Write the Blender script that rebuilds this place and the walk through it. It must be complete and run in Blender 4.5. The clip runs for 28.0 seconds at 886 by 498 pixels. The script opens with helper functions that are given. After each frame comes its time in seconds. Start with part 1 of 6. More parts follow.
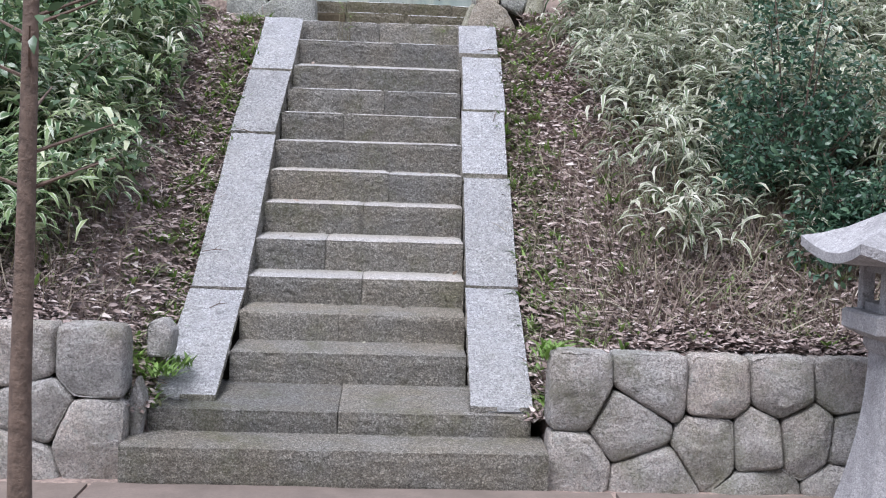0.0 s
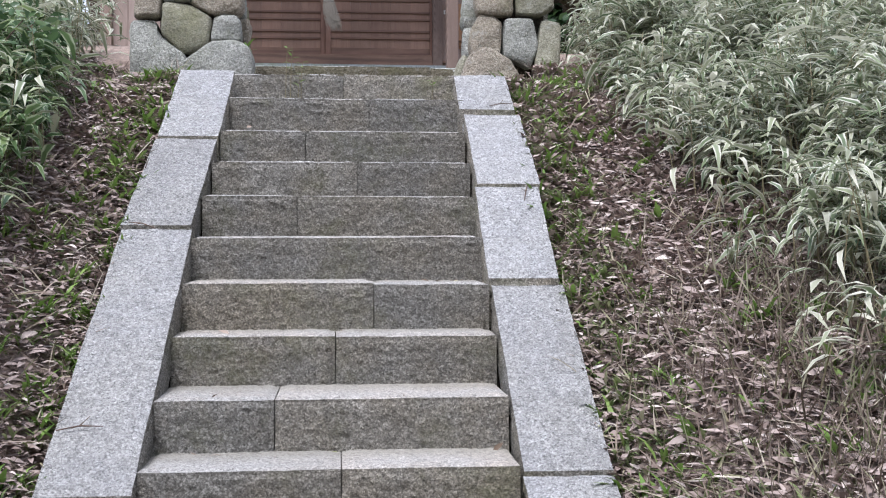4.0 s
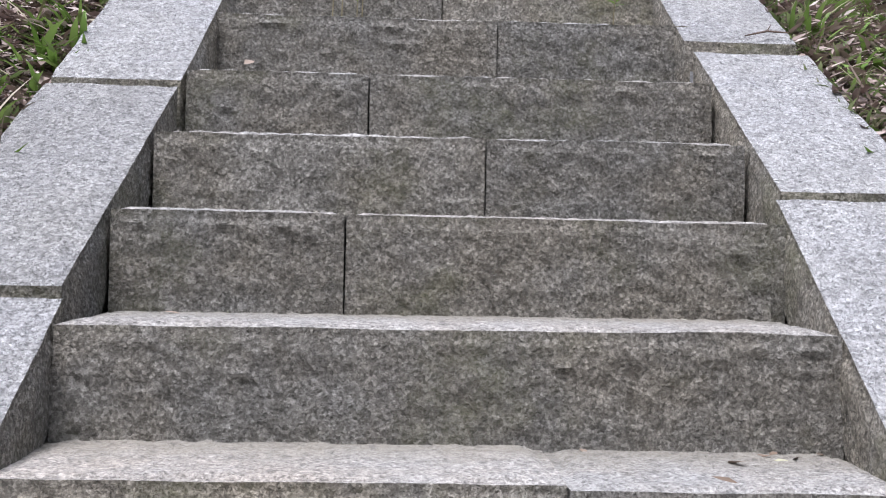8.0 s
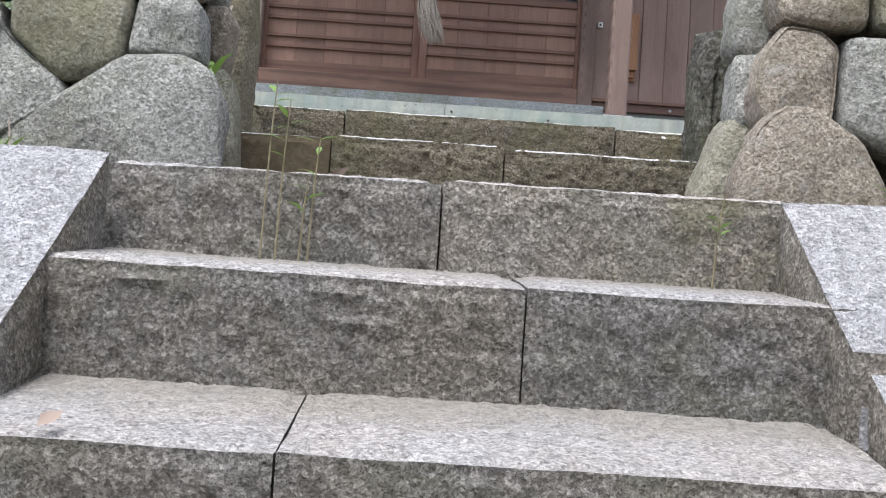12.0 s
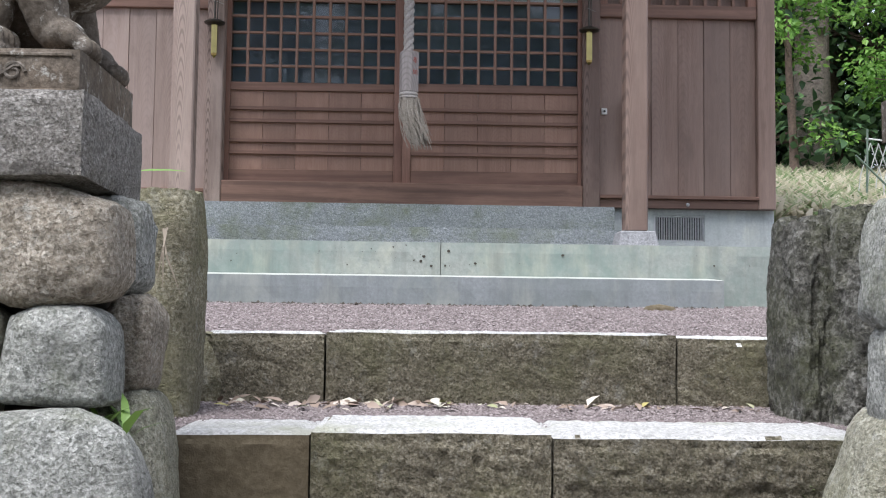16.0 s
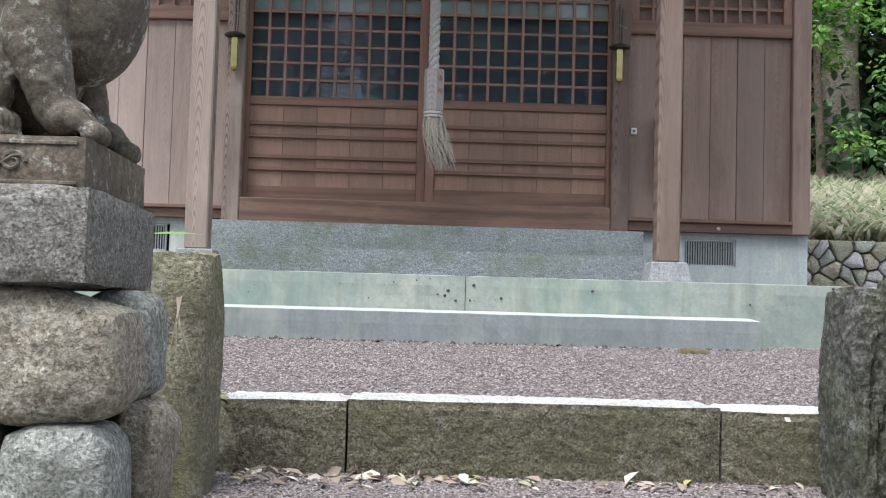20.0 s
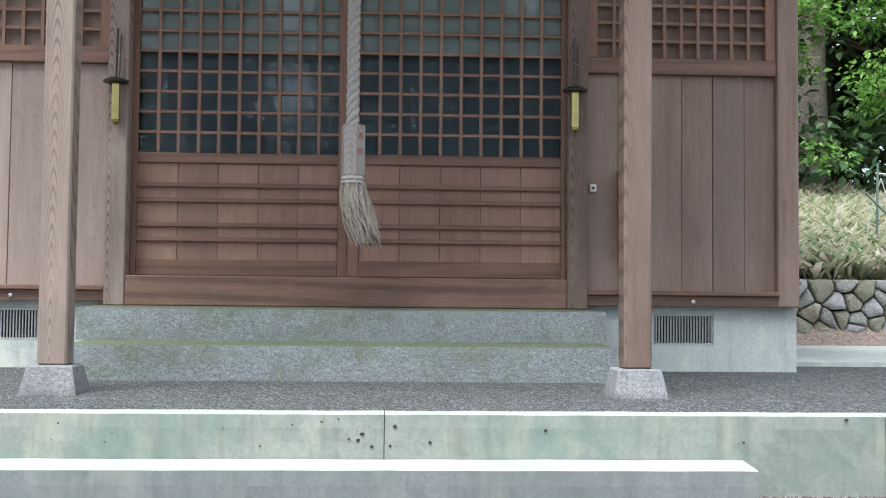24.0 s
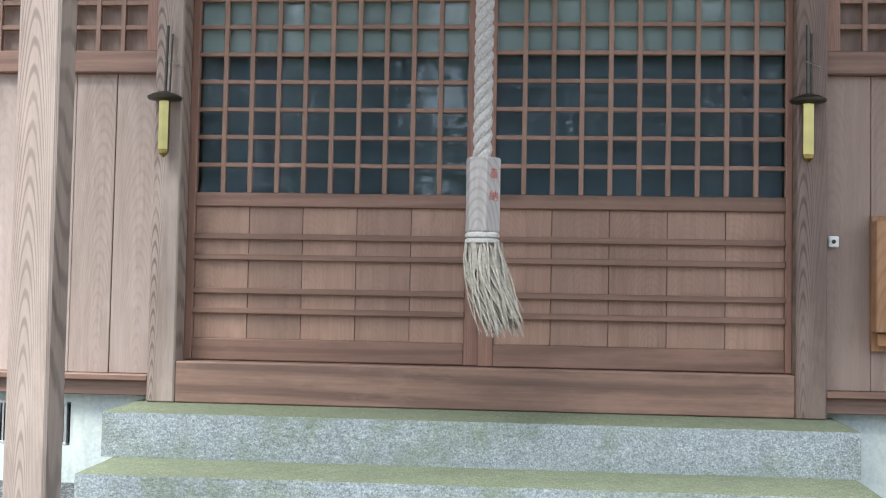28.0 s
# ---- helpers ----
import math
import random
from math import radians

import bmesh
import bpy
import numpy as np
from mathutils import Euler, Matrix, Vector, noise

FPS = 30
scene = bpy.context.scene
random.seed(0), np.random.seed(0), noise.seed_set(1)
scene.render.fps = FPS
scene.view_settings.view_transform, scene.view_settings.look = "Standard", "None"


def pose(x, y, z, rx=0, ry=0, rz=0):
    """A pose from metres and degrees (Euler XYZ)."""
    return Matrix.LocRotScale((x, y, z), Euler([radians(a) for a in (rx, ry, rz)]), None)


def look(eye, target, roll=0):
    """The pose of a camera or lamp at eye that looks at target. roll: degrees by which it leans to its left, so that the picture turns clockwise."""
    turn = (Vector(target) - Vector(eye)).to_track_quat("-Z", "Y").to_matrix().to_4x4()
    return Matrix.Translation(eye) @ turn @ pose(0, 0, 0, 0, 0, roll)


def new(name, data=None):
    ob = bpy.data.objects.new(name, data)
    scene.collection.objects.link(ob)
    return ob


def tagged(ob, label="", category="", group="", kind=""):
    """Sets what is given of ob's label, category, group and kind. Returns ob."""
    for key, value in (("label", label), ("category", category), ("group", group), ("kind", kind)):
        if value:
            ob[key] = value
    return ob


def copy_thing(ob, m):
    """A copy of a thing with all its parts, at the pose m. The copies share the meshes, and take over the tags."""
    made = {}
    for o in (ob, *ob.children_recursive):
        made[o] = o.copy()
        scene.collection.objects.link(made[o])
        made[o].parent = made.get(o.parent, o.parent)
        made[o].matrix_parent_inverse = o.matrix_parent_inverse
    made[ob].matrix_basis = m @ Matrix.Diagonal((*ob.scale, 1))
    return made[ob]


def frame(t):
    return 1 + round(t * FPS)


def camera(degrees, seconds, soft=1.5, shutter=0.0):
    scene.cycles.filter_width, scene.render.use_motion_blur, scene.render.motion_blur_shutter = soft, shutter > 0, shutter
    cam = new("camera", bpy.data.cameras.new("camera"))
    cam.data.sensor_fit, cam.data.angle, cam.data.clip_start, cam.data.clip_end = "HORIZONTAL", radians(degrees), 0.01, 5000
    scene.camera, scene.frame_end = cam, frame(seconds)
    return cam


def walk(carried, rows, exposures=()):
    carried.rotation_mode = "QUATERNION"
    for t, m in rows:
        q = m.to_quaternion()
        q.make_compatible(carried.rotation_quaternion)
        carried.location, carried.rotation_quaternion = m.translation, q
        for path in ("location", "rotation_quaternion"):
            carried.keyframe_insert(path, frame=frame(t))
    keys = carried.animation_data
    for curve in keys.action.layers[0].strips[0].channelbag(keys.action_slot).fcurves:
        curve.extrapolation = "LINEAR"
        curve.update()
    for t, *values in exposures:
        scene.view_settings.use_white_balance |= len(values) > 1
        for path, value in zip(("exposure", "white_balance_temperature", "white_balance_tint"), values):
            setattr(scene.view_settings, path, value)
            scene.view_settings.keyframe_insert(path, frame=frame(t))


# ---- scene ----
cam = camera(42.5, 28.0, soft=1.12)
METRES, EYE, TILT, LEAN, TURN = 11.5, 1.60, 0.0, 0.0, -4.9
PATH = [
    (0, (0.282, -0.003, 1.513), (0.374, 1.991, 1.388), 1.9),
    (0.5, (0.275, 0.257, 1.533), (0.326, 2.256, 1.499), 0.3),
    (1, (0.247, 0.555, 1.512), (0.338, 2.553, 1.551), 0.1),
    (1.5, (0.234, 0.804, 1.529), (0.36, 2.799, 1.588), 1.2),
    (2, (0.207, 1.177, 1.536), (0.297, 3.174, 1.609), 1.3),
    (2.5, (0.232, 1.492, 1.532), (0.332, 3.489, 1.583), 1.1),
    (4.5, (0.111, 3.015, 1.483), (0.303, 5.005, 1.565), -0.4),
    (5, (0.113, 3.437, 1.507), (0.261, 5.431, 1.567), -0.1),
    (5.5, (0.123, 3.833, 1.51), (0.292, 5.825, 1.567), 0.7),
    (6, (0.115, 4.276, 1.517), (0.3, 6.266, 1.584), 0.1),
    (6.5, (0.098, 4.63, 1.537), (0.218, 6.624, 1.632), 0.0),
    (7, (0.069, 4.987, 1.584), (0.197, 6.98, 1.701), 0.8),
    (7.5, (0.059, 5.291, 1.649), (0.185, 7.284, 1.749), 1.7),
    (8, (0.042, 5.521, 1.744), (0.12, 7.516, 1.85), 1.1),
    (8.5, (0.061, 5.665, 1.848), (0.154, 7.659, 1.97), -1.0),
    (9, (0.082, 5.858, 1.934), (0.213, 7.849, 2.077), -0.7),
    (9.5, (0.096, 5.989, 2.027), (0.184, 7.983, 2.143), 2.0),
    (10, (0.117, 6.149, 2.099), (0.171, 8.147, 2.169), 3.4),
    (10.5, (0.143, 6.267, 2.167), (0.178, 8.266, 2.215), 2.0),
    (11, (0.156, 6.408, 2.271), (0.208, 8.407, 2.333), 0.8),
    (11.5, (0.146, 6.53, 2.362), (0.195, 8.528, 2.456), 2.0),
    (12, (0.128, 6.68, 2.44), (0.158, 8.677, 2.539), 3.8),
    (12.5, (0.13, 6.859, 2.516), (0.186, 8.856, 2.606), 2.1),
    (14.5, (0.109, 7.324, 2.889), (0.193, 9.321, 2.945), 2.5),
    (15, (0.094, 7.442, 2.987), (0.23, 9.436, 3.059), 2.1),
    (15.5, (0.059, 7.566, 3.064), (0.175, 9.559, 3.176), 1.7),
    (16, (0.029, 7.593, 3.14), (0.091, 9.587, 3.276), 0.7),
    (16.5, (0.009, 7.599, 3.18), (0.029, 9.595, 3.302), 1.2),
    (17, (0.004, 7.587, 3.22), (-0.053, 9.584, 3.306), 1.5),
    (17.5, (-0.011, 7.578, 3.253), (-0.122, 9.573, 3.336), 1.3),
    (18, (-0.01, 7.574, 3.295), (-0.168, 9.562, 3.44), 1.7),
    (18.5, (-0.016, 7.574, 3.321), (-0.174, 9.561, 3.483), 2.0),
    (19, (-0.035, 7.619, 3.336), (-0.136, 9.614, 3.422), 1.2),
    (19.5, (-0.028, 7.66, 3.347), (-0.055, 9.658, 3.427), 1.0),
    (20, (-0.007, 7.77, 3.342), (0.026, 9.766, 3.461), 1.6),
    (20.5, (0.042, 7.905, 3.389), (0.103, 9.901, 3.501), 0.9),
    (21, (0.069, 8.016, 3.469), (0.129, 10.014, 3.518), 1.6),
    (21.5, (0.085, 8.119, 3.535), (0.145, 10.118, 3.577), 1.7),
    (22, (0.129, 8.242, 3.616), (0.23, 10.237, 3.719), 0.2),
    (22.5, (0.166, 8.376, 3.677), (0.294, 10.367, 3.823), 0.1),
    (24.5, (0.165, 8.963, 3.989), (0.263, 10.958, 4.074), 0.5),
    (25, (0.189, 9.109, 4.049), (0.281, 11.105, 4.135), 0.0),
    (25.5, (0.191, 9.301, 4.08), (0.277, 11.298, 4.168), 0.6),
    (26, (0.222, 9.499, 4.088), (0.283, 11.495, 4.193), -0.2),
    (26.5, (0.259, 9.767, 4.1), (0.236, 11.763, 4.213), 0.0),
    (27, (0.263, 10.022, 4.124), (0.171, 12.017, 4.231), 0.9),
    (27.5, (0.238, 10.294, 4.188), (0.113, 12.286, 4.303), 1.1),
    (28, (0.2, 10.524, 4.277), (0.035, 12.515, 4.371), 1.1),
]
EXPOSURES = [(0.0, 0.11, 6010, 16), (2.0, 0.16, 6060, 17), (5.0, 0.12, 6140, 14), (7.0, 0.12, 6100, 14), (8.0, 0.15, 6240, 16), (10.0, 0.21, 6500, 16), (12.0, 0.27, 6310, 14), (15.0, 0.13, 6090, 17), (16.0, 0.26, 6260, 13), (17.0, 0.23, 6270, 11), (18.0, 0.21, 6270, 9), (20.0, 0.29, 6250, 8), (22.0, 0.17, 6280, 8), (25.0, 0.65, 6220, 5), (28.0, 1.09, 6170, 4)]
walk(cam, [(t, look(eye, target, roll)) for t, eye, target, roll in PATH], EXPOSURES)


# ---- world, sun ----
SUN_EL, SUN_ROT = radians(63), radians(212)
world = bpy.data.worlds.new("overcast_sky")
scene.world = world
world.use_nodes = True
wn, wl = world.node_tree.nodes, world.node_tree.links
sky = wn.new("ShaderNodeTexSky")
sky.sky_type = "NISHITA"
sky.sun_disc = False
sky.sun_elevation, sky.sun_rotation = SUN_EL, SUN_ROT
haze = wn.new("ShaderNodeMix")
haze.data_type = "RGBA"
haze.inputs[0].default_value = 0.72
haze.inputs[7].default_value = (8.7, 9.2, 10.3, 1)
wl.new(sky.outputs[0], haze.inputs[6])
wl.new(haze.outputs[2], wn["Background"].inputs[0])
wn["Background"].inputs[1].default_value = 0.13
sun_data = bpy.data.lights.new("sun", "SUN")
sun_data.energy, sun_data.angle, sun_data.color = 5.2, radians(36), (1.0, 0.985, 0.97)
sun = new("sun", sun_data)
sun.matrix_world = look((-5.16, 0.53, 21.6), (0.13, 9, 2))


# ---- materials ----
def nodes_of(name):
    m = bpy.data.materials.new(name)
    m.use_nodes = True
    return m, m.node_tree.nodes, m.node_tree.links, m.node_tree.nodes["Principled BSDF"]


def tex_noise(n, l, coord, scale, detail=4.0, rough=0.6, stretch=None):
    if stretch:
        mp = n.new("ShaderNodeMapping")
        mp.inputs["Scale"].default_value = stretch
        l.new(coord, mp.inputs[0])
        coord = mp.outputs[0]
    t = n.new("ShaderNodeTexNoise")
    t.inputs["Scale"].default_value = scale
    t.inputs["Detail"].default_value = detail
    t.inputs["Roughness"].default_value = rough
    l.new(coord, t.inputs["Vector"])
    return t.outputs[0]


def ramp(n, l, fac, stops):
    r = n.new("ShaderNodeValToRGB")
    while len(r.color_ramp.elements) < len(stops):
        r.color_ramp.elements.new(0.5)
    for e, (p, c) in zip(r.color_ramp.elements, stops):
        e.position = p
        e.color = (c, c, c, 1) if isinstance(c, (int, float)) else (*c, 1)
    l.new(fac, r.inputs[0])
    return r.outputs[0]


def blend(n, l, fac, a, b, mode="MIX"):
    x = n.new("ShaderNodeMix")
    x.data_type, x.blend_type = "RGBA", mode
    for v, i in ((fac, 0), (a, 6), (b, 7)):
        if isinstance(v, (int, float)):
            x.inputs[i].default_value = v
        elif isinstance(v, tuple):
            x.inputs[i].default_value = (*v, 1)
        else:
            l.new(v, x.inputs[i])
    return x.outputs[2]


def bump(n, l, b, height, strength, dist):
    bp = n.new("ShaderNodeBump")
    bp.inputs["Strength"].default_value = strength
    bp.inputs["Distance"].default_value = dist
    l.new(height, bp.inputs["Height"])
    l.new(bp.outputs[0], b.inputs["Normal"])
    return bp


def random_shift(n, l, col, amount):
    oi = n.new("ShaderNodeObjectInfo")
    mr = n.new("ShaderNodeMapRange")
    mr.inputs["To Min"].default_value = 1 - amount
    mr.inputs["To Max"].default_value = 1 + amount
    l.new(oi.outputs["Random"], mr.inputs[0])
    hs = n.new("ShaderNodeHueSaturation")
    l.new(mr.outputs[0], hs.inputs["Value"])
    l.new(col, hs.inputs["Color"])
    return hs.outputs[0]


def stone(name, dark, mid, light, moss=None, moss_at=0.62, lichen=0.0, rough=0.9, grain=160.0, relief=0.004, vary=0.12, hewn=0.25, on_top=0.0, blotch=0.6, tint=None, pits=0.5, spots=16.0, crystal=0.0, dirt=None, fleck=0.45):
    m, n, l, b = nodes_of(name)
    co = n.new("ShaderNodeTexCoord").outputs["Object"]
    g1 = tex_noise(n, l, co, grain, 3.0, 0.7)
    gb = tex_noise(n, l, co, grain * 0.33, 4.0, 0.7)
    g2 = tex_noise(n, l, co, 7.0, 6.0, 0.7)
    col = ramp(n, l, g1, [(0.39, dark), (0.5, mid), (0.6, light)])
    col = blend(n, l, hewn, col, ramp(n, l, gb, [(0.41, dark), (0.5, mid), (0.6, light)]))
    if crystal:
        vo = n.new("ShaderNodeTexVoronoi")
        vo.inputs["Scale"].default_value = crystal
        l.new(co, vo.inputs["Vector"])
        sp = n.new("ShaderNodeSeparateColor")
        l.new(vo.outputs["Color"], sp.inputs[0])
        flecks = ramp(n, l, sp.outputs[0], [(0.0, tuple(v * 0.75 for v in dark)), (0.26, dark), (0.34, mid), (0.72, mid), (0.82, light), (1.0, tuple(min(0.9, v * 1.12) for v in light))])
        col = blend(n, l, fleck, col, flecks)
    col = blend(n, l, ramp(n, l, g2, [(0.38, 0.0), (0.62, blotch)]), col, tuple(v * 0.6 for v in mid))
    if tint:
        g6 = tex_noise(n, l, co, 2.6, 5.0, 0.65)
        col = blend(n, l, ramp(n, l, g6, [(0.42, 0.0), (0.62, 0.75)]), col, blend(n, l, 1.0, col, tint, "MULTIPLY"))
        shade = n.new("ShaderNodeObjectInfo").outputs["Random"]
        col = blend(n, l, ramp(n, l, shade, [(0.3, 0.0), (0.7, 0.4)]), col, blend(n, l, 1.0, col, tint, "MULTIPLY"))
    if dirt:
        sep_g = n.new("ShaderNodeSeparateXYZ")
        l.new(n["Texture Coordinate"].outputs["Generated"], sep_g.inputs[0])
        g7 = tex_noise(n, l, co, 9.0, 6.0, 0.7)
        back = n.new("ShaderNodeMath")
        back.operation, back.inputs[1].default_value = "MULTIPLY_ADD", 0.5
        l.new(g7, back.inputs[0])
        l.new(sep_g.outputs[1], back.inputs[2])
        col = blend(n, l, ramp(n, l, back.outputs[0], [(0.55, 0.0), (0.95, 0.7)]), col, dirt)
    if lichen:
        g3 = tex_noise(n, l, co, spots, 7.0, 0.75)
        col = blend(n, l, ramp(n, l, g3, [(0.56, 0.0), (0.64, lichen)]), col, (0.52, 0.52, 0.48))
    if moss:
        g4 = tex_noise(n, l, co, 3.2, 6.0, 0.7)
        mask = g4
        if on_top:
            ge = n.new("ShaderNodeNewGeometry")
            sep = n.new("ShaderNodeSeparateXYZ")
            l.new(ge.outputs["True Normal"], sep.inputs[0])
            add = n.new("ShaderNodeMath")
            add.operation, add.inputs[1].default_value = "MULTIPLY_ADD", on_top
            l.new(sep.outputs[2], add.inputs[0])
            l.new(g4, add.inputs[2])
            mask = add.outputs[0]
        col = blend(n, l, ramp(n, l, mask, [(moss_at - 0.1, 0.0), (moss_at + 0.12, 0.7)]), col, moss)
    g5 = tex_noise(n, l, co, 58.0, 5.0, 0.7)
    # Low spots of the relief noise darkened: pit dirt plus painted relief shade.
    col = blend(n, l, ramp(n, l, g5, [(0.36, pits), (0.5, 0.0)]), col, tuple(v * 0.7 for v in dark))
    l.new(random_shift(n, l, col, vary), b.inputs["Base Color"])
    b.inputs["Roughness"].default_value = rough
    b.inputs["Specular IOR Level"].default_value = 0.3
    first = bump(n, l, b, g5, 1.0, relief * 3.4)
    second = n.new("ShaderNodeBump")
    second.inputs["Strength"].default_value = 0.8
    second.inputs["Distance"].default_value = relief * 0.6
    l.new(g1, second.inputs["Height"])
    l.new(first.outputs[0], second.inputs["Normal"])
    l.new(second.outputs[0], b.inputs["Normal"])
    return m


def wood(name, dark, mid, light, axis="z", ring=14.0, rough=0.6, vary=0.14, grey=None, lines=0.45, size=(0.17, 0.12)):
    m, n, l, b = nodes_of(name)
    tc = n.new("ShaderNodeTexCoord")
    oi = n.new("ShaderNodeObjectInfo")
    off = n.new("ShaderNodeVectorMath")
    off.operation = "ADD"
    sc = n.new("ShaderNodeVectorMath")
    sc.operation = "SCALE"
    cmb = n.new("ShaderNodeCombineXYZ")
    for i in range(3):
        l.new(oi.outputs["Random"], cmb.inputs[i])
    l.new(cmb.outputs[0], sc.inputs[0])
    sc.inputs["Scale"].default_value = 7.0
    l.new(tc.outputs["Object"], off.inputs[0])
    l.new(sc.outputs[0], off.inputs[1])
    co = off.outputs[0]
    st = {"z": (1, 1, 0.05), "x": (0.05, 1, 1), "y": (1, 0.05, 1)}[axis]
    st2 = {"z": (1, 1, 0.12), "x": (0.12, 1, 1), "y": (1, 0.12, 1)}[axis]
    warp = tex_noise(n, l, co, 3.0, 3.0, 0.5, st2)
    w = n.new("ShaderNodeTexWave")
    if axis == "z":
        # growth rings about a leaning heart, cut by the face of the board
        gen = n.new("ShaderNodeSeparateXYZ")
        l.new(tc.outputs["Generated"], gen.inputs[0])
        px, py = n.new("ShaderNodeMath"), n.new("ShaderNodeMath")
        px.operation = py.operation = "MULTIPLY_ADD"
        px.inputs[1].default_value, px.inputs[2].default_value = size[0], -0.5 * size[0]
        l.new(gen.outputs[0], px.inputs[0])
        py.inputs[1].default_value, py.inputs[2].default_value = size[1], 0.02
        l.new(gen.outputs[2], py.inputs[0])
        away = n.new("ShaderNodeMath")
        away.operation, away.inputs[1].default_value = "MULTIPLY_ADD", size[0] * 0.7
        l.new(oi.outputs["Random"], away.inputs[0])
        l.new(px.outputs[0], away.inputs[2])
        ring_at = n.new("ShaderNodeCombineXYZ")
        shift = n.new("ShaderNodeMath")
        shift.operation, shift.inputs[1].default_value = "ADD", -size[0] * 0.35
        l.new(away.outputs[0], shift.inputs[0])
        wob = n.new("ShaderNodeMath")
        wob.operation, wob.inputs[1].default_value = "MULTIPLY_ADD", 0.035
        l.new(warp, wob.inputs[0])
        l.new(shift.outputs[0], wob.inputs[2])
        l.new(wob.outputs[0], ring_at.inputs[0])
        l.new(py.outputs[0], ring_at.inputs[1])
        w.wave_type, w.rings_direction = "RINGS", "Z"
        w.inputs["Scale"].default_value = ring * 1.6
        w.inputs["Distortion"].default_value = 0.6
        l.new(ring_at.outputs[0], w.inputs["Vector"])
    else:
        w.wave_type, w.bands_direction = "BANDS", {"x": "Z", "y": "X"}[axis]
        w.inputs["Scale"].default_value = ring * 0.5
        w.inputs["Distortion"].default_value = 22.0
        w.inputs["Detail"].default_value = 1.5
        w.inputs["Detail Scale"].default_value = 0.35
        mp = n.new("ShaderNodeMapping")
        mp.inputs["Scale"].default_value = st2
        l.new(co, mp.inputs[0])
        l.new(mp.outputs[0], w.inputs["Vector"])
    fine = tex_noise(n, l, co, 110.0, 5.0, 0.7, st)
    broad = tex_noise(n, l, co, 28.0, 4.0, 0.6, st)
    col = ramp(n, l, broad, [(0.3, dark), (0.5, mid), (0.72, light)])
    col = blend(n, l, 0.5, mid, col)
    col = blend(n, l, 0.4, col, ramp(n, l, fine, [(0.25, dark), (0.5, mid), (0.8, light)]))
    col = blend(n, l, ramp(n, l, w.outputs[0], [(0.0, 0.0), (0.55, 0.0), (0.95, lines), (1.0, lines)]), col, tuple(v * 0.9 for v in dark))
    col = blend(n, l, ramp(n, l, warp, [(0.35, 0.0), (0.7, 0.35)]), col, tuple(v * 0.7 for v in mid))
    if grey:
        g = tex_noise(n, l, co, 2.2, 5.0, 0.65, st2)
        col = blend(n, l, ramp(n, l, g, [(0.42, 0.0), (0.68, 0.6)]), col, grey)
    stain = tex_noise(n, l, co, 6.5, 6.0, 0.68, {"z": (1, 1, 0.4), "x": (0.4, 1, 1), "y": (1, 0.4, 1)}[axis])
    col = blend(n, l, ramp(n, l, stain, [(0.30, 0.55), (0.46, 0.0)]), col, tuple(v * 0.62 for v in mid))
    col = blend(n, l, ramp(n, l, stain, [(0.54, 0.0), (0.70, 0.5)]), col, tuple(v * 0.5 + w_ * 0.58 for v, w_ in zip(mid, light)))
    l.new(random_shift(n, l, col, vary), b.inputs["Base Color"])
    b.inputs["Roughness"].default_value = rough
    bump(n, l, b, fine, 0.35, 0.0015)
    return m


def leafy(name, stops, rough=0.5, edge=None, trans=0.25):
    m, n, l, b = nodes_of(name)
    ge = n.new("ShaderNodeNewGeometry")
    col = ramp(n, l, ge.outputs["Random Per Island"], stops)
    if edge:
        uv = n.new("ShaderNodeUVMap")
        sep = n.new("ShaderNodeSeparateXYZ")
        l.new(uv.outputs[0], sep.inputs[0])
        col = blend(n, l, ramp(n, l, sep.outputs[0], [(0.1, 1.0), (0.28, 0.0), (0.72, 0.0), (0.9, 1.0)]), col, edge)
    l.new(col, b.inputs["Base Color"])
    b.inputs["Roughness"].default_value = rough
    tr = n.new("ShaderNodeBsdfTranslucent")
    l.new(col, tr.inputs[0])
    mx = n.new("ShaderNodeMixShader")
    mx.inputs[0].default_value = trans
    l.new(b.outputs[0], mx.inputs[1])
    l.new(tr.outputs[0], mx.inputs[2])
    l.new(mx.outputs[0], n["Material Output"].inputs[0])
    return m


def plain(name, col, rough=0.5, metal=0.0, mottled=0.25, scale=30.0, relief=0.0):
    m, n, l, b = nodes_of(name)
    co = n.new("ShaderNodeTexCoord").outputs["Object"]
    g = tex_noise(n, l, co, scale, 5.0, 0.65)
    c = ramp(n, l, g, [(0.3, tuple(v * (1 - mottled) for v in col)), (0.7, tuple(min(1, v * (1 + mottled)) for v in col))])
    l.new(c, b.inputs["Base Color"])
    b.inputs["Roughness"].default_value, b.inputs["Metallic"].default_value = rough, metal
    if relief:
        bump(n, l, b, g, 0.7, relief)
    return m


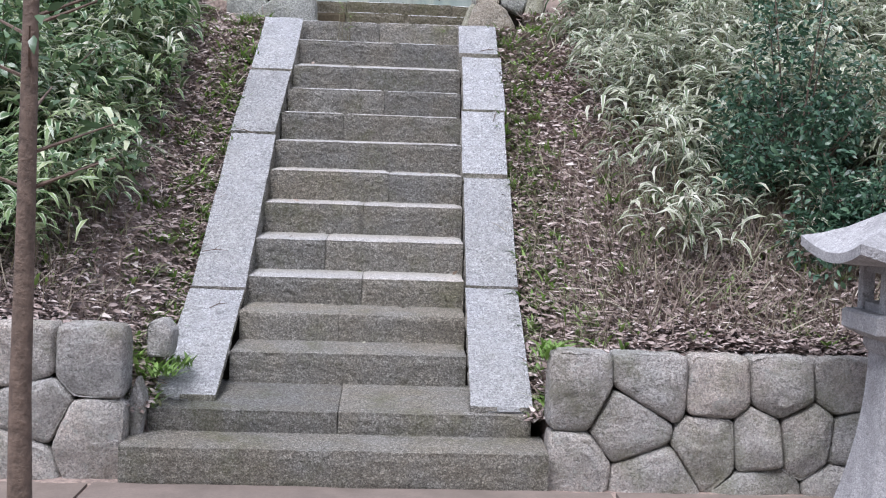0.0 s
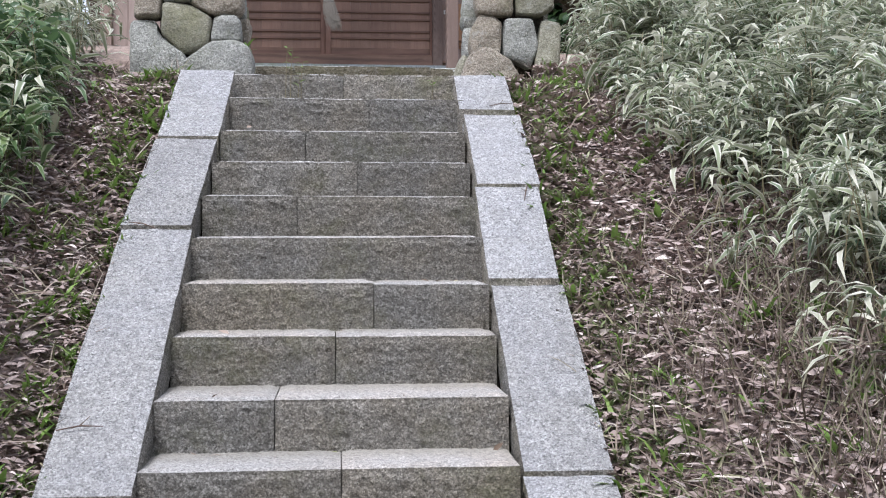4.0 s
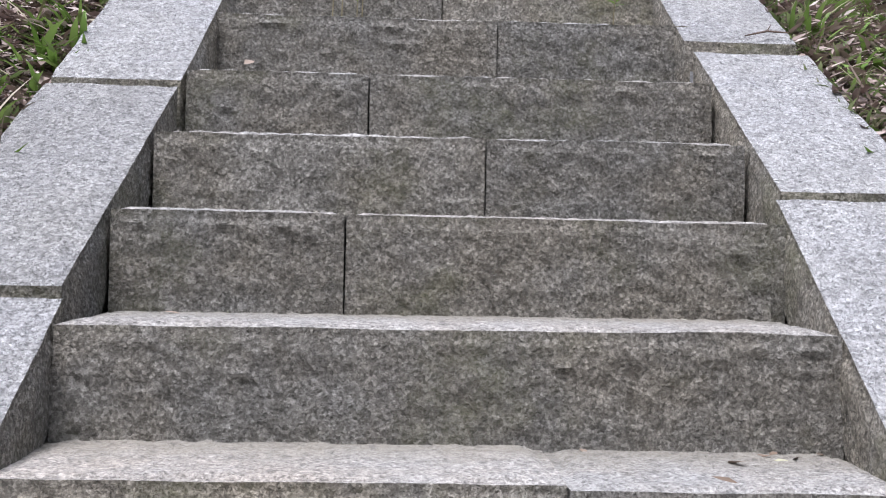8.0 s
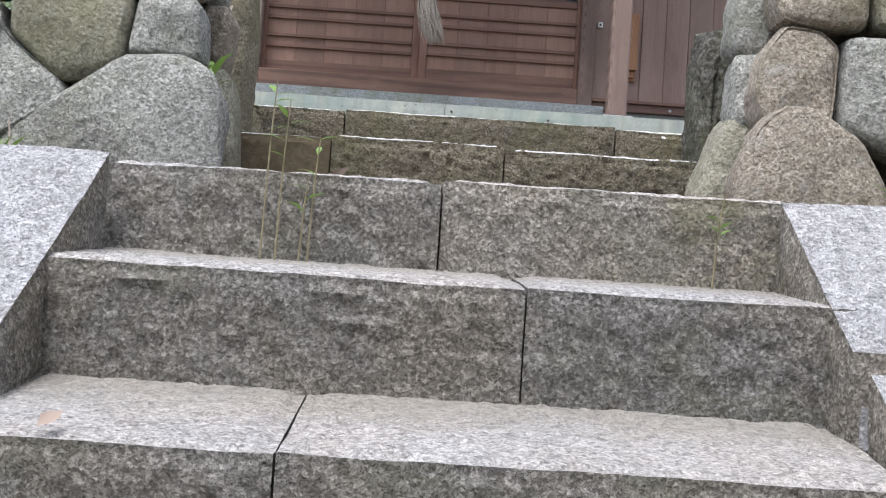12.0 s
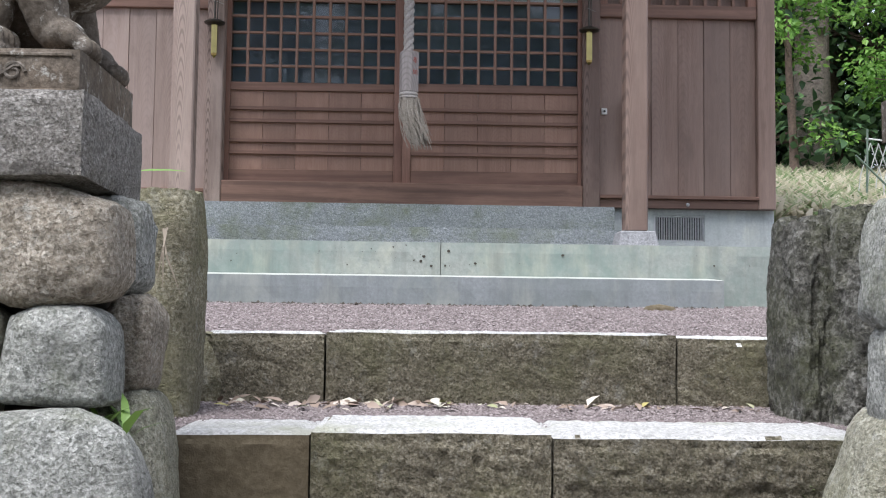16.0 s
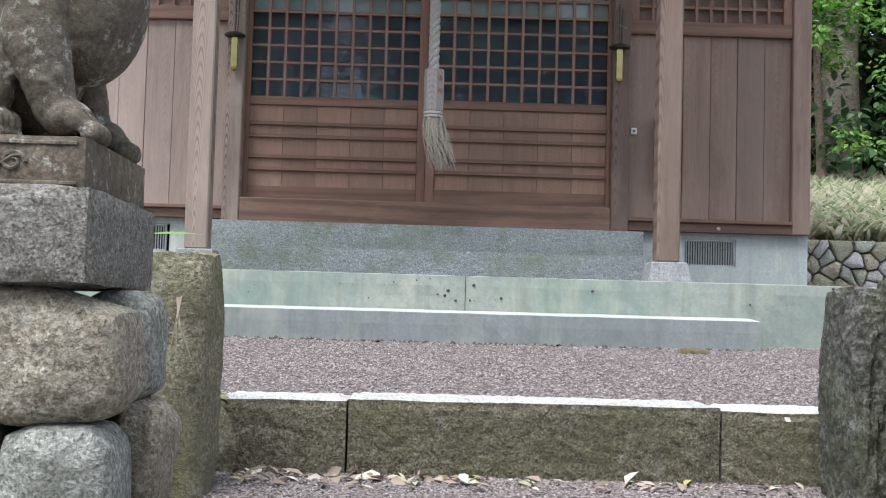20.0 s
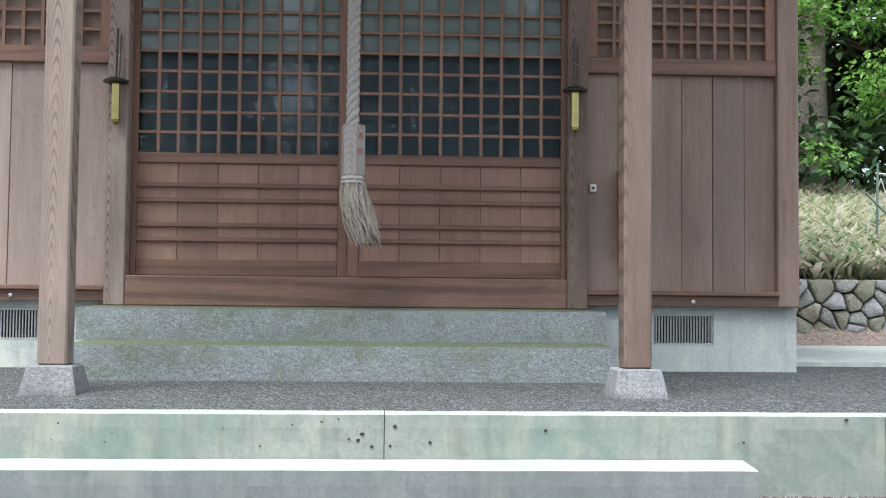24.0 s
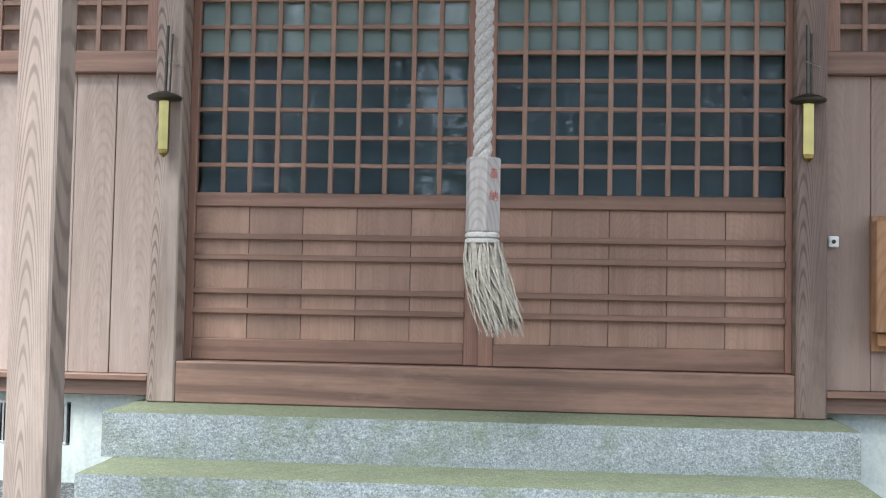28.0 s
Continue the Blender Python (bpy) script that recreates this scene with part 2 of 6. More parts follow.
def concrete(name, base, stain, stain_at=0.5, rough=0.85, streak=True):
    m, n, l, b = nodes_of(name)
    co = n.new("ShaderNodeTexCoord").outputs["Object"]
    fine = tex_noise(n, l, co, 70.0, 6.0, 0.7)
    big = tex_noise(n, l, co, 2.4, 6.0, 0.7)
    col = ramp(n, l, fine, [(0.3, tuple(v * 0.8 for v in base)), (0.7, tuple(v * 1.12 for v in base))])
    col = blend(n, l, ramp(n, l, big, [(stain_at - 0.12, 0.0), (stain_at + 0.12, 0.8)]), col, stain)
    if streak:
        pale = tex_noise(n, l, co, 5.5, 5.0, 0.65, (1.0, 1.0, 0.5))
        col = blend(n, l, ramp(n, l, pale, [(0.50, 0.0), (0.66, 0.55)]), col, (base[0] * 1.38, base[1] * 1.33, base[2] * 1.15))
        run = tex_noise(n, l, co, 17.0, 5.0, 0.65, (1.0, 1.0, 0.08))
        col = blend(n, l, ramp(n, l, run, [(0.5, 0.0), (0.72, 0.5)]), col, tuple(v * 0.55 for v in base))
    l.new(col, b.inputs["Base Color"])
    b.inputs["Roughness"].default_value = rough
    bump(n, l, b, fine, 0.4, 0.002)
    return m


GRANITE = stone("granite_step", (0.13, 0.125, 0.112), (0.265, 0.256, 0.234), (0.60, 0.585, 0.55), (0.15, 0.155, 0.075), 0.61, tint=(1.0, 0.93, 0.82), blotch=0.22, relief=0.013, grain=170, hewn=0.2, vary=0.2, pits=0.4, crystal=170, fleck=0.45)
# Treads use a paler copy of the step granite: wear and top light together.
GRANITE_WORN_LIT = stone("granite_tread", (0.22, 0.216, 0.208), (0.54, 0.53, 0.512), (0.84, 0.83, 0.815), (0.24, 0.24, 0.17), 0.78, tint=(1.0, 0.93, 0.86), blotch=0.25, grain=170, hewn=0.3, relief=0.008, crystal=200, fleck=0.35, dirt=(0.37, 0.345, 0.29))
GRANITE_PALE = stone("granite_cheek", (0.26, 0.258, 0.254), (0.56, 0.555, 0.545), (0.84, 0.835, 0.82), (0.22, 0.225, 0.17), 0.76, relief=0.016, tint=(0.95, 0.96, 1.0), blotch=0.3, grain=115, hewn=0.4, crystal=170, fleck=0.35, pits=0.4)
RUBBLE = [
    stone("rubble_grey", (0.19, 0.198, 0.175), (0.46, 0.47, 0.425), (0.80, 0.80, 0.76), (0.20, 0.215, 0.12), 0.6, 0.6, crystal=150, blotch=0.45, relief=0.009),
    stone("rubble_brown", (0.20, 0.168, 0.125), (0.47, 0.41, 0.325), (0.75, 0.69, 0.59), (0.20, 0.195, 0.105), 0.62, 0.5, crystal=150, blotch=0.45, relief=0.009),
    stone("rubble_green", (0.20, 0.195, 0.145), (0.40, 0.388, 0.295), (0.61, 0.595, 0.49), (0.25, 0.25, 0.14), 0.55, 0.4, crystal=150, blotch=0.45, relief=0.009),
]
PIER_SLAB = stone("pier_slab_granite", (0.13, 0.122, 0.108), (0.30, 0.28, 0.25), (0.56, 0.535, 0.50), (0.13, 0.135, 0.075), 0.64, 0.3, grain=150, relief=0.008, crystal=230, blotch=0.4)
WALL_STONE = stone("retaining_stone", (0.29, 0.28, 0.265), (0.60, 0.582, 0.555), (0.84, 0.825, 0.80), (0.19, 0.195, 0.105), 0.6, 0.8, grain=130, relief=0.012, crystal=160, blotch=0.4, tint=(1.0, 0.92, 0.86))
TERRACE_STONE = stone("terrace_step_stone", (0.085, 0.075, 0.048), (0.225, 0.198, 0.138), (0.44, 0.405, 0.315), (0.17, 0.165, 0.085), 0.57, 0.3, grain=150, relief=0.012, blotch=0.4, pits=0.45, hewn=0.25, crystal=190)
BROWN_BLOCK = stone("brown_block", (0.112, 0.09, 0.056), (0.132, 0.107, 0.067), (0.155, 0.127, 0.083), None, grain=60, relief=0.001, hewn=0.1, pits=0.05, blotch=0.2)
STATUE = stone("carved_stone", (0.07, 0.062, 0.052), (0.125, 0.11, 0.092), (0.19, 0.172, 0.15), (0.085, 0.085, 0.045), 0.66, 0.55, grain=140, relief=0.0011, tint=(1.0, 0.88, 0.74), hewn=0.5, pits=0.2, spots=30.0)
DARK_ROCK = stone("dark_rough_stone", (0.06, 0.06, 0.05), (0.19, 0.183, 0.155), (0.48, 0.47, 0.42), (0.115, 0.125, 0.055), 0.54, 0.65, grain=60, relief=0.02)
MOSS_ROCK = stone("mossy_brown_stone", (0.105, 0.095, 0.058), (0.25, 0.228, 0.152), (0.43, 0.405, 0.31), (0.16, 0.16, 0.075), 0.55, 0.25, grain=110, relief=0.005)
DARK_JOINT = plain("joint_earth", (0.05, 0.042, 0.032), 0.95, 0, 0.4, 60, 0.006)
SOIL = plain("bank_soil", (0.26, 0.20, 0.17), 0.95, 0, 0.5, 40, 0.02)
PAVING = concrete("worn_paving", (0.19, 0.15, 0.125), (0.11, 0.088, 0.072), 0.5, streak=False)
GRAVEL_BED = plain("gravel_bed", (0.095, 0.078, 0.073), 0.95, 0, 0.45, 160, 0.012)
LANTERN = stone("lantern_stone", (0.28, 0.275, 0.28), (0.42, 0.415, 0.42), (0.60, 0.59, 0.60), (0.20, 0.19, 0.17), 0.66)
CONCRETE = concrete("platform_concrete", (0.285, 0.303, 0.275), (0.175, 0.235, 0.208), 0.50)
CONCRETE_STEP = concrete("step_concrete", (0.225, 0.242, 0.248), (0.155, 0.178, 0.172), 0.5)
FOUNDATION = concrete("foundation_render", (0.52, 0.55, 0.53), (0.42, 0.47, 0.44), 0.56)
AGGREGATE = stone("washed_aggregate", (0.025, 0.027, 0.029), (0.078, 0.082, 0.083), (0.40, 0.415, 0.415), (0.11, 0.12, 0.09), 0.66, hewn=0.15, crystal=135, fleck=0.55, grain=125, relief=0.006, blotch=0.3, vary=0.0, pits=0.3)
# Pale copy of the concrete for upward faces, sunlight on them painted in.
CONCRETE_TOP = concrete("lit_concrete_top", (0.40, 0.415, 0.38), (0.30, 0.335, 0.285), 0.54, streak=False)
# Terrace tops near white: worn stone with the light from above painted in.
TERRACE_TOP = stone("worn_lit_terrace_tread", (0.40, 0.40, 0.38), (0.66, 0.655, 0.63), (0.86, 0.855, 0.84), (0.42, 0.43, 0.28), 0.62, grain=120, relief=0.006, blotch=0.2, pits=0.3)
GRANITE_ALGAE = stone("granite_algae_tread", (0.105, 0.12, 0.072), (0.165, 0.182, 0.112), (0.26, 0.275, 0.19), None, grain=170, relief=0.003, blotch=0.3, pits=0.2)
GRANITE_MOSS = stone("granite_mossy", (0.15, 0.175, 0.18), (0.275, 0.30, 0.305), (0.46, 0.485, 0.49), (0.15, 0.178, 0.085), 0.57, blotch=0.25, grain=170, relief=0.003, vary=0.1, pits=0.2, crystal=190, fleck=0.25)
BASE_STONE = stone("pillar_base_granite", (0.16, 0.16, 0.17), (0.28, 0.285, 0.29), (0.42, 0.425, 0.43), None, grain=200, relief=0.002)
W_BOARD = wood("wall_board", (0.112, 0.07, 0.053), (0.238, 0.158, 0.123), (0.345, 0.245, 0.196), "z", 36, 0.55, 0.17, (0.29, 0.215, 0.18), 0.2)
# West boards and posts are paler copies, the brighter west light painted in.
W_BOARD_WEST = wood("west_lit_wall_board", (0.185, 0.128, 0.103), (0.355, 0.262, 0.217), (0.52, 0.405, 0.345), "z", 36, 0.6, 0.12, (0.42, 0.335, 0.30), 0.22)
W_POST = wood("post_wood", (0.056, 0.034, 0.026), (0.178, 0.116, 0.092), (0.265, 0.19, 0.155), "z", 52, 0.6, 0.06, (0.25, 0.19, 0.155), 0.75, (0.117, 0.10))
W_POST_WEST = wood("west_lit_post_wood", (0.085, 0.056, 0.044), (0.285, 0.208, 0.170), (0.44, 0.35, 0.30), "z", 70, 0.62, 0.06, (0.40, 0.335, 0.285), 0.8, (0.117, 0.10))
W_DOOR = wood("door_board", (0.17, 0.089, 0.061), (0.305, 0.178, 0.126), (0.445, 0.288, 0.214), "z", 30, 0.5, 0.14, (0.27, 0.17, 0.126), 0.16)
W_RAIL = wood("door_rail", (0.108, 0.056, 0.039), (0.213, 0.118, 0.083), (0.31, 0.182, 0.133), "x", 9, 0.5, 0.08)
W_STILE = wood("door_stile", (0.15, 0.078, 0.053), (0.26, 0.137, 0.097), (0.36, 0.208, 0.152), "z", 9, 0.5, 0.08)
W_SILL = wood("sill_beam", (0.065, 0.037, 0.027), (0.205, 0.117, 0.084), (0.33, 0.20, 0.148), "x", 7, 0.6, 0.05)
W_BAR = wood("lattice_bar", (0.15, 0.085, 0.058), (0.27, 0.155, 0.108), (0.36, 0.225, 0.165), "z", 12, 0.5, 0.1)
W_BOX = wood("notice_box", (0.22, 0.10, 0.045), (0.34, 0.17, 0.08), (0.42, 0.23, 0.12), "z", 10, 0.5, 0.1)
W_GREY = wood("weathered_grey", (0.20, 0.175, 0.16), (0.32, 0.29, 0.275), (0.44, 0.41, 0.395), "z", 12, 0.7, 0.05)
BARK = plain("bark", (0.12, 0.085, 0.065), 0.9, 0, 0.45, 25, 0.02)
BARK_PALE = plain("pale_bark", (0.30, 0.25, 0.22), 0.9, 0, 0.4, 25, 0.02)
BRASS = plain("brass", (0.27, 0.225, 0.09), 0.2, 1.0, 0.15, 12)
DARK_METAL = plain("dark_metal", (0.07, 0.065, 0.055), 0.45, 0.8, 0.3, 30)
STEEL = plain("vent_steel", (0.62, 0.62, 0.62), 0.35, 0.9, 0.15, 30)
DARK = plain("vent_shade_black", (0.012, 0.012, 0.013), 0.8, 0, 0.2, 10)
WHITE_PLASTIC = plain("switch_white", (0.78, 0.77, 0.74), 0.4, 0, 0.05, 20)
ROPE = plain("rope_fibre", (0.40, 0.375, 0.35), 0.85, 0, 0.25, 120, 0.002)
STRAW = plain("tassel_fibre", (0.33, 0.295, 0.25), 0.9, 0, 0.35, 80)
RED_INK = plain("red_ink", (0.35, 0.06, 0.04), 0.7, 0, 0.2, 60)
PAPER = plain("white_lining", (0.62, 0.64, 0.63), 0.9, 0, 0.08, 4)
NAVY = plain("dark_curtain", (0.20, 0.235, 0.29), 0.8, 0, 0.25, 3)
ROOFING = plain("roof_boards", (0.12, 0.085, 0.065), 0.8, 0, 0.2, 8)
NET = plain("net_cord", (0.45, 0.47, 0.45), 0.7, 0, 0.1, 20)
PALE_LEAF = leafy("pale_green_leaf", [(0.0, (0.16, 0.25, 0.13)), (0.5, (0.26, 0.37, 0.20)), (1.0, (0.42, 0.52, 0.33))], 0.5, None, 0.45)
GREEN_POST = plain("green_post", (0.12, 0.17, 0.13), 0.5, 0, 0.2, 20)
STRAW_GRASS = leafy("dry_grass", [(0.0, (0.20, 0.30, 0.14)), (0.3, (0.38, 0.44, 0.27)), (0.6, (0.60, 0.55, 0.43)), (1.0, (0.76, 0.70, 0.60))], 0.7, None, 0.4)
SASA = leafy("bamboo_grass_leaf", [(0.0, (0.07, 0.11, 0.055)), (0.4, (0.17, 0.21, 0.115)), (0.72, (0.33, 0.36, 0.24)), (1.0, (0.56, 0.55, 0.45))], 0.32, (0.62, 0.62, 0.53))
SASA_GREEN = leafy("bamboo_grass_green_leaf", [(0.0, (0.055, 0.105, 0.045)), (0.45, (0.11, 0.18, 0.075)), (0.8, (0.22, 0.29, 0.12)), (1.0, (0.58, 0.58, 0.42))], 0.26, (0.46, 0.52, 0.36))
DARK_STEM = leafy("brown_stem", [(0.0, (0.10, 0.075, 0.06)), (0.6, (0.19, 0.145, 0.115)), (0.85, (0.14, 0.16, 0.075)), (1.0, (0.36, 0.31, 0.25))], 0.7, None, 0.0)
DRY_STEM = leafy("dry_stem", [(0.0, (0.17, 0.125, 0.10)), (0.5, (0.30, 0.24, 0.20)), (0.85, (0.23, 0.23, 0.12)), (1.0, (0.55, 0.49, 0.41))], 0.7, None, 0.0)
SASA_STEM = plain("bamboo_grass_stem", (0.22, 0.19, 0.11), 0.7, 0, 0.3, 40)
LITTER = leafy("dead_leaf", [(0.0, (0.165, 0.122, 0.106)), (0.4, (0.275, 0.213, 0.192)), (0.8, (0.375, 0.303, 0.278)), (1.0, (0.58, 0.515, 0.475))], 0.75, None, 0.05)
LITTER_MIX = leafy("mixed_fallen_leaf", [(0.0, (0.13, 0.09, 0.06)), (0.4, (0.32, 0.25, 0.20)), (0.7, (0.58, 0.54, 0.47)), (0.9, (0.22, 0.24, 0.10)), (1.0, (0.46, 0.38, 0.13))], 0.6, None, 0.05)
GREEN_BLADE = leafy("fresh_blade", [(0.0, (0.11, 0.20, 0.035)), (0.6, (0.16, 0.27, 0.06)), (1.0, (0.24, 0.34, 0.10))], 0.5)
WEED = leafy("weed_leaf", [(0.0, (0.10, 0.145, 0.055)), (0.45, (0.17, 0.23, 0.09)), (0.8, (0.27, 0.32, 0.15)), (1.0, (0.42, 0.40, 0.29))], 0.55)
DARK_LEAF = leafy("glossy_green_leaf", [(0.0, (0.05, 0.095, 0.045)), (0.6, (0.085, 0.15, 0.065)), (1.0, (0.17, 0.25, 0.11))], 0.3)
BUSH_LEAF = leafy("bush_leaf", [(0.0, (0.022, 0.06, 0.035)), (0.6, (0.045, 0.10, 0.06)), (1.0, (0.10, 0.18, 0.10))], 0.4)
SPRING_LEAF = leafy("spring_leaf", [(0.0, (0.12, 0.27, 0.05)), (0.5, (0.20, 0.40, 0.08)), (1.0, (0.34, 0.55, 0.15))], 0.5, None, 0.5)
FOREST_LEAF = leafy("forest_leaf", [(0.0, (0.04, 0.085, 0.04)), (0.6, (0.07, 0.14, 0.06)), (1.0, (0.13, 0.23, 0.09))], 0.5, None, 0.3)
PEBBLE = leafy("gravel_pebble", [(0.0, (0.098, 0.08, 0.077)), (0.35, (0.168, 0.138, 0.134)), (0.75, (0.23, 0.194, 0.188)), (1.0, (0.33, 0.292, 0.284))], 0.85, None, 0.0)


def glass_mat():
    m, n, l, b = nodes_of("door_glass")
    gl = n.new("ShaderNodeBsdfGlossy")
    gl.inputs["Roughness"].default_value = 0.02
    tp = n.new("ShaderNodeBsdfTransparent")
    tp.inputs[0].default_value = (0.86, 0.9, 0.9, 1)
    fr = n.new("ShaderNodeFresnel")
    fr.inputs[0].default_value = 1.5
    mx = n.new("ShaderNodeMixShader")
    l.new(fr.outputs[0], mx.inputs[0])
    l.new(tp.outputs[0], mx.inputs[1])
    l.new(gl.outputs[0], mx.inputs[2])
    l.new(mx.outputs[0], n["Material Output"].inputs[0])
    return m


GLASS = glass_mat()
rng = np.random.default_rng(7)


# ---- mesh helpers ----
def mesh_from(verts, faces, name="mesh"):
    me = bpy.data.meshes.new(name)
    me.from_pydata([tuple(v) for v in verts], [], [tuple(int(i) for i in f) for f in faces])
    me.update()
    return me


def put(name, me, material, parent=None, label="", smooth=False):
    if isinstance(me, bmesh.types.BMesh):
        bm = me
        me = bpy.data.meshes.new(name)
        bm.to_mesh(me)
        bm.free()
    me.materials.clear()
    me.materials.append(material)
    if smooth:
        me.polygons.foreach_set("use_smooth", [True] * len(me.polygons))
        me.set_sharp_from_angle(angle=radians(38))
    ob = new(name, me)
    if parent:
        ob.parent = parent
        if parent.type == "EMPTY":
            ob.matrix_parent_inverse = Matrix.Translation(-parent.location)
    if label:
        ob["label"] = label
    return ob


part = put


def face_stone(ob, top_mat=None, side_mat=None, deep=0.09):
    """Gives worn treads or weathered flanks of a block their own stone, most with the fall of light painted in."""
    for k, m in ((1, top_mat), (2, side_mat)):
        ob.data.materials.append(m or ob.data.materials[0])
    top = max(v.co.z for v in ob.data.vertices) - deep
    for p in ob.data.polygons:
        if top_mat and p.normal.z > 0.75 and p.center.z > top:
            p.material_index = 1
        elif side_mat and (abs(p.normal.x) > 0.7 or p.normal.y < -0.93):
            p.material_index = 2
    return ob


def thing(name, place, label, category, group="", kind=""):
    ob = new(name)
    ob.empty_display_size = 0.1
    ob.location = place
    return tagged(ob, label, category, group, kind)


def box(x0, x1, y0, y1, z0, z1, bevel=0.004, bm=None):
    """A box with a small chamfer on its edges, in world metres."""
    own = bm is None
    bm = bm or bmesh.new()
    made = bmesh.ops.create_cube(bm, size=1.0)["verts"]
    for v in made:
        v.co = Vector(((x0 + x1) / 2 + v.co.x * (x1 - x0), (y0 + y1) / 2 + v.co.y * (y1 - y0), (z0 + z1) / 2 + v.co.z * (z1 - z0)))
    if bevel:
        es = {e for v in made for e in v.link_edges}
        bmesh.ops.bevel(bm, geom=list(es), offset=min(bevel, 0.3 * min(x1 - x0, y1 - y0, z1 - z0)), segments=1, affect="EDGES")
    return bm


def rough_block(x0, x1, y0, y1, z0, z1, cell=0.035, amp=0.004, round_=0.014, seed=0.0, shear=None, ends=0.25):
    """A quarried block: a gridded box with rounded, slightly worn edges and uneven faces. shear(p) moves each point at the end."""
    n = [max(2, int(round(s / cell))) for s in (x1 - x0, y1 - y0, z1 - z0)]
    lo, size = np.array([x0, y0, z0]), np.array([x1 - x0, y1 - y0, z1 - z0])
    index, verts, faces = {}, [], []

    def vert(i):
        if i not in index:
            p = lo + size * np.array(i) / n
            d = np.minimum(p - lo, lo + size - p)
            near = np.clip(1 - d / round_, 0, 1)
            if (near > 0).sum() >= 2:
                c = lo + size / 2
                p = p + np.sign(c - p) * near * round_ * (0.24 + 0.16 * noise.noise(Vector(p * 7 + seed))) * np.array([ends, 1.0, 1.0])
            q = Vector(p * 5 + seed)
            f = 0.35 * noise.noise(q * 3.1) + 0.8 * noise.noise(q * 8.3) + 0.9 * noise.noise(q * 15.0) + 0.3 * noise.noise(q)
            out = np.sign(p - (lo + size / 2)) * (d < 1e-6)
            if (d < round_ * 0.8).sum() >= 2:
                f *= 0.3
            p = p + out * amp * f * np.array([0.1 if ends < 0.9 else 1.0, 1.4, 0.6])
            if shear:
                p = shear(p)
            index[i] = len(verts)
            verts.append(tuple(p))
        return index[i]

    for ax in range(3):
        a, b = (ax + 1) % 3, (ax + 2) % 3
        for side in (0, n[ax]):
            for i in range(n[a]):
                for j in range(n[b]):
                    def at(u, v):
                        k = [0, 0, 0]
                        k[ax], k[a], k[b] = side, u, v
                        return vert(tuple(k))
                    f = [at(i, j), at(i + 1, j), at(i + 1, j + 1), at(i, j + 1)]
                    faces.append(f if side else f[::-1])
    return mesh_from(verts, faces)


def lathe(profile, cx, cy, sides=24, turn=0.0):
    """Rings of (radius, height) about a vertical axis."""
    bm = bmesh.new()
    rings = []
    for r, z in profile:
        rings.append([bm.verts.new((cx + r * math.cos(turn + 2 * math.pi * k / sides), cy + r * math.sin(turn + 2 * math.pi * k / sides), z)) for k in range(sides)])
    for a, b in zip(rings, rings[1:]):
        for k in range(sides):
            bm.faces.new((a[k], a[(k + 1) % sides], b[(k + 1) % sides], b[k]))
    bm.faces.new(rings[0][::-1])
    bm.faces.new(rings[-1])
    return bm


def tube(points, radii, sides=8):
    """A tapering tube along points."""
    verts, faces = [], []
    pts = [Vector(p) for p in points]
    for k, p in enumerate(pts):
        d = (pts[min(k + 1, len(pts) - 1)] - pts[max(k - 1, 0)]).normalized()
        a = d.orthogonal().normalized() if k == 0 else (a - d * a.dot(d)).normalized()
        b = d.cross(a)
        for s in range(sides):
            t = 2 * math.pi * s / sides
            verts.append(p + (a * math.cos(t) + b * math.sin(t)) * radii[k])
    for k in range(len(pts) - 1):
        for s in range(sides):
            faces.append((k * sides + s, k * sides + (s + 1) % sides, (k + 1) * sides + (s + 1) % sides, (k + 1) * sides + s))
    faces.append(tuple(range(sides))[::-1])
    faces.append(tuple(range((len(pts) - 1) * sides, len(pts) * sides)))
    return verts, faces


def join_tubes(list_of):
    verts, faces = [], []
    for v, f in list_of:
        k = len(verts)
        verts += [tuple(p) for p in v]
        faces += [tuple(i + k for i in q) for q in f]
    return mesh_from(verts, faces)


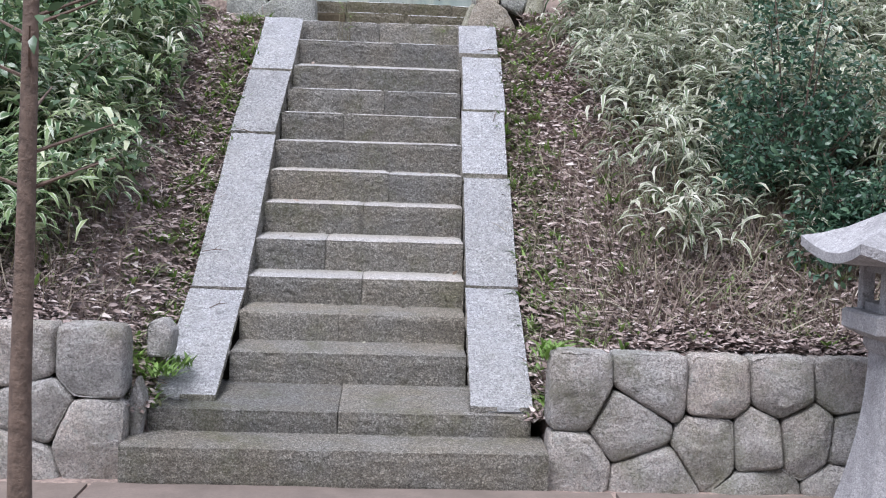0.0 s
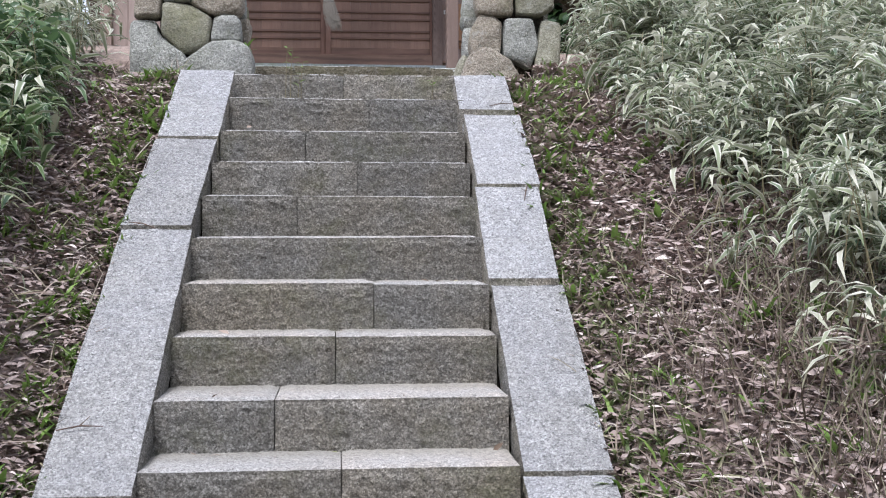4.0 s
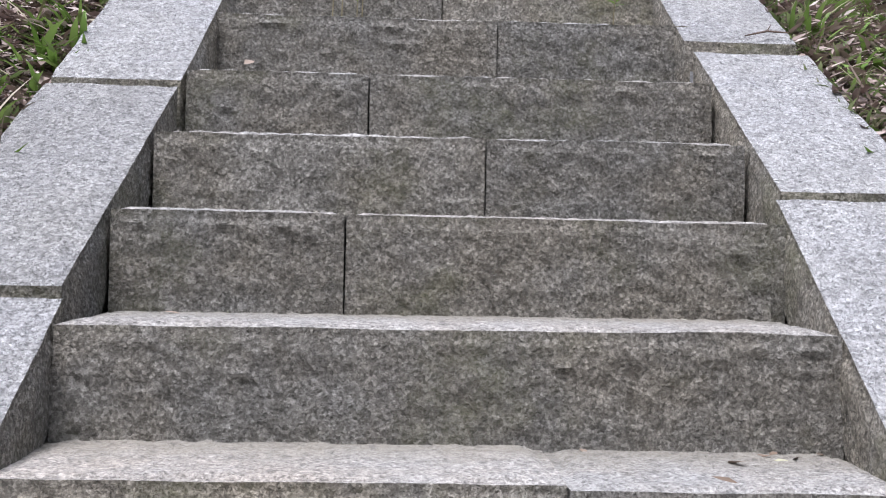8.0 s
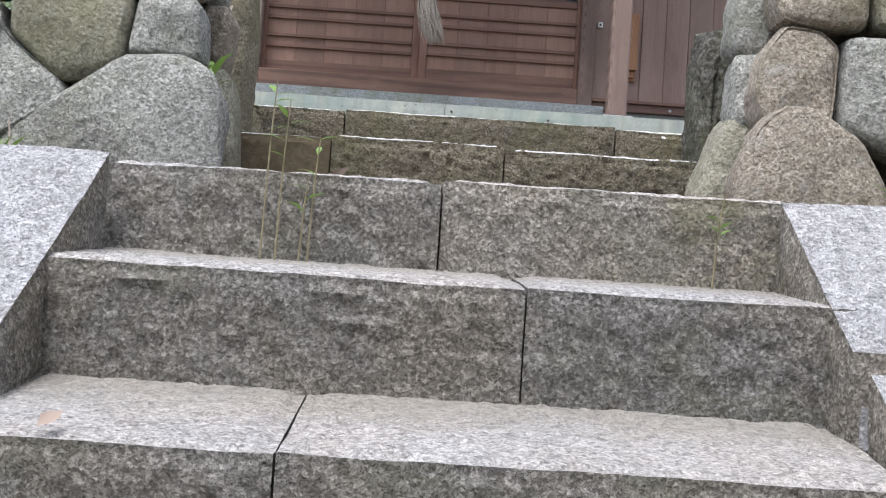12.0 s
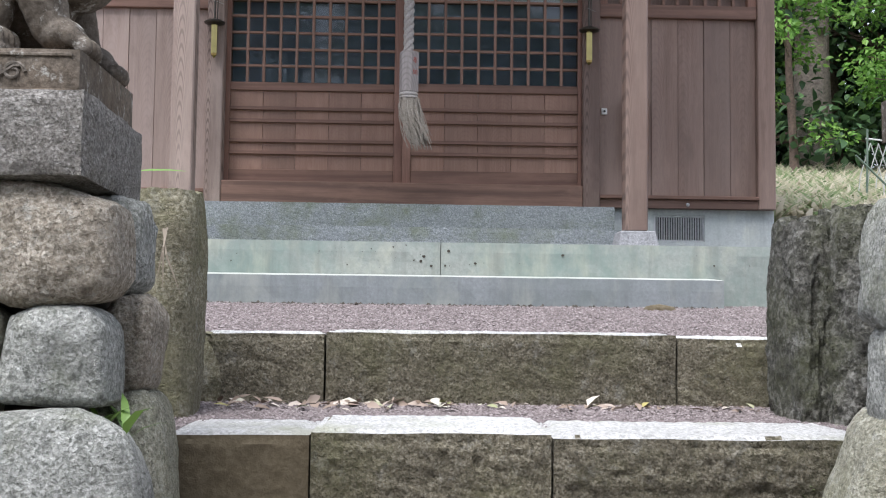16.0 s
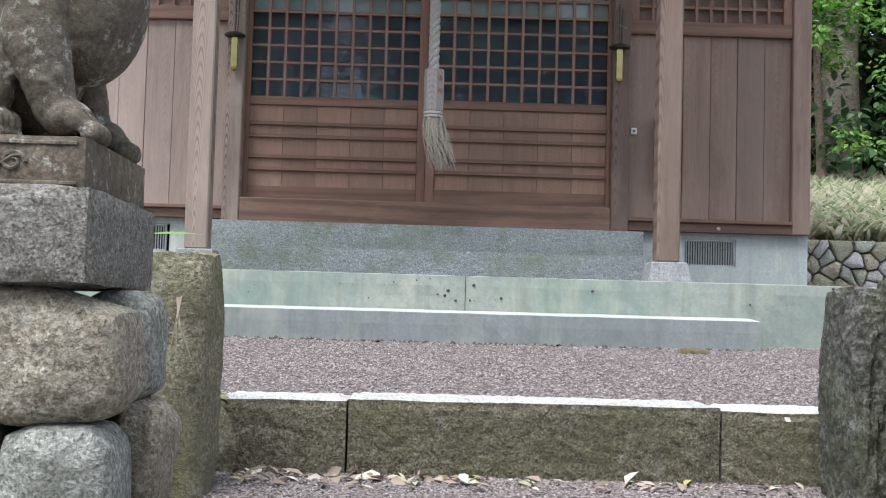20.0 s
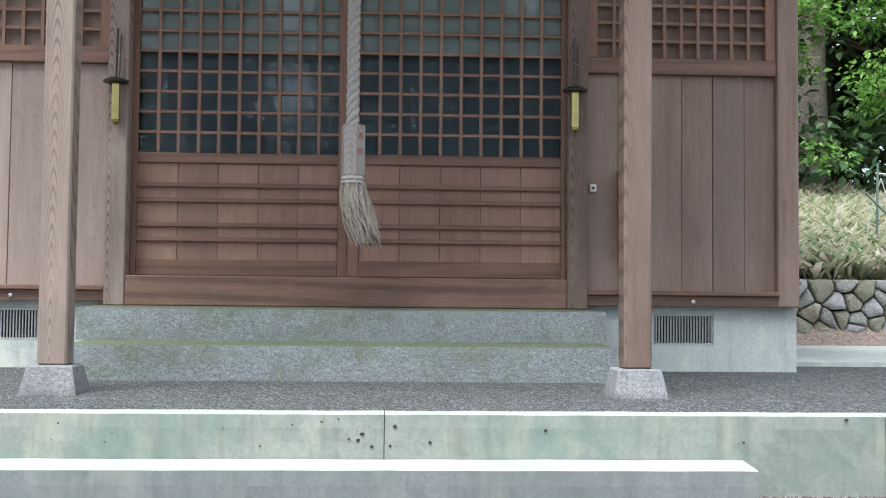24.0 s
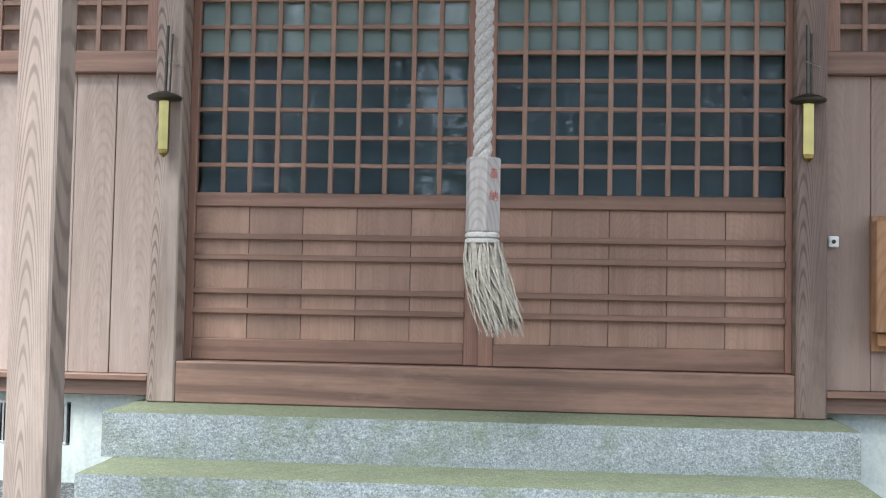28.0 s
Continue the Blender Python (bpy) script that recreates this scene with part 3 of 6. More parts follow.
def leaf_mesh(place, way, up, length, width, droop=0.2, fold=0.12):
    """Many leaves in one mesh: each is six points folded on its midrib. All inputs are arrays with one row a leaf."""
    n = len(place)
    way = way / np.linalg.norm(way, axis=1, keepdims=True)
    side = np.cross(way, up)
    side /= np.linalg.norm(side, axis=1, keepdims=True) + 1e-9
    nrm = np.cross(side, way)
    L, W = length[:, None], width[:, None]
    v = np.empty((n, 7, 3))
    v[:, 0] = place
    v[:, 1] = place + way * L * 0.35 - side * W * 0.5 + nrm * W * fold
    v[:, 2] = place + way * L * 0.35
    v[:, 3] = place + way * L * 0.35 + side * W * 0.5 + nrm * W * fold
    mid = place + way * L * 0.68 - nrm * L * droop * 0.25
    v[:, 4] = mid - side * W * 0.36 + nrm * W * fold * 0.6
    v[:, 5] = mid + side * W * 0.36 + nrm * W * fold * 0.6
    v[:, 6] = place + way * L - nrm * L * droop
    quads = np.array([[0, 2, 1], [0, 3, 2], [1, 2, 4], [2, 5, 4], [2, 3, 5], [4, 5, 6]])
    faces = (np.arange(n)[:, None, None] * 7 + quads).reshape(-1, 3)
    u = np.array([0.5, 0.0, 0.5, 1.0, 0.0, 1.0, 0.5])
    me = bpy.data.meshes.new("leaves")
    me.vertices.add(n * 7)
    me.vertices.foreach_set("co", v.ravel())
    me.loops.add(len(faces) * 3)
    me.loops.foreach_set("vertex_index", faces.ravel().astype(np.int32))
    me.polygons.add(len(faces))
    me.polygons.foreach_set("loop_start", np.arange(len(faces), dtype=np.int32) * 3)
    me.polygons.foreach_set("loop_total", np.full(len(faces), 3, dtype=np.int32))
    me.update(calc_edges=True)
    uv = me.uv_layers.new(name="UVMap")
    uu = np.zeros((len(faces) * 3, 2))
    uu[:, 0] = u[faces.ravel() % 7]
    uv.data.foreach_set("uv", uu.ravel())
    return me


def pebbles(place, size):
    """Many small angular stones in one mesh."""
    n = len(place)
    oct_ = np.array([[1, 0, 0], [-1, 0, 0], [0, 1, 0], [0, -1, 0], [0, 0, 1], [0, 0, -1]], float)
    v = oct_[None] * size[:, None, None] * rng.uniform(0.6, 1.25, (n, 6, 1))
    a = rng.uniform(0, 6.28, n)
    c, s = np.cos(a)[:, None], np.sin(a)[:, None]
    v = np.stack([v[..., 0] * c - v[..., 1] * s, v[..., 0] * s + v[..., 1] * c, v[..., 2] * 0.6], -1) + rng.normal(0, 0.15, (n, 6, 3)) * size[:, None, None]
    v += place[:, None]
    f = np.array([[0, 2, 4], [2, 1, 4], [1, 3, 4], [3, 0, 4]])  # the underside lies in the bed
    faces = (np.arange(n)[:, None, None] * 6 + f).reshape(-1, 3)
    me = bpy.data.meshes.new("pebbles")
    me.vertices.add(n * 6)
    me.vertices.foreach_set("co", v.ravel())
    me.loops.add(len(faces) * 3)
    me.loops.foreach_set("vertex_index", faces.ravel().astype(np.int32))
    me.polygons.add(len(faces))
    me.polygons.foreach_set("loop_start", np.arange(len(faces), dtype=np.int32) * 3)
    me.polygons.foreach_set("loop_total", np.full(len(faces), 3, dtype=np.int32))
    me.update(calc_edges=True)
    return me


# ---- levels of the place ----
GROUND = 0.185
STEP_Z = [0.35, 0.464, 0.65, 0.805, 0.967, 1.15, 1.34, 1.53, 1.722, 1.91, 2.085, 2.265, 2.475, 2.66]
STEP_Y = [4.755, 5.0, 5.48, 5.77, 6.05, 6.33, 6.69, 6.94, 7.20, 7.48, 7.74, 8.005, 8.34, 8.675]


def stair_l(y):
    return float(np.interp(y, (5.0, 6.0, 7.28, 8.3, 9.0), (-0.485, -0.472, -0.462, -0.42, -0.405)))


def stair_r(y):
    return 0.682 + (y - 6.0) * 0.026


def cheek_z(y):
    return float(np.interp(y, (5.03, 6.06, 8.7), (0.495, 0.945, 2.70)))


def ease(a, b, v):
    t = min(1.0, max(0.0, (v - a) / (b - a)))
    return t * t * (3 - 2 * t)


def bank(x, y):
    """The height of the earth at a place."""
    hill = 0.82 + (min(y, 9.3) - 4.95) * 0.452
    side = x - (stair_r(y) + 0.29) if x > 0.1 else stair_l(y) - 0.29 - x
    if y < 4.93:
        z = GROUND - 0.004
    elif y < 9.3:
        near = cheek_z(max(5.1, y)) - 0.085
        z = near + (hill + 0.10 * max(0.0, side - 0.6) - near) * ease(0.0, 0.55, side)
        z = min(z, (0.79 if x < 0.1 else 0.745) + (y - 4.93) * 0.6)
        if y > 8.7 and x < 0.1:
            z = min(z, 2.62 + 0.55 * max(0.0, side - 0.2) + 1.2 * (1 - ease(8.7, 8.95, y)))
        if side < -0.02:
            z = min(near, GROUND + (y - 4.9) * 0.6) - 0.45
    else:
        z = hill + (y - 9.3) * 0.33 * (1 - ease(10.2, 12.5, y)) + 0.28 * ease(10.2, 12.5, y)
        z = min(z, 3.2)
        if y < 9.7 and x < 0.1:
            z = min(z, 2.64 + 1.2 * max(0.0, -1.15 - x))
        if y > 10.75 and -3.3 < x < 3.5:
            z = min(z, 3.0)
        if -0.75 < x < 1.3 and y < 10.9:
            z = 2.4
    if 12.55 < y < 15.0 and -4.0 < x < 4.4:
        z = 3.0
    elif y > 12.6:
        z = 3.2 + 0.25 * ease(12.6, 13.0, y)
        if x > 2.6:
            z = 3.2 + 0.33 * ease(12.6, 14.5, y)
        if y > 18.1:
            z += 0.55 * ease(18.1, 18.25, y) + 0.21 * (min(y, 27.0) - 18.2) * min(1, max(0, (x + 3) / 5))
    if y > 4.93:
        z += 0.035 * noise.noise((x * 1.7, y * 1.7, 3.0)) + 0.012 * noise.noise((x * 6, y * 6, 1.0))
    return z


# ---- ground ----
def ground_sheet():
    xs = np.concatenate([[-900, -200, -60, -25], np.arange(-12, -3.5, 0.5), np.arange(-3.5, 4.5, 0.085), np.arange(4.5, 12.1, 0.5), [25, 60, 200, 900]])
    ys = np.concatenate([[-900, -200, -60, -25, -12], np.arange(-8, 4.5, 0.5), np.arange(4.5, 13.4, 0.085), np.arange(13.4, 30.1, 0.4), [40, 60, 200, 900]])
    verts = [(x, y, bank(x, min(y, 45.0))) for y in ys for x in xs]
    w = len(xs)
    faces = [(j * w + i, j * w + i + 1, (j + 1) * w + i + 1, (j + 1) * w + i) for j in range(len(ys) - 1) for i in range(w - 1)]
    ob = put("ground", mesh_from(verts, faces), SOIL, smooth=True)
    tagged(ob, "brown earth bank beside the stone stairs", "ground", kind="structure")


ground_sheet()

# worn paving slabs before the first step
pave = thing("pavement", (0.1, 4.0, GROUND), "worn brownish cracked concrete paving before the steps", "pavement", kind="structure")
for i, (x0, x1, y0, y1) in enumerate(((-3.0, -0.95, 1.2, 4.74), (-0.93, 1.25, 1.2, 4.745), (1.27, 3.6, 1.2, 4.74), (-3.0, -0.95, -4.0, 1.18), (-0.93, 1.25, -4.0, 1.18), (1.27, 3.6, -4.0, 1.18))):
    part("paving_slab", rough_block(x0, x1, y0, y1, GROUND - 0.06, GROUND + 0.012 + 0.004 * (i % 3), 0.12, 0.004, 0.02, i), PAVING, pave)


# ---- the long flight ----
JOINTS = [[], [0.07], [], [0.02], [0.11], [-0.09], [0.06], [0.26], [], [-0.05], [0.21], [-0.03], [0.28], [0.15]]
JOINTS[3], JOINTS[4], JOINTS[5], JOINTS[6] = [0.03], [0.135], [-0.08], [0.115]
stairs = thing("stone_stairs", (0.1, 4.75, GROUND), "long flight of weathered grey granite steps", "stairs", kind="structure")
for k, (z, y) in enumerate(zip(STEP_Z, STEP_Y)):
    below = (STEP_Z[k - 1] if k else GROUND) - 0.03
    back = (STEP_Y[k + 1] + 0.06) if k < 13 else y + 0.27
    x0, x1 = (-0.835, 0.985) if k == 0 else (-0.765, 0.935) if k == 1 else (stair_l(y) - 0.035, stair_r(y) + 0.035) if k > 11 else (stair_l(y) + 0.002, stair_r(y) - 0.002)
    cuts = [x0, *JOINTS[k], x1]
    for i, (a, b) in enumerate(zip(cuts, cuts[1:])):
        drop = 0.006 * noise.noise((k * 1.7, i * 3.1, 0.5))
        fore = 0.012 * noise.noise((k * 2.7, i * 5.1, 4.5))
        slope = 0.006 * noise.noise((k * 0.9, i * 2.1, 8.5))
        mid = (a + b) / 2

        rise = {1: 0.04, 11: 0.05, 12: 0.03}.get(k, 0.018)

        def settle(p, s=slope, m=mid, y0=y, y1=back, top=z, rise=rise):
            p[2] += s * (p[0] - m)
            if p[2] > top - 0.04:
                p[2] += rise * max(0.0, (p[1] - y0 - 0.02) / (y1 - y0))
            return p

        face_stone(part("step_block", rough_block(a, b, y + fore, back, below, z + drop, 0.0145 if k > 3 else 0.022, 0.0052, 0.022, k * 3.3 + i * 1.7, settle, 0.35), GRANITE, stairs, smooth=True), GRANITE_WORN_LIT if k > 3 else None)

# fill under the flight so that no joint opens onto air
fill = bmesh.new()
for k in range(2, 14):
    box(stair_l(STEP_Y[k]) - 0.25, stair_r(STEP_Y[k]) + 0.25, STEP_Y[k] + 0.05, STEP_Y[k] + 0.45, STEP_Z[k] - 0.6, STEP_Z[k] - 0.05, 0, fill)
part("bedding", fill, DARK_JOINT, stairs, "dark earth bedding under the steps")


def cheek(edge, sign, cuts, tops, proud, inset, name, label):
    """Slabs laid on the slope: tops gives the height at each joint; each slab stands proud of the one below it and a little in or out of line."""
    th = thing(name, (edge(5.3), 5.25, 0.46), label, "stair cheek", "stair cheeks", kind="structure")
    for i, (a, b) in enumerate(zip(cuts, cuts[1:])):
        za, zb = tops[i] + proud[i], tops[i + 1]

        def lean(p, a=a, b=b, za=za, zb=zb, shift=inset[i]):
            x, y, z = p
            return np.array([edge(y) + sign * (x + shift), y, za + (zb - za) * (y - a) / (b - a) + z])

        me = rough_block(0.0, 0.29, a + 0.0025, b - 0.0025, -0.2 if i else -0.045, 0.0, 0.02, 0.005, 0.022, i * 2.3 + sign, lean, 1.0)
        if sign < 0:
            me.flip_normals()
        # Flank and joint faces take the darker step stone, painting in their shade.
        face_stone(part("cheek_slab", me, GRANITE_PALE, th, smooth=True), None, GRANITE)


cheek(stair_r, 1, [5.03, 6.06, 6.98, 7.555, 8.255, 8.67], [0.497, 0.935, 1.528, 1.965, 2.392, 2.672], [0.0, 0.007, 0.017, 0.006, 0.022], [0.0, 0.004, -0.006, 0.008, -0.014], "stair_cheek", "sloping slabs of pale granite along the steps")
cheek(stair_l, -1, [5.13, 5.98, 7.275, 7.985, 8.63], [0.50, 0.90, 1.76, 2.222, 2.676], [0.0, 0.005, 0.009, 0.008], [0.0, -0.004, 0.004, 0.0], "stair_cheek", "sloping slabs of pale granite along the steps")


# ---- rubble masonry ----
def cells(seeds, x0, x1, z0, z1):
    """Cuts a rectangle into one polygon for each seed, halfway between neighbours."""
    out = []
    for i, (px, pz) in enumerate(seeds):
        poly = [(x0, z0), (x1, z0), (x1, z1), (x0, z1)]
        for j, (qx, qz) in enumerate(seeds):
            if i == j or not poly:
                continue
            mx, mz, dx, dz = (px + qx) / 2, (pz + qz) / 2, qx - px, qz - pz
            inside = [(x - mx) * dx + (z - mz) * dz for x, z in poly]
            new_poly = []
            for k in range(len(poly)):
                a, b, fa, fb = poly[k], poly[(k + 1) % len(poly)], inside[k], inside[(k + 1) % len(poly)]
                if fa <= 0:
                    new_poly.append(a)
                if (fa < 0) != (fb < 0):
                    t = fa / (fa - fb)
                    new_poly.append((a[0] + t * (b[0] - a[0]), a[1] + t * (b[1] - a[1])))
            poly = new_poly
        out.append(poly)
    return out


def boulder(poly, front, depth, bulge, seed, axis="y", gap=0.0025, batter=0.0, shoulder=0.028):
    """A worn wall stone on a polygon: flattish face, well rounded shoulders; it faces -y (or along x where axis is x+ or x-)."""
    p = np.array(poly)
    c = p.mean(0)
    for cut in (0.08, 0.2):
        q = np.roll(p, -1, 0)
        p = np.stack([p * (1 - cut) + q * cut, p * cut + q * (1 - cut)], 1).reshape(-1, 2)
    d = p - c
    r = np.linalg.norm(d, axis=1, keepdims=True)
    p = c + d * (1 - gap / r)
    seg = np.linalg.norm(np.roll(p, -1, 0) - p, axis=1)
    walk_ = np.concatenate([[0], np.cumsum(seg)])
    sides = 44
    ring = np.linspace(0, walk_[-1], sides + 1)[:-1]
    closed = np.concatenate([p, p[:1]])
    p = np.stack([np.interp(ring, walk_, closed[:, k]) for k in (0, 1)], 1)
    size = float(np.mean(np.linalg.norm(p - c, axis=1)))
    shoulder = min(shoulder, 0.2 * size)
    rows = [(0.86, depth), (0.97, depth * 0.7), (1.0, depth * 0.35)]
    for k in range(9):
        a = 1.5708 * k / 8
        rows.append((1 - 0.24 * (1 - math.cos(a)), shoulder * (1 - math.sin(a)) * 1.15 - bulge * 0.45 * math.sin(a)))
    rows += [(0.55, -bulge * 0.8), (0.3, -bulge), (0.1, -bulge)]
    verts, faces = [], []
    rnd = random.Random(int(seed * 1000))
    planes = [(rnd.uniform(-0.16, 0.16), rnd.uniform(-0.16, 0.16), -bulge * rnd.uniform(0.55, 0.95)) for _ in range(3)]
    for s, y in rows:
        for k in range(sides):
            x, z = c + (p[k] - c) * s
            f = noise.noise((x * 9 + seed, z * 9, y * 9)) + 0.5 * noise.noise((x * 22, z * 22 + seed, y * 22)) + 0.35 * noise.noise((x * 50, z * 50 + seed, y * 50))
            big = noise.noise((x * 4 + seed * 2, z * 4, seed))
            yy = y
            if y < 0.0:
                cut = max(h0 + ax_ * (x - c[0]) + az_ * (z - c[1]) for ax_, az_, h0 in planes)
                yy = max(y, 0.35 * y + 0.65 * min(cut, 0.02))
            verts.append([x + (x - c[0]) * 0.05 * f, front + yy + 0.010 * f * (y < depth * 0.5) + 0.022 * big * (s < 0.95), z + (z - c[1]) * 0.05 * f])
    m = len(rows)
    for a in range(m - 1):
        for k in range(sides):
            faces.append((a * sides + k, a * sides + (k + 1) % sides, (a + 1) * sides + (k + 1) % sides, (a + 1) * sides + k))
    faces.append(tuple(range(sides))[::-1])
    faces.append(tuple(range((m - 1) * sides, m * sides)))
    verts = np.array(verts)
    verts[:, 1] += (verts[:, 2] - c[1]) * batter
    if axis != "y":
        s = 1 if axis == "x-" else -1
        verts = np.stack([front + s * (verts[:, 1] - front), verts[:, 0], verts[:, 2]], 1)
        if axis == "x-":
            faces = [f[::-1] for f in faces]
    return mesh_from(verts, faces)


def cobble(x, y, z, rx, ry, rz, seed, lean=0.0, square=3.8, rough=1.0):
    """A whole field stone, between a ball and a block, dented and uneven."""
    around, high = 40, 26
    verts, faces = [], []
    for j in range(high + 1):
        b = math.pi * (j / high - 0.5)
        for i in range(around):
            a = math.tau * i / around
            v = Vector((math.cos(a) * math.cos(b), math.sin(a) * math.cos(b), math.sin(b)))
            r = (abs(v.x) ** square + abs(v.y) ** square + abs(v.z) ** square) ** (-1 / square)
            q = v + Vector((seed * 3.1, seed * 1.7, seed))
            r *= 1 + rough * (0.10 * noise.noise(q * 1.4) + 0.06 * noise.noise(q * 3.1) + 0.03 * noise.noise(q * 7.0) + 0.018 * noise.noise(q * 15.0))
            verts.append((x + rx * r * v.x + lean * r * v.z, y + ry * r * v.y, z + rz * r * v.z))
    for j in range(high):
        for i in range(around):
            k = (i + 1) % around
            faces.append((j * around + i, j * around + k, (j + 1) * around + k, (j + 1) * around + i))
    return mesh_from(verts, faces)


def masonry(name, label, place, faces_, core, mats, group="", gap=0.0025, shoulder=0.028):
    th = thing(name, place, label, "stone wall", group, "structure")
    k = 0
    for seeds, x0, x1, z0, z1, front, depth, axis in faces_:
        for poly in cells(seeds, x0, x1, z0, z1):
            k += 1
            if len(poly) > 2:
                part("stone", boulder(poly, front, depth, 0.03 + 0.012 * (k % 3), k * 1.37, axis, gap, 0.0, shoulder), mats[(k * 2 + k // 4) % len(mats)], th, smooth=True)
    part("core", box(*core, 0), DARK_JOINT, th, "dark earth between the stones")
    return th


def pier(name, place, stones, cobbles, core, mats):
    """A gate pier: worn field stones in front, smaller ones round its inner side."""
    th = thing(name, place, "gate pier of rounded mossy field stones beside the steps", "stone wall", "gate piers", "structure")
    for k, (mat, outline) in enumerate(stones):
        part("stone", boulder(outline, 9.475, 0.17, 0.035, 3.3 + k * 2.1 + place[0], gap=0.001, shoulder=0.02), mats[mat], th, smooth=True)
    for k, (mat, x, y, z, rx, ry, rz, lean) in enumerate(cobbles):
        part("stone", cobble(x, y, z, rx, ry, rz, 2.1 + k * 1.3 + place[0] * 3, lean), mats[mat], th, smooth=True)
    part("core", box(*core, 0), DARK_JOINT, th, "dark earth between the stones")


pier("wall_pier_west", (-0.7, 9.7, 2.68), [
    (0, [(-0.93, 3.245), (-0.765, 3.235), (-0.705, 3.34), (-0.72, 3.40), (-0.93, 3.405)]),
    (1, [(-0.765, 3.235), (-0.62, 3.155), (-0.47, 3.175), (-0.44, 3.22), (-0.45, 3.34), (-0.58, 3.375), (-0.69, 3.38), (-0.75, 3.29)]),
    (2, [(-0.94, 3.04), (-0.80, 2.925), (-0.65, 2.97), (-0.63, 3.15), (-0.765, 3.23), (-0.93, 3.245)]),
    (0, [(-0.645, 3.0), (-0.455, 3.0), (-0.46, 3.135), (-0.49, 3.168), (-0.57, 3.172), (-0.625, 3.15)]),
    (1, [(-1.1, 3.14), (-0.935, 3.14), (-0.93, 3.40), (-1.08, 3.38)]),
    (0, [(-1.12, 2.72), (-0.88, 2.74), (-0.775, 2.88), (-0.795, 2.93), (-0.95, 3.05), (-0.96, 3.13), (-1.12, 3.13)]),
], [(0, -0.505, 9.72, 3.28, 0.06, 0.09, 0.088, 0.0), (1, -0.47, 9.70, 3.098, 0.052, 0.08, 0.09, 0.01), (2, -0.465, 9.70, 2.86, 0.075, 0.11, 0.165, -0.015)],
    (-0.95, -0.53, 9.56, 9.84, 2.5, 3.34), RUBBLE)
pier("wall_pier_east", (1.15, 9.7, 2.68), [
    (1, [(0.975, 3.205), (1.06, 3.19), (1.2, 3.2), (1.2, 3.385), (1.03, 3.41), (0.97, 3.385), (0.955, 3.3)]),
    (1, [(0.935, 2.94), (1.03, 2.97), (1.12, 2.95), (1.13, 3.15), (1.08, 3.19), (0.99, 3.2), (0.94, 3.13), (0.92, 3.03)]),
    (0, [(1.125, 2.94), (1.3, 2.86), (1.36, 3.0), (1.32, 3.185), (1.14, 3.185)]),
    (2, [(1.21, 3.2), (1.36, 3.19), (1.46, 3.25), (1.44, 3.38), (1.21, 3.39)]),
    (2, [(1.31, 2.8), (1.48, 2.76), (1.5, 3.16), (1.37, 3.17)]),
], [(0, 0.972, 9.70, 3.27, 0.076, 0.09, 0.128, 0.012), (0, 0.95, 9.69, 3.05, 0.05, 0.08, 0.106, 0.0), (2, 0.912, 9.72, 2.83, 0.074, 0.11, 0.168, 0.05)],
    (1.04, 1.40, 9.56, 9.84, 2.5, 3.34), RUBBLE)

wall_r = [(1.083, 0.637), (1.096, 0.297), (1.43, 0.69), (1.726, 0.69), (2.02, 0.71), (2.26, 0.71), (1.36, 0.5), (1.454, 0.25), (1.69, 0.44), (1.91, 0.467), (2.13, 0.5), (1.9, 0.2), (2.35, 0.45), (2.3, 0.22)]
wall_r = [(x + 0.02 * math.sin(k * 4.1), z - 0.045 + 0.018 * math.cos(k * 5.3)) for k, (x, z) in enumerate(wall_r)]
wall_r += [(2.55 + 0.3 * (k % 6) + 0.06 * math.sin(k * 2.3), 0.24 + 0.23 * (k // 6) + 0.05 * math.cos(k * 1.9)) for k in range(18)]
masonry("wall_retaining_east", "dry-laid retaining wall of grey boulders below the bank", (2.5, 4.9, GROUND), [(wall_r, 0.985, 4.4, 0.08, 0.785, 4.83, 0.22, "y")], (1.05, 4.4, 4.95, 5.05, 0.1, 0.6), [WALL_STONE], gap=0.0, shoulder=0.012)
wall_l = [(-0.97, 0.69), (-0.98, 0.36), (-1.28, 0.70), (-1.22, 0.47), (-1.3, 0.24), (-1.52, 0.62), (-1.6, 0.36)]
wall_l += [(-1.85 - 0.3 * (k % 6) + 0.06 * math.sin(k * 2.1), 0.26 + 0.24 * (k // 6) + 0.05 * math.cos(k * 1.7)) for k in range(18)]
masonry("wall_retaining_west", "dry-laid retaining wall of grey boulders below the bank", (-2.2, 4.9, GROUND), [(wall_l, -3.7, -0.83, 0.12, 0.845, 4.86, 0.22, "y")], (-3.7, -0.9, 4.95, 5.05, 0.1, 0.6), [WALL_STONE], gap=0.0, shoulder=0.012)
tagged(put("boulder", boulder([(-0.80, 0.66), (-0.69, 0.66), (-0.68, 0.78), (-0.73, 0.84), (-0.80, 0.82)], 5.12, 0.2, 0.03, 4.4), WALL_STONE, smooth=True), "small grey boulder wedged between wall and cheek stone", "rock")
tagged(put("boulder", boulder([(-0.82, 0.2), (-0.79, 0.2), (-0.76, 0.5), (-0.8, 0.62), (-0.84, 0.5)], 4.95, 0.12, 0.02, 6.4), WALL_STONE, smooth=True), "narrow grey stone standing beside the lowest steps", "rock")

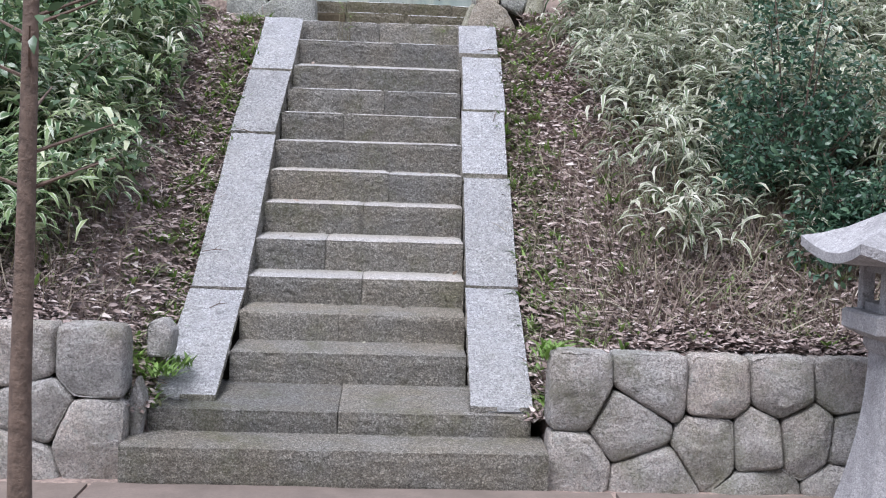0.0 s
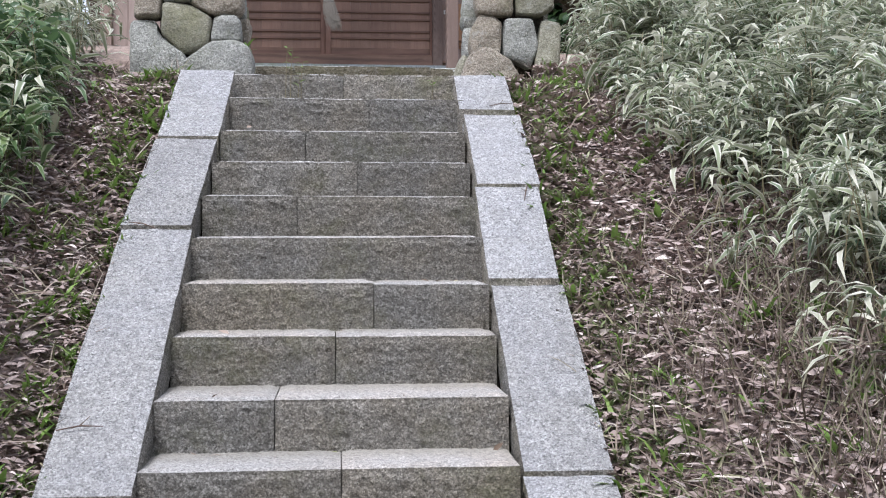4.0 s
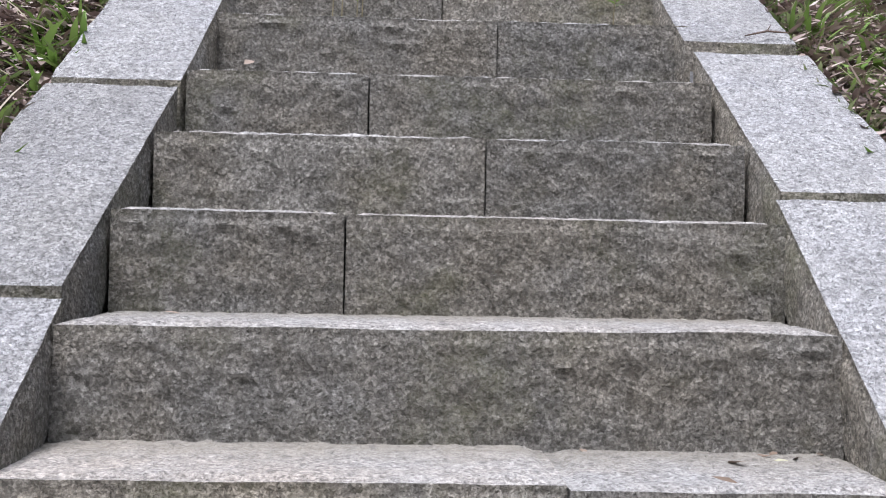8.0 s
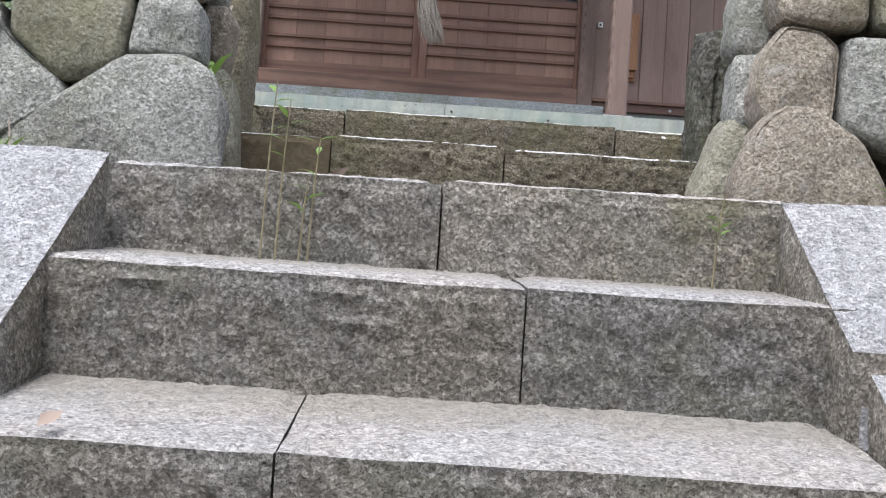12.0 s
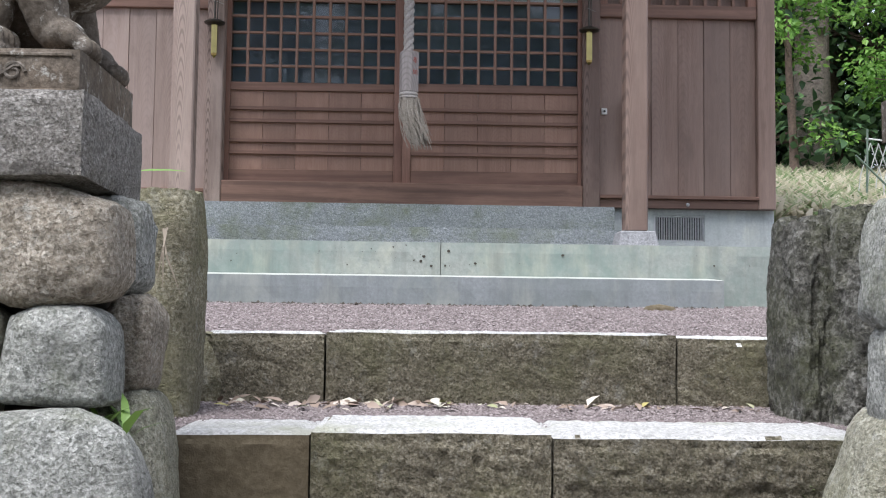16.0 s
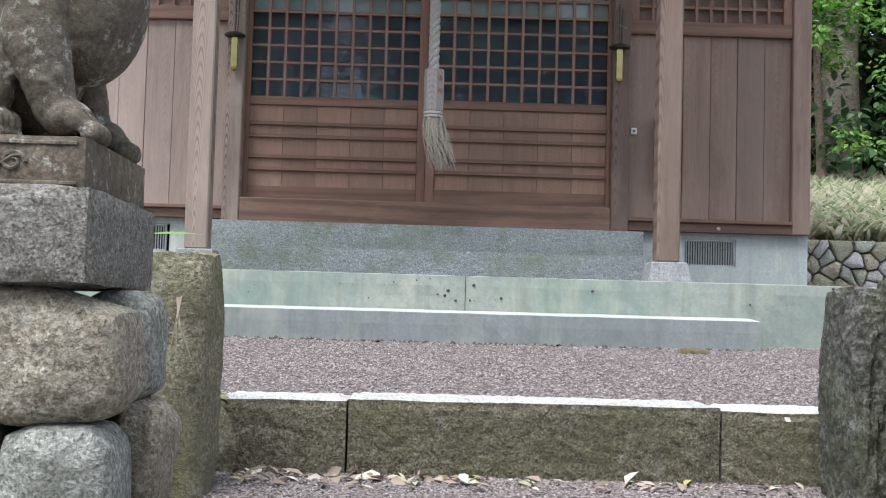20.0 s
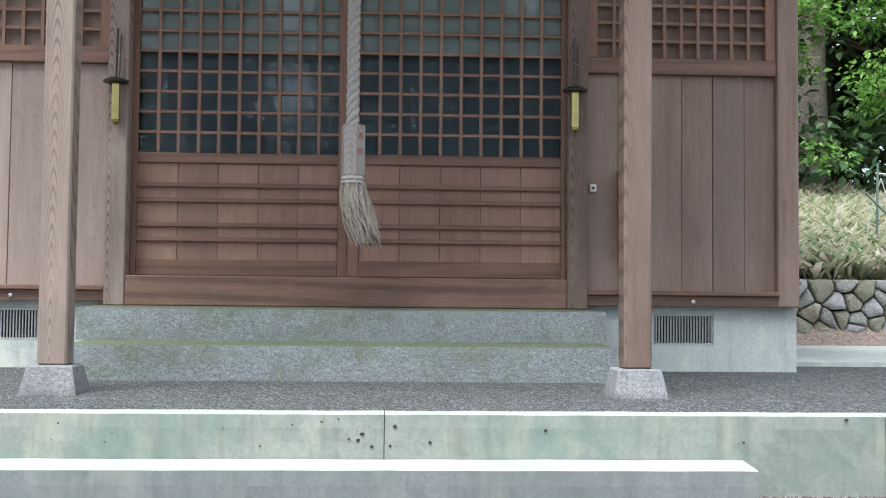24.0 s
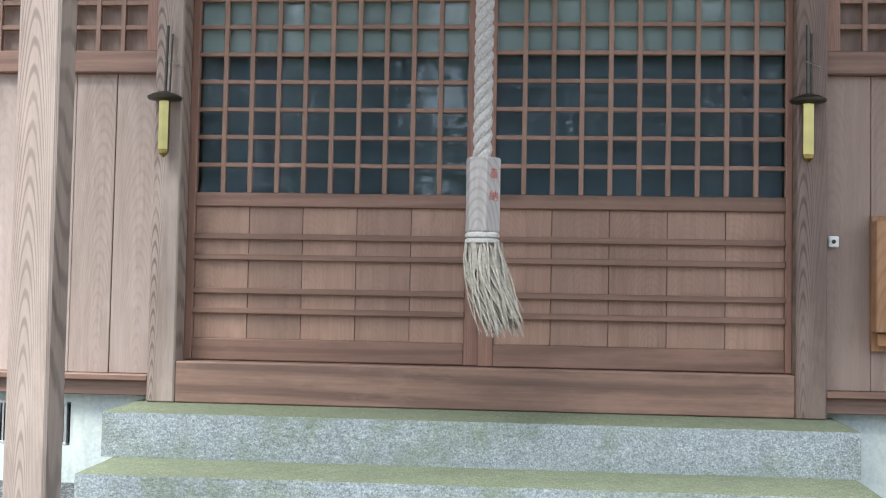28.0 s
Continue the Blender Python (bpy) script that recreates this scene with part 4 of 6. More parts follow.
# pier slabs
for x0, x1, turn in ((-1.03, -0.492, -0.03), (0.957, 1.44, 0.13)):
    def skew(p, turn=turn):
        p[0] += turn * (p[1] - 9.43)
        return p
    ob = put("pier_slab", rough_block(x0, x1, 9.43, 9.90, 3.37 if x0 < 0 else 3.402, 3.524 if x0 < 0 else 3.532, 0.025, 0.006, 0.025, 5.5 + x0 * 3, skew, 1.0), PIER_SLAB, smooth=True)
    tagged(ob, "rough grey granite slab capping the gate pier", "stone slab", "pier slabs")

# standing stones beside the upper steps
def standing(x, y, w, d, z0, z1, seed, name_label, mat):
    half = [(x - w / 2, z0), (x + w / 2 + 0.01, z0), (x + w / 2 + 0.02, (z0 + z1) / 2), (x + w * 0.38, z1), (x - w * 0.3, z1 - 0.01), (x - w / 2, z1 - 0.12)]
    ob = put("standing_stone", boulder(half, y, d, 0.03, seed), mat, smooth=True)
    tagged(ob, name_label, "standing stone", "standing stones")


def crag(x, y, w, d, z0, z1, seed, label, mat, lean=0.0, point=0.75, rough=1.0, split=0.08):
    """An unworked upright stone: fissured up its length, with a knobbly worn head."""
    around, high = 56, 60
    verts, faces = [], []
    for j in range(high + 1):
        h = j / high
        z = z0 + (z1 - z0) * min(1.0, h / 0.9)
        head = 1.0 if h < 0.55 else math.sqrt(max(0.0, 1 - ((h - 0.55) / 0.45) ** (3.2 / point)))
        for i in range(around):
            a = math.tau * i / around
            cx, sy = math.cos(a), math.sin(a)
            flat = (abs(cx) ** 3.2 + abs(sy) ** 3.2) ** (-1 / 3.2)
            q = Vector((cx * 0.9 + seed, sy * 0.9, h * 2.4))
            fissure = -split * max(0.0, 1 - 7.0 * abs(noise.noise(Vector((cx * 1.6 + seed * 2, sy * 1.6, h * 1.1 + seed)))))
            knob = 0.2 * noise.noise(q * 1.3) + 0.13 * noise.noise(q * 3.1) + 0.07 * noise.noise(q * 7.3) + 0.045 * noise.noise(q * 15.0)
            r = flat * max(0.02, head) * (1 + rough * (knob + fissure))
            top = (z1 - z0) * rough * 0.05 * noise.noise(q * 2.3) * h
            verts.append((x + lean * (h - 0.5) + w / 2 * r * cx, y + d / 2 + d / 2 * r * sy, z + top - (0.03 * (1 - head) if h < 0.9 else 0.0)))
    for j in range(high):
        for i in range(around):
            k = (i + 1) % around
            faces.append((j * around + i, j * around + k, (j + 1) * around + k, (j + 1) * around + i))
    faces.append(tuple(high * around + i for i in range(around)))
    ob = put("standing_stone", mesh_from(verts, faces), mat, smooth=True)
    tagged(ob, label, "standing stone", "standing stones")


crag(-0.585, 10.40, 0.185, 0.24, 2.82, 3.475, 2.2, "tall mossy upright stone beside the upper step", MOSS_ROCK, 0.01, 0.7, 0.4, 0.03)
crag(1.062, 10.44, 0.115, 0.26, 2.82, 3.425, 3.7, "rough dark upright stone beside the upper step", DARK_ROCK, 0.0, 0.62)
crag(1.18, 10.36, 0.19, 0.28, 2.82, 3.45, 6.3, "rough dark upright stone beside the upper step", DARK_ROCK, 0.015, 0.9)
crag(1.45, 10.28, 0.28, 0.28, 2.82, 3.49, 5.1, "rough dark upright stone beside the upper step", DARK_ROCK, -0.01, 0.8)
standing(-0.55, 10.76, 0.12, 0.22, 2.86, 3.125, 9.3, "small mossy stone at the end of the step", MOSS_ROCK)


def foot_stone(outline, y, depth, bulge, seed, mat, label):
    tagged(put("foot_boulder", boulder(outline, y, depth, bulge, seed), mat, smooth=True), label, "boulder", "foot boulders")


foot_stone([(-1.06, 2.56), (-0.372, 2.56), (-0.372, 2.86), (-0.405, 2.965), (-0.49, 3.005), (-0.63, 3.0), (-0.77, 2.895), (-0.98, 2.74)], 9.40, 0.12, 0.045, 1.9, RUBBLE[0], "broad lichen-grey boulder at the foot of the gate pier")
foot_stone([(0.84, 2.56), (1.26, 2.56), (1.25, 2.77), (1.17, 2.91), (1.05, 2.985), (0.97, 2.985), (0.905, 2.925), (0.86, 2.80)], 9.40, 0.16, 0.045, 2.9, RUBBLE[1], "broad brown-grey boulder at the foot of the gate pier")

# ---- the two low terrace steps ----
low = thing("terrace_steps", (0.2, 10.0, 2.68), "two low mossy terrace steps of split stone", "stairs", kind="structure")
for i, (a, b, m) in enumerate(((-0.47, -0.171, BROWN_BLOCK), (-0.169, 0.339, TERRACE_STONE), (0.341, 1.06, TERRACE_STONE))):
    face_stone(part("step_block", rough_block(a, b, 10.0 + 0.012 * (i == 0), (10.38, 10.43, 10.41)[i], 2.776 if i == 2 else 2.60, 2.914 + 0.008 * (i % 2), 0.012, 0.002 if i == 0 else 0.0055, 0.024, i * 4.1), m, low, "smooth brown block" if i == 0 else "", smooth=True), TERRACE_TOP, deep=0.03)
part("cracked_piece", rough_block(0.345, 1.05, 9.988, 10.22, 2.60, 2.775, 0.014, 0.005, 0.006, 17.3), TERRACE_STONE, low, smooth=True)
for i, (a, b) in enumerate(((-0.54, -0.197), (-0.194, 0.783), (0.786, 1.16))):
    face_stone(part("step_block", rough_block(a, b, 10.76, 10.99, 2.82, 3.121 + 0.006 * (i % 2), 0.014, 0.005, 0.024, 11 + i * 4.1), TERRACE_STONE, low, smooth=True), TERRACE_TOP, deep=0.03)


# ---- gravel ----
def gravel(name, x0, x1, y0, y1, z_of, count, size, label):
    nx, ny = max(2, int((x1 - x0) / 0.06)), max(2, int((y1 - y0) / 0.06))
    xs, ys = np.linspace(x0, x1, nx), np.linspace(y0, y1, ny)
    verts = [(x, y, z_of(x, y) + 0.006 * noise.noise((x * 7, y * 7, 2))) for y in ys for x in xs]
    faces = [(j * nx + i, j * nx + i + 1, (j + 1) * nx + i + 1, (j + 1) * nx + i) for j in range(ny - 1) for i in range(nx - 1)]
    bed = put(name, mesh_from(verts, faces), GRAVEL_BED, smooth=True)
    tagged(bed, label, "gravel", kind="structure")
    p = np.stack([rng.uniform(x0, x1, count), rng.uniform(y0, y1, count)], 1)
    z = np.array([z_of(x, y) for x, y in p]) + rng.uniform(-0.002, 0.005, count)
    ob = put("gravel_stones", pebbles(np.column_stack([p, z]), rng.uniform(*size, count)), PEBBLE)
    tagged(ob, "loose pinkish grey crushed stone", "gravel", kind="stuff")


gravel("ground_landing", -0.62, 1.1, 8.88, 10.04, lambda x, y: 2.668 + 0.02 * (y - 8.9), 70000, (0.0026, 0.0052), "pinkish gravel landing above the long flight")
gravel("ground_tread", -0.55, 1.2, 10.2, 10.8, lambda x, y: 2.896 + 0.05 * (y - 10.2), 42000, (0.0026, 0.0052), "pinkish gravel between the terrace steps")
gravel("ground_terrace", -3.4, 3.6, 10.95, 12.8, lambda x, y: 3.108 + 0.075 * (y - 10.95), 170000, (0.003, 0.006), "pinkish gravel terrace before the shrine")

# ---- concrete platform ----
FLOOR_Y = 12.78


def floor_z(y):
    return 3.525 + 0.02 * (y - FLOOR_Y)


plat = thing("platform", (0.2, 12.8, 3.2), "raised concrete platform with a dark washed pebble floor", "platform", kind="structure")
for i, (a, b) in enumerate(((-4.2, 0.179), (0.1805, 1.95), (1.9515, 4.6))):
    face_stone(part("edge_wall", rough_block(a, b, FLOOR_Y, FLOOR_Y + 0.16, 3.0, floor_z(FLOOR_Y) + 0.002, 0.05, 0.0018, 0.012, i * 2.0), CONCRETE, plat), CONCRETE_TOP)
fl = bmesh.new()
vs = [fl.verts.new(p) for p in ((-4.2, FLOOR_Y + 0.155, floor_z(FLOOR_Y) - 0.003), (4.6, FLOOR_Y + 0.155, floor_z(FLOOR_Y) - 0.003), (4.6, 15.2, floor_z(15.2) - 0.003), (-4.2, 15.2, floor_z(15.2) - 0.003))]
vs2 = [fl.verts.new((v.co.x, v.co.y, 3.1)) for v in vs]
fl.faces.new(vs)
for k in range(4):
    fl.faces.new((vs[k], vs2[k], vs2[(k + 1) % 4], vs[(k + 1) % 4]))
part("washed_floor", fl, AGGREGATE, plat, "dark washed pebble floor")
side = thing("pavement", (5, 16.5, 3.5), "pale concrete path beside the hall", "path", kind="structure")
part("paving_slab", rough_block(2.42, 8.5, 15.22, 17.96, 3.3, 3.60, 0.25, 0.003, 0.02, 2.0), FOUNDATION, side)
# blow holes in the concrete face
pit = bmesh.new()
for k in range(60):
    px, pz = (rng.normal(-0.05, 0.22), rng.uniform(3.41, 3.51)) if k < 22 else (rng.uniform(-1.7, 2.6), rng.uniform(3.40, 3.515))
    r = 0.0012 + 0.0062 * rng.uniform() ** 5
    c = bmesh.ops.create_circle(pit, cap_ends=True, segments=7, radius=r)["verts"]
    for v in c:
        v.co = Vector((px + v.co.x * rng.uniform(0.8, 1.5), FLOOR_Y - 0.0035, pz + v.co.y * rng.uniform(0.7, 1.2)))
part("blow_holes", pit, DARK_JOINT, plat, "small dark blow holes")
cst = thing("concrete_step", (0, 12.6, 3.22), "plain grey concrete step before the platform", "step", kind="structure")


def fall(p):
    if p[2] > 3.33:
        p[2] += 0.014 * (p[1] - 12.6) / 0.18
    return p


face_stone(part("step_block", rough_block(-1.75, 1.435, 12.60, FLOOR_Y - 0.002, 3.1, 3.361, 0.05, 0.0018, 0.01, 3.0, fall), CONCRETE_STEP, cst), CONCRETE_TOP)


def drain(p):
    if p[2] > 3.69 and p[2] < 3.72 or p[2] > 3.85:
        p[2] += 0.03 * max(0.0, p[1] - (14.12 if p[2] < 3.75 else 14.44))
    return p


ent = thing("granite_steps", (0, 14.1, 3.55), "two sawn granite steps green with algae before the doors", "steps", kind="structure")
face_stone(part("lower_step", rough_block(-1.265, 1.262, 14.09, 14.80, floor_z(14.1) - 0.05, 3.710, 0.04, 0.0014, 0.009, 1.0, drain), GRANITE_MOSS, ent, smooth=True), GRANITE_ALGAE)
face_stone(part("upper_step", rough_block(-1.305, 1.276, 14.41, 14.80, 3.708, 3.876, 0.04, 0.0014, 0.009, 6.0, drain), GRANITE_MOSS, ent, smooth=True), GRANITE_ALGAE)

# ---- shrine hall ----
WALL_Y = 14.76
found = thing("wall_foundation", (0, 14.8, 3.56), "pale rendered concrete foundation with steel floor vents", "foundation", kind="structure")
for a, b, z0, z1 in ((-2.37, -1.945, 3.4, 3.905), (-1.945, -1.575, 3.4, 3.70), (-1.945, -1.575, 3.868, 3.905), (-1.575, 1.60, 3.4, 3.905), (1.60, 1.925, 3.4, 3.70), (1.60, 1.925, 3.868, 3.905), (1.925, 2.372, 3.4, 3.905)):
    part("footing", box(a, b, WALL_Y + 0.03, WALL_Y + 0.18, z0, z1, 0), FOUNDATION, found)
part("footing", box(2.25, 2.372, WALL_Y + 0.18, 18.6, 3.4, 3.905, 0), FOUNDATION, found)
part("footing", box(-2.37, -2.25, WALL_Y + 0.18, 18.6, 3.4, 3.905, 0), FOUNDATION, found)


def vent():
    th = thing("floor_vent", (1.76, WALL_Y + 0.03, 3.70), "steel floor vent with upright bars in the foundation", "vent", "floor vents")
    x0, x1, z0, z1, y = 1.60, 1.925, 3.70, 3.868, WALL_Y + 0.03
    # Solid near-black panel paints the shade inside the vent.
    part("shade_panel", box(x0, x1, y + 0.10, y + 0.12, z0, z1, 0), DARK, th, "near-black panel painting the shade behind the bars")
    for a in ((x0, x1, z0, z0 + 0.012), (x0, x1, z1 - 0.012, z1)):
        part("frame_rail", box(a[0], a[1], y + 0.012, y + 0.035, a[2], a[3], 0.002), STEEL, th)
    for a in (x0, x1 - 0.012):
        part("frame_post", box(a, a + 0.012, y + 0.012, y + 0.035, z0 + 0.012, z1 - 0.012, 0.002), STEEL, th)
    bar = None
    for k in range(19):
        x = x0 + 0.022 + k * (x1 - x0 - 0.044) / 18
        part("bar", box(x - 0.0035, x + 0.0035, y + 0.016, y + 0.028, z0 + 0.012, z1 - 0.012, 0), STEEL, th)
    return th


v1 = vent()
copy_thing(v1, pose(-1.76, WALL_Y + 0.03, 3.70))


def board_wall(name, x0, x1, widths, label, board):
    """Upright boards from base beam to rail, a lattice window above."""
    th = thing(name, ((x0 + x1) / 2, WALL_Y, 3.9), label, "wall", kind="structure")
    part("base_beam", box(x0, x1, WALL_Y - 0.03, WALL_Y + 0.12, 3.905, 3.962, 0.003), W_SILL, th)
    part("drip_batten", box(x0, x1, WALL_Y - 0.055, WALL_Y + 0.01, 3.962, 3.985, 0.003), W_RAIL, th)
    x, k = x0, 0
    while x < x1 - 0.01:
        w = min(widths[k % len(widths)], x1 - x)
        part("plank", box(x + 0.0012, x + w - 0.0012, WALL_Y + 0.012 + 0.003 * (k % 2), WALL_Y + 0.04, 3.985, 5.135, 0.002), board, th)
        x, k = x + w, k + 1
    part("rail", box(x0, x1, WALL_Y - 0.02, WALL_Y + 0.06, 5.135, 5.22, 0.004), W_RAIL, th)
    part("backing_board", box(x0, x1, WALL_Y + 0.042, WALL_Y + 0.055, 5.22, 6.1, 0), W_BOARD, th)
    part("head_rail", box(x0, x1, WALL_Y - 0.02, WALL_Y + 0.06, 6.02, 6.12, 0.004), W_RAIL, th)
    part("window_stile", box(x0, x0 + 0.055, WALL_Y - 0.01, WALL_Y + 0.04, 5.22, 6.02, 0.003), W_STILE, th)
    part("window_stile", box(x1 - 0.055, x1, WALL_Y - 0.01, WALL_Y + 0.04, 5.22, 6.02, 0.003), W_STILE, th)
    n = max(2, int(round((x1 - x0 - 0.11) / 0.095)))
    for k in range(1, n):
        bx = x0 + 0.055 + k * (x1 - x0 - 0.11) / n
        part("lattice_bar", box(bx - 0.009, bx + 0.009, WALL_Y + 0.0, WALL_Y + 0.022, 5.22, 6.02, 0.0015), W_BAR, th)
    for k in range(1, 9):
        bz = 5.22 + k * 0.096
        part("lattice_bar", box(x0 + 0.055, x1 - 0.055, WALL_Y + 0.004, WALL_Y + 0.028, bz - 0.009, bz + 0.009, 0.0015), W_BAR, th)
    part("inner_lining", box(x0, x1, WALL_Y + 0.12, WALL_Y + 0.15, 3.9, 6.6, 0), W_BOARD, th)
    return th


board_wall("wall_south_east", 1.237, 2.253, [0.17, 0.17, 0.172, 0.168], "dark brown board wall with a wooden lattice window above", W_BOARD)
board_wall("wall_south_west", -2.253, -1.252, [0.16, 0.172, 0.165, 0.17], "brown board wall, paler for painted west light, with a wooden lattice window above", W_BOARD_WEST)
frame_ = thing("wall_frame", (0, WALL_Y, 3.88), "squared brown timber posts and sill of the hall front", "timber frame", kind="structure")
for a, b in ((-1.252, -1.146), (1.129, 1.237)):
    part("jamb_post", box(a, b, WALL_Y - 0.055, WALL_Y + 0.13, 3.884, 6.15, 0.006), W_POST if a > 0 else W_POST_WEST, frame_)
for a, b in ((-2.372, -2.253), (2.253, 2.366)):
    part("corner_post", box(a, b, WALL_Y - 0.035, WALL_Y + 0.13, 3.905, 6.4, 0.006), W_BOARD, frame_)
part("sill", box(-1.146, 1.129, WALL_Y - 0.05, WALL_Y + 0.13, 3.884, 4.04, 0.006), W_SILL, frame_)
part("lintel", box(-1.146, 1.129, WALL_Y - 0.03, WALL_Y + 0.13, 5.86, 6.0, 0.006), W_SILL, frame_)
part("upper_boards", box(-2.372, 2.366, WALL_Y + 0.02, WALL_Y + 0.14, 6.12, 6.7, 0), W_BOARD, frame_)
part("side_wall", box(2.30, 2.36, WALL_Y + 0.13, 18.6, 3.905, 6.7, 0), W_BOARD, frame_)
part("side_wall", box(-2.366, -2.30, WALL_Y + 0.13, 18.6, 3.905, 6.7, 0), W_BOARD, frame_)
part("rear_wall", box(-2.36, 2.36, 18.5, 18.6, 3.4, 6.7, 0), W_BOARD, frame_)
part("inner_floor", box(-2.3, 2.3, WALL_Y + 0.14, 18.5, 3.86, 3.9, 0), W_SILL, frame_)
put("ceiling", box(-2.36, 2.36, WALL_Y + 0.0, 18.6, 6.7, 6.74, 0), ROOFING)["kind"] = "structure"


def door(name, x0, x1, y, label, s, e):
    th = thing(name, ((x0 + x1) / 2, y, 4.04), label, "sliding door", "sliding doors", "structure")
    part("stile", box(x0, x0 + s, y, y + 0.035, 4.042, 5.86, 0.003), W_STILE, th)
    part("stile", box(x1 - e, x1, y, y + 0.035, 4.042, 5.86, 0.003), W_STILE, th)
    part("bottom_rail", box(x0 + s, x1 - e, y, y + 0.034, 4.042, 4.125, 0.004), W_RAIL, th)
    part("middle_rail", box(x0 + s, x1 - e, y, y + 0.034, 4.632, 4.685, 0.003), W_RAIL, th)
    part("top_rail", box(x0 + s, x1 - e, y, y + 0.034, 5.80, 5.86, 0.003), W_RAIL, th)
    n = 5
    w = (x1 - x0 - s - e) / n
    for k in range(n):
        part("panel_board", box(x0 + s + k * w + 0.001, x0 + s + (k + 1) * w - 0.001, y + 0.018 + 0.001 * (k % 2), y + 0.03, 4.125, 4.632, 0.0015), W_DOOR, th)
    for z in (4.516, 4.437, 4.308, 4.232):
        part("batten", box(x0 + s, x1 - e, y - 0.004, y + 0.018, z - 0.011, z + 0.011, 0.002), W_RAIL, th)
    for k in range(1, 10):
        bx = x0 + s + k * (x1 - x0 - s - e) / 10
        part("lattice_bar", box(bx - 0.009, bx + 0.009, y + 0.002, y + 0.022, 4.685, 5.80, 0.0015), W_BAR, th)
    for k in range(1, 11):
        bz = 4.685 + k * 0.1075
        part("lattice_bar", box(x0 + s, x1 - e, y + 0.005, y + 0.026, bz - 0.008, bz + 0.008, 0.0015), W_BAR, th)
    gl = part("pane", box(x0 + s, x1 - e, y + 0.027, y + 0.031, 4.685, 5.80, 0), GLASS, th, "clear glass behind the lattice")
    gl.visible_shadow = False
    part("white_lining", box(x0 + s, x1 - e, y + 0.040, y + 0.044, 5.222, 5.80, 0), PAPER, th, "white lining behind the upper panes")
    part("dark_lining", box(x0 + s, x1 - e, y + 0.075, y + 0.08, 4.60, 5.222, 0), NAVY, th, "dark curtain behind the lower panes")
    return th


door("door_1", -1.146, -0.016, WALL_Y + 0.05, "closed brown lattice door with glass above boards", 0.03, 0.055)
door("door_2", -0.016, 1.129, WALL_Y + 0.01, "closed brown lattice door with glass above boards", 0.055, 0.025)

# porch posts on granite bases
for cx, mat, label in ((1.2215, W_POST, "square brown timber porch pillar with dark grain"), (-1.151, W_POST_WEST, "square timber porch pillar with dark grain, paler for painted west light")):
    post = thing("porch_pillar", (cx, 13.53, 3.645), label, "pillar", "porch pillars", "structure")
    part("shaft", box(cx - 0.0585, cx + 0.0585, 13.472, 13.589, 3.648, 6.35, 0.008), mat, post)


def pillar_base(cx):
    bm = bmesh.new()
    z0, z1 = floor_z(13.55) - 0.02, 3.648
    rows = [[(cx + sx * r, 13.53 + sy * r, z) for sx, sy in ((-1, -1), (1, -1), (1, 1), (-1, 1))] for r, z in ((0.113, z0), (0.11, z0 + 0.03), (0.09, z1 - 0.006), (0.084, z1))]
    vv = [[bm.verts.new(p) for p in r] for r in rows]
    for a, b in zip(vv, vv[1:]):
        for k in range(4):
            bm.faces.new((a[k], a[(k + 1) % 4], b[(k + 1) % 4], b[k]))
    bm.faces.new(vv[-1])
    bm.faces.new(vv[0][::-1])
    tagged(put("pillar_base", bm, BASE_STONE), "tapered pale granite base under the porch pillar", "stone base", "pillar bases")


pillar_base(1.2215)
pillar_base(-1.151)
# Roof is out of view; its eaves reach further east to shade that bay.
roof = thing("roof", (0, 13, 6.3), "unseen porch roof and eaves of dark boards, reach set to shade the front", "roof", kind="structure")
part("porch_beam", box(-1.6, 1.7, 13.46, 13.64, 6.2, 6.4, 0.01), W_POST, roof)
for a in (-1.145, 1.221):
    part("tie_beam", box(a - 0.06, a + 0.06, 13.64, WALL_Y, 6.2, 6.38, 0.01), W_POST, roof)
for west, east, prof in ((-1.75, 1.85, [(13.0, 6.5), (15.0, 7.3), (15.0, 7.2), (13.0, 6.42)]), (-2.75, 3.15, [(13.85, 6.80), (17.0, 8.4), (19.9, 7.0), (19.9, 6.9), (17.0, 8.28), (13.85, 6.71)])):
    rb = bmesh.new()
    ra = [[rb.verts.new((x, y, z)) for y, z in prof] for x in (west, east)]
    k2 = len(prof)
    for k in range(k2):
        rb.faces.new((ra[0][k], ra[0][(k + 1) % k2], ra[1][(k + 1) % k2], ra[1][k]))
    rb.faces.new(ra[0][::-1])
    rb.faces.new(ra[1])
    part("boarding", rb, ROOFING, roof)


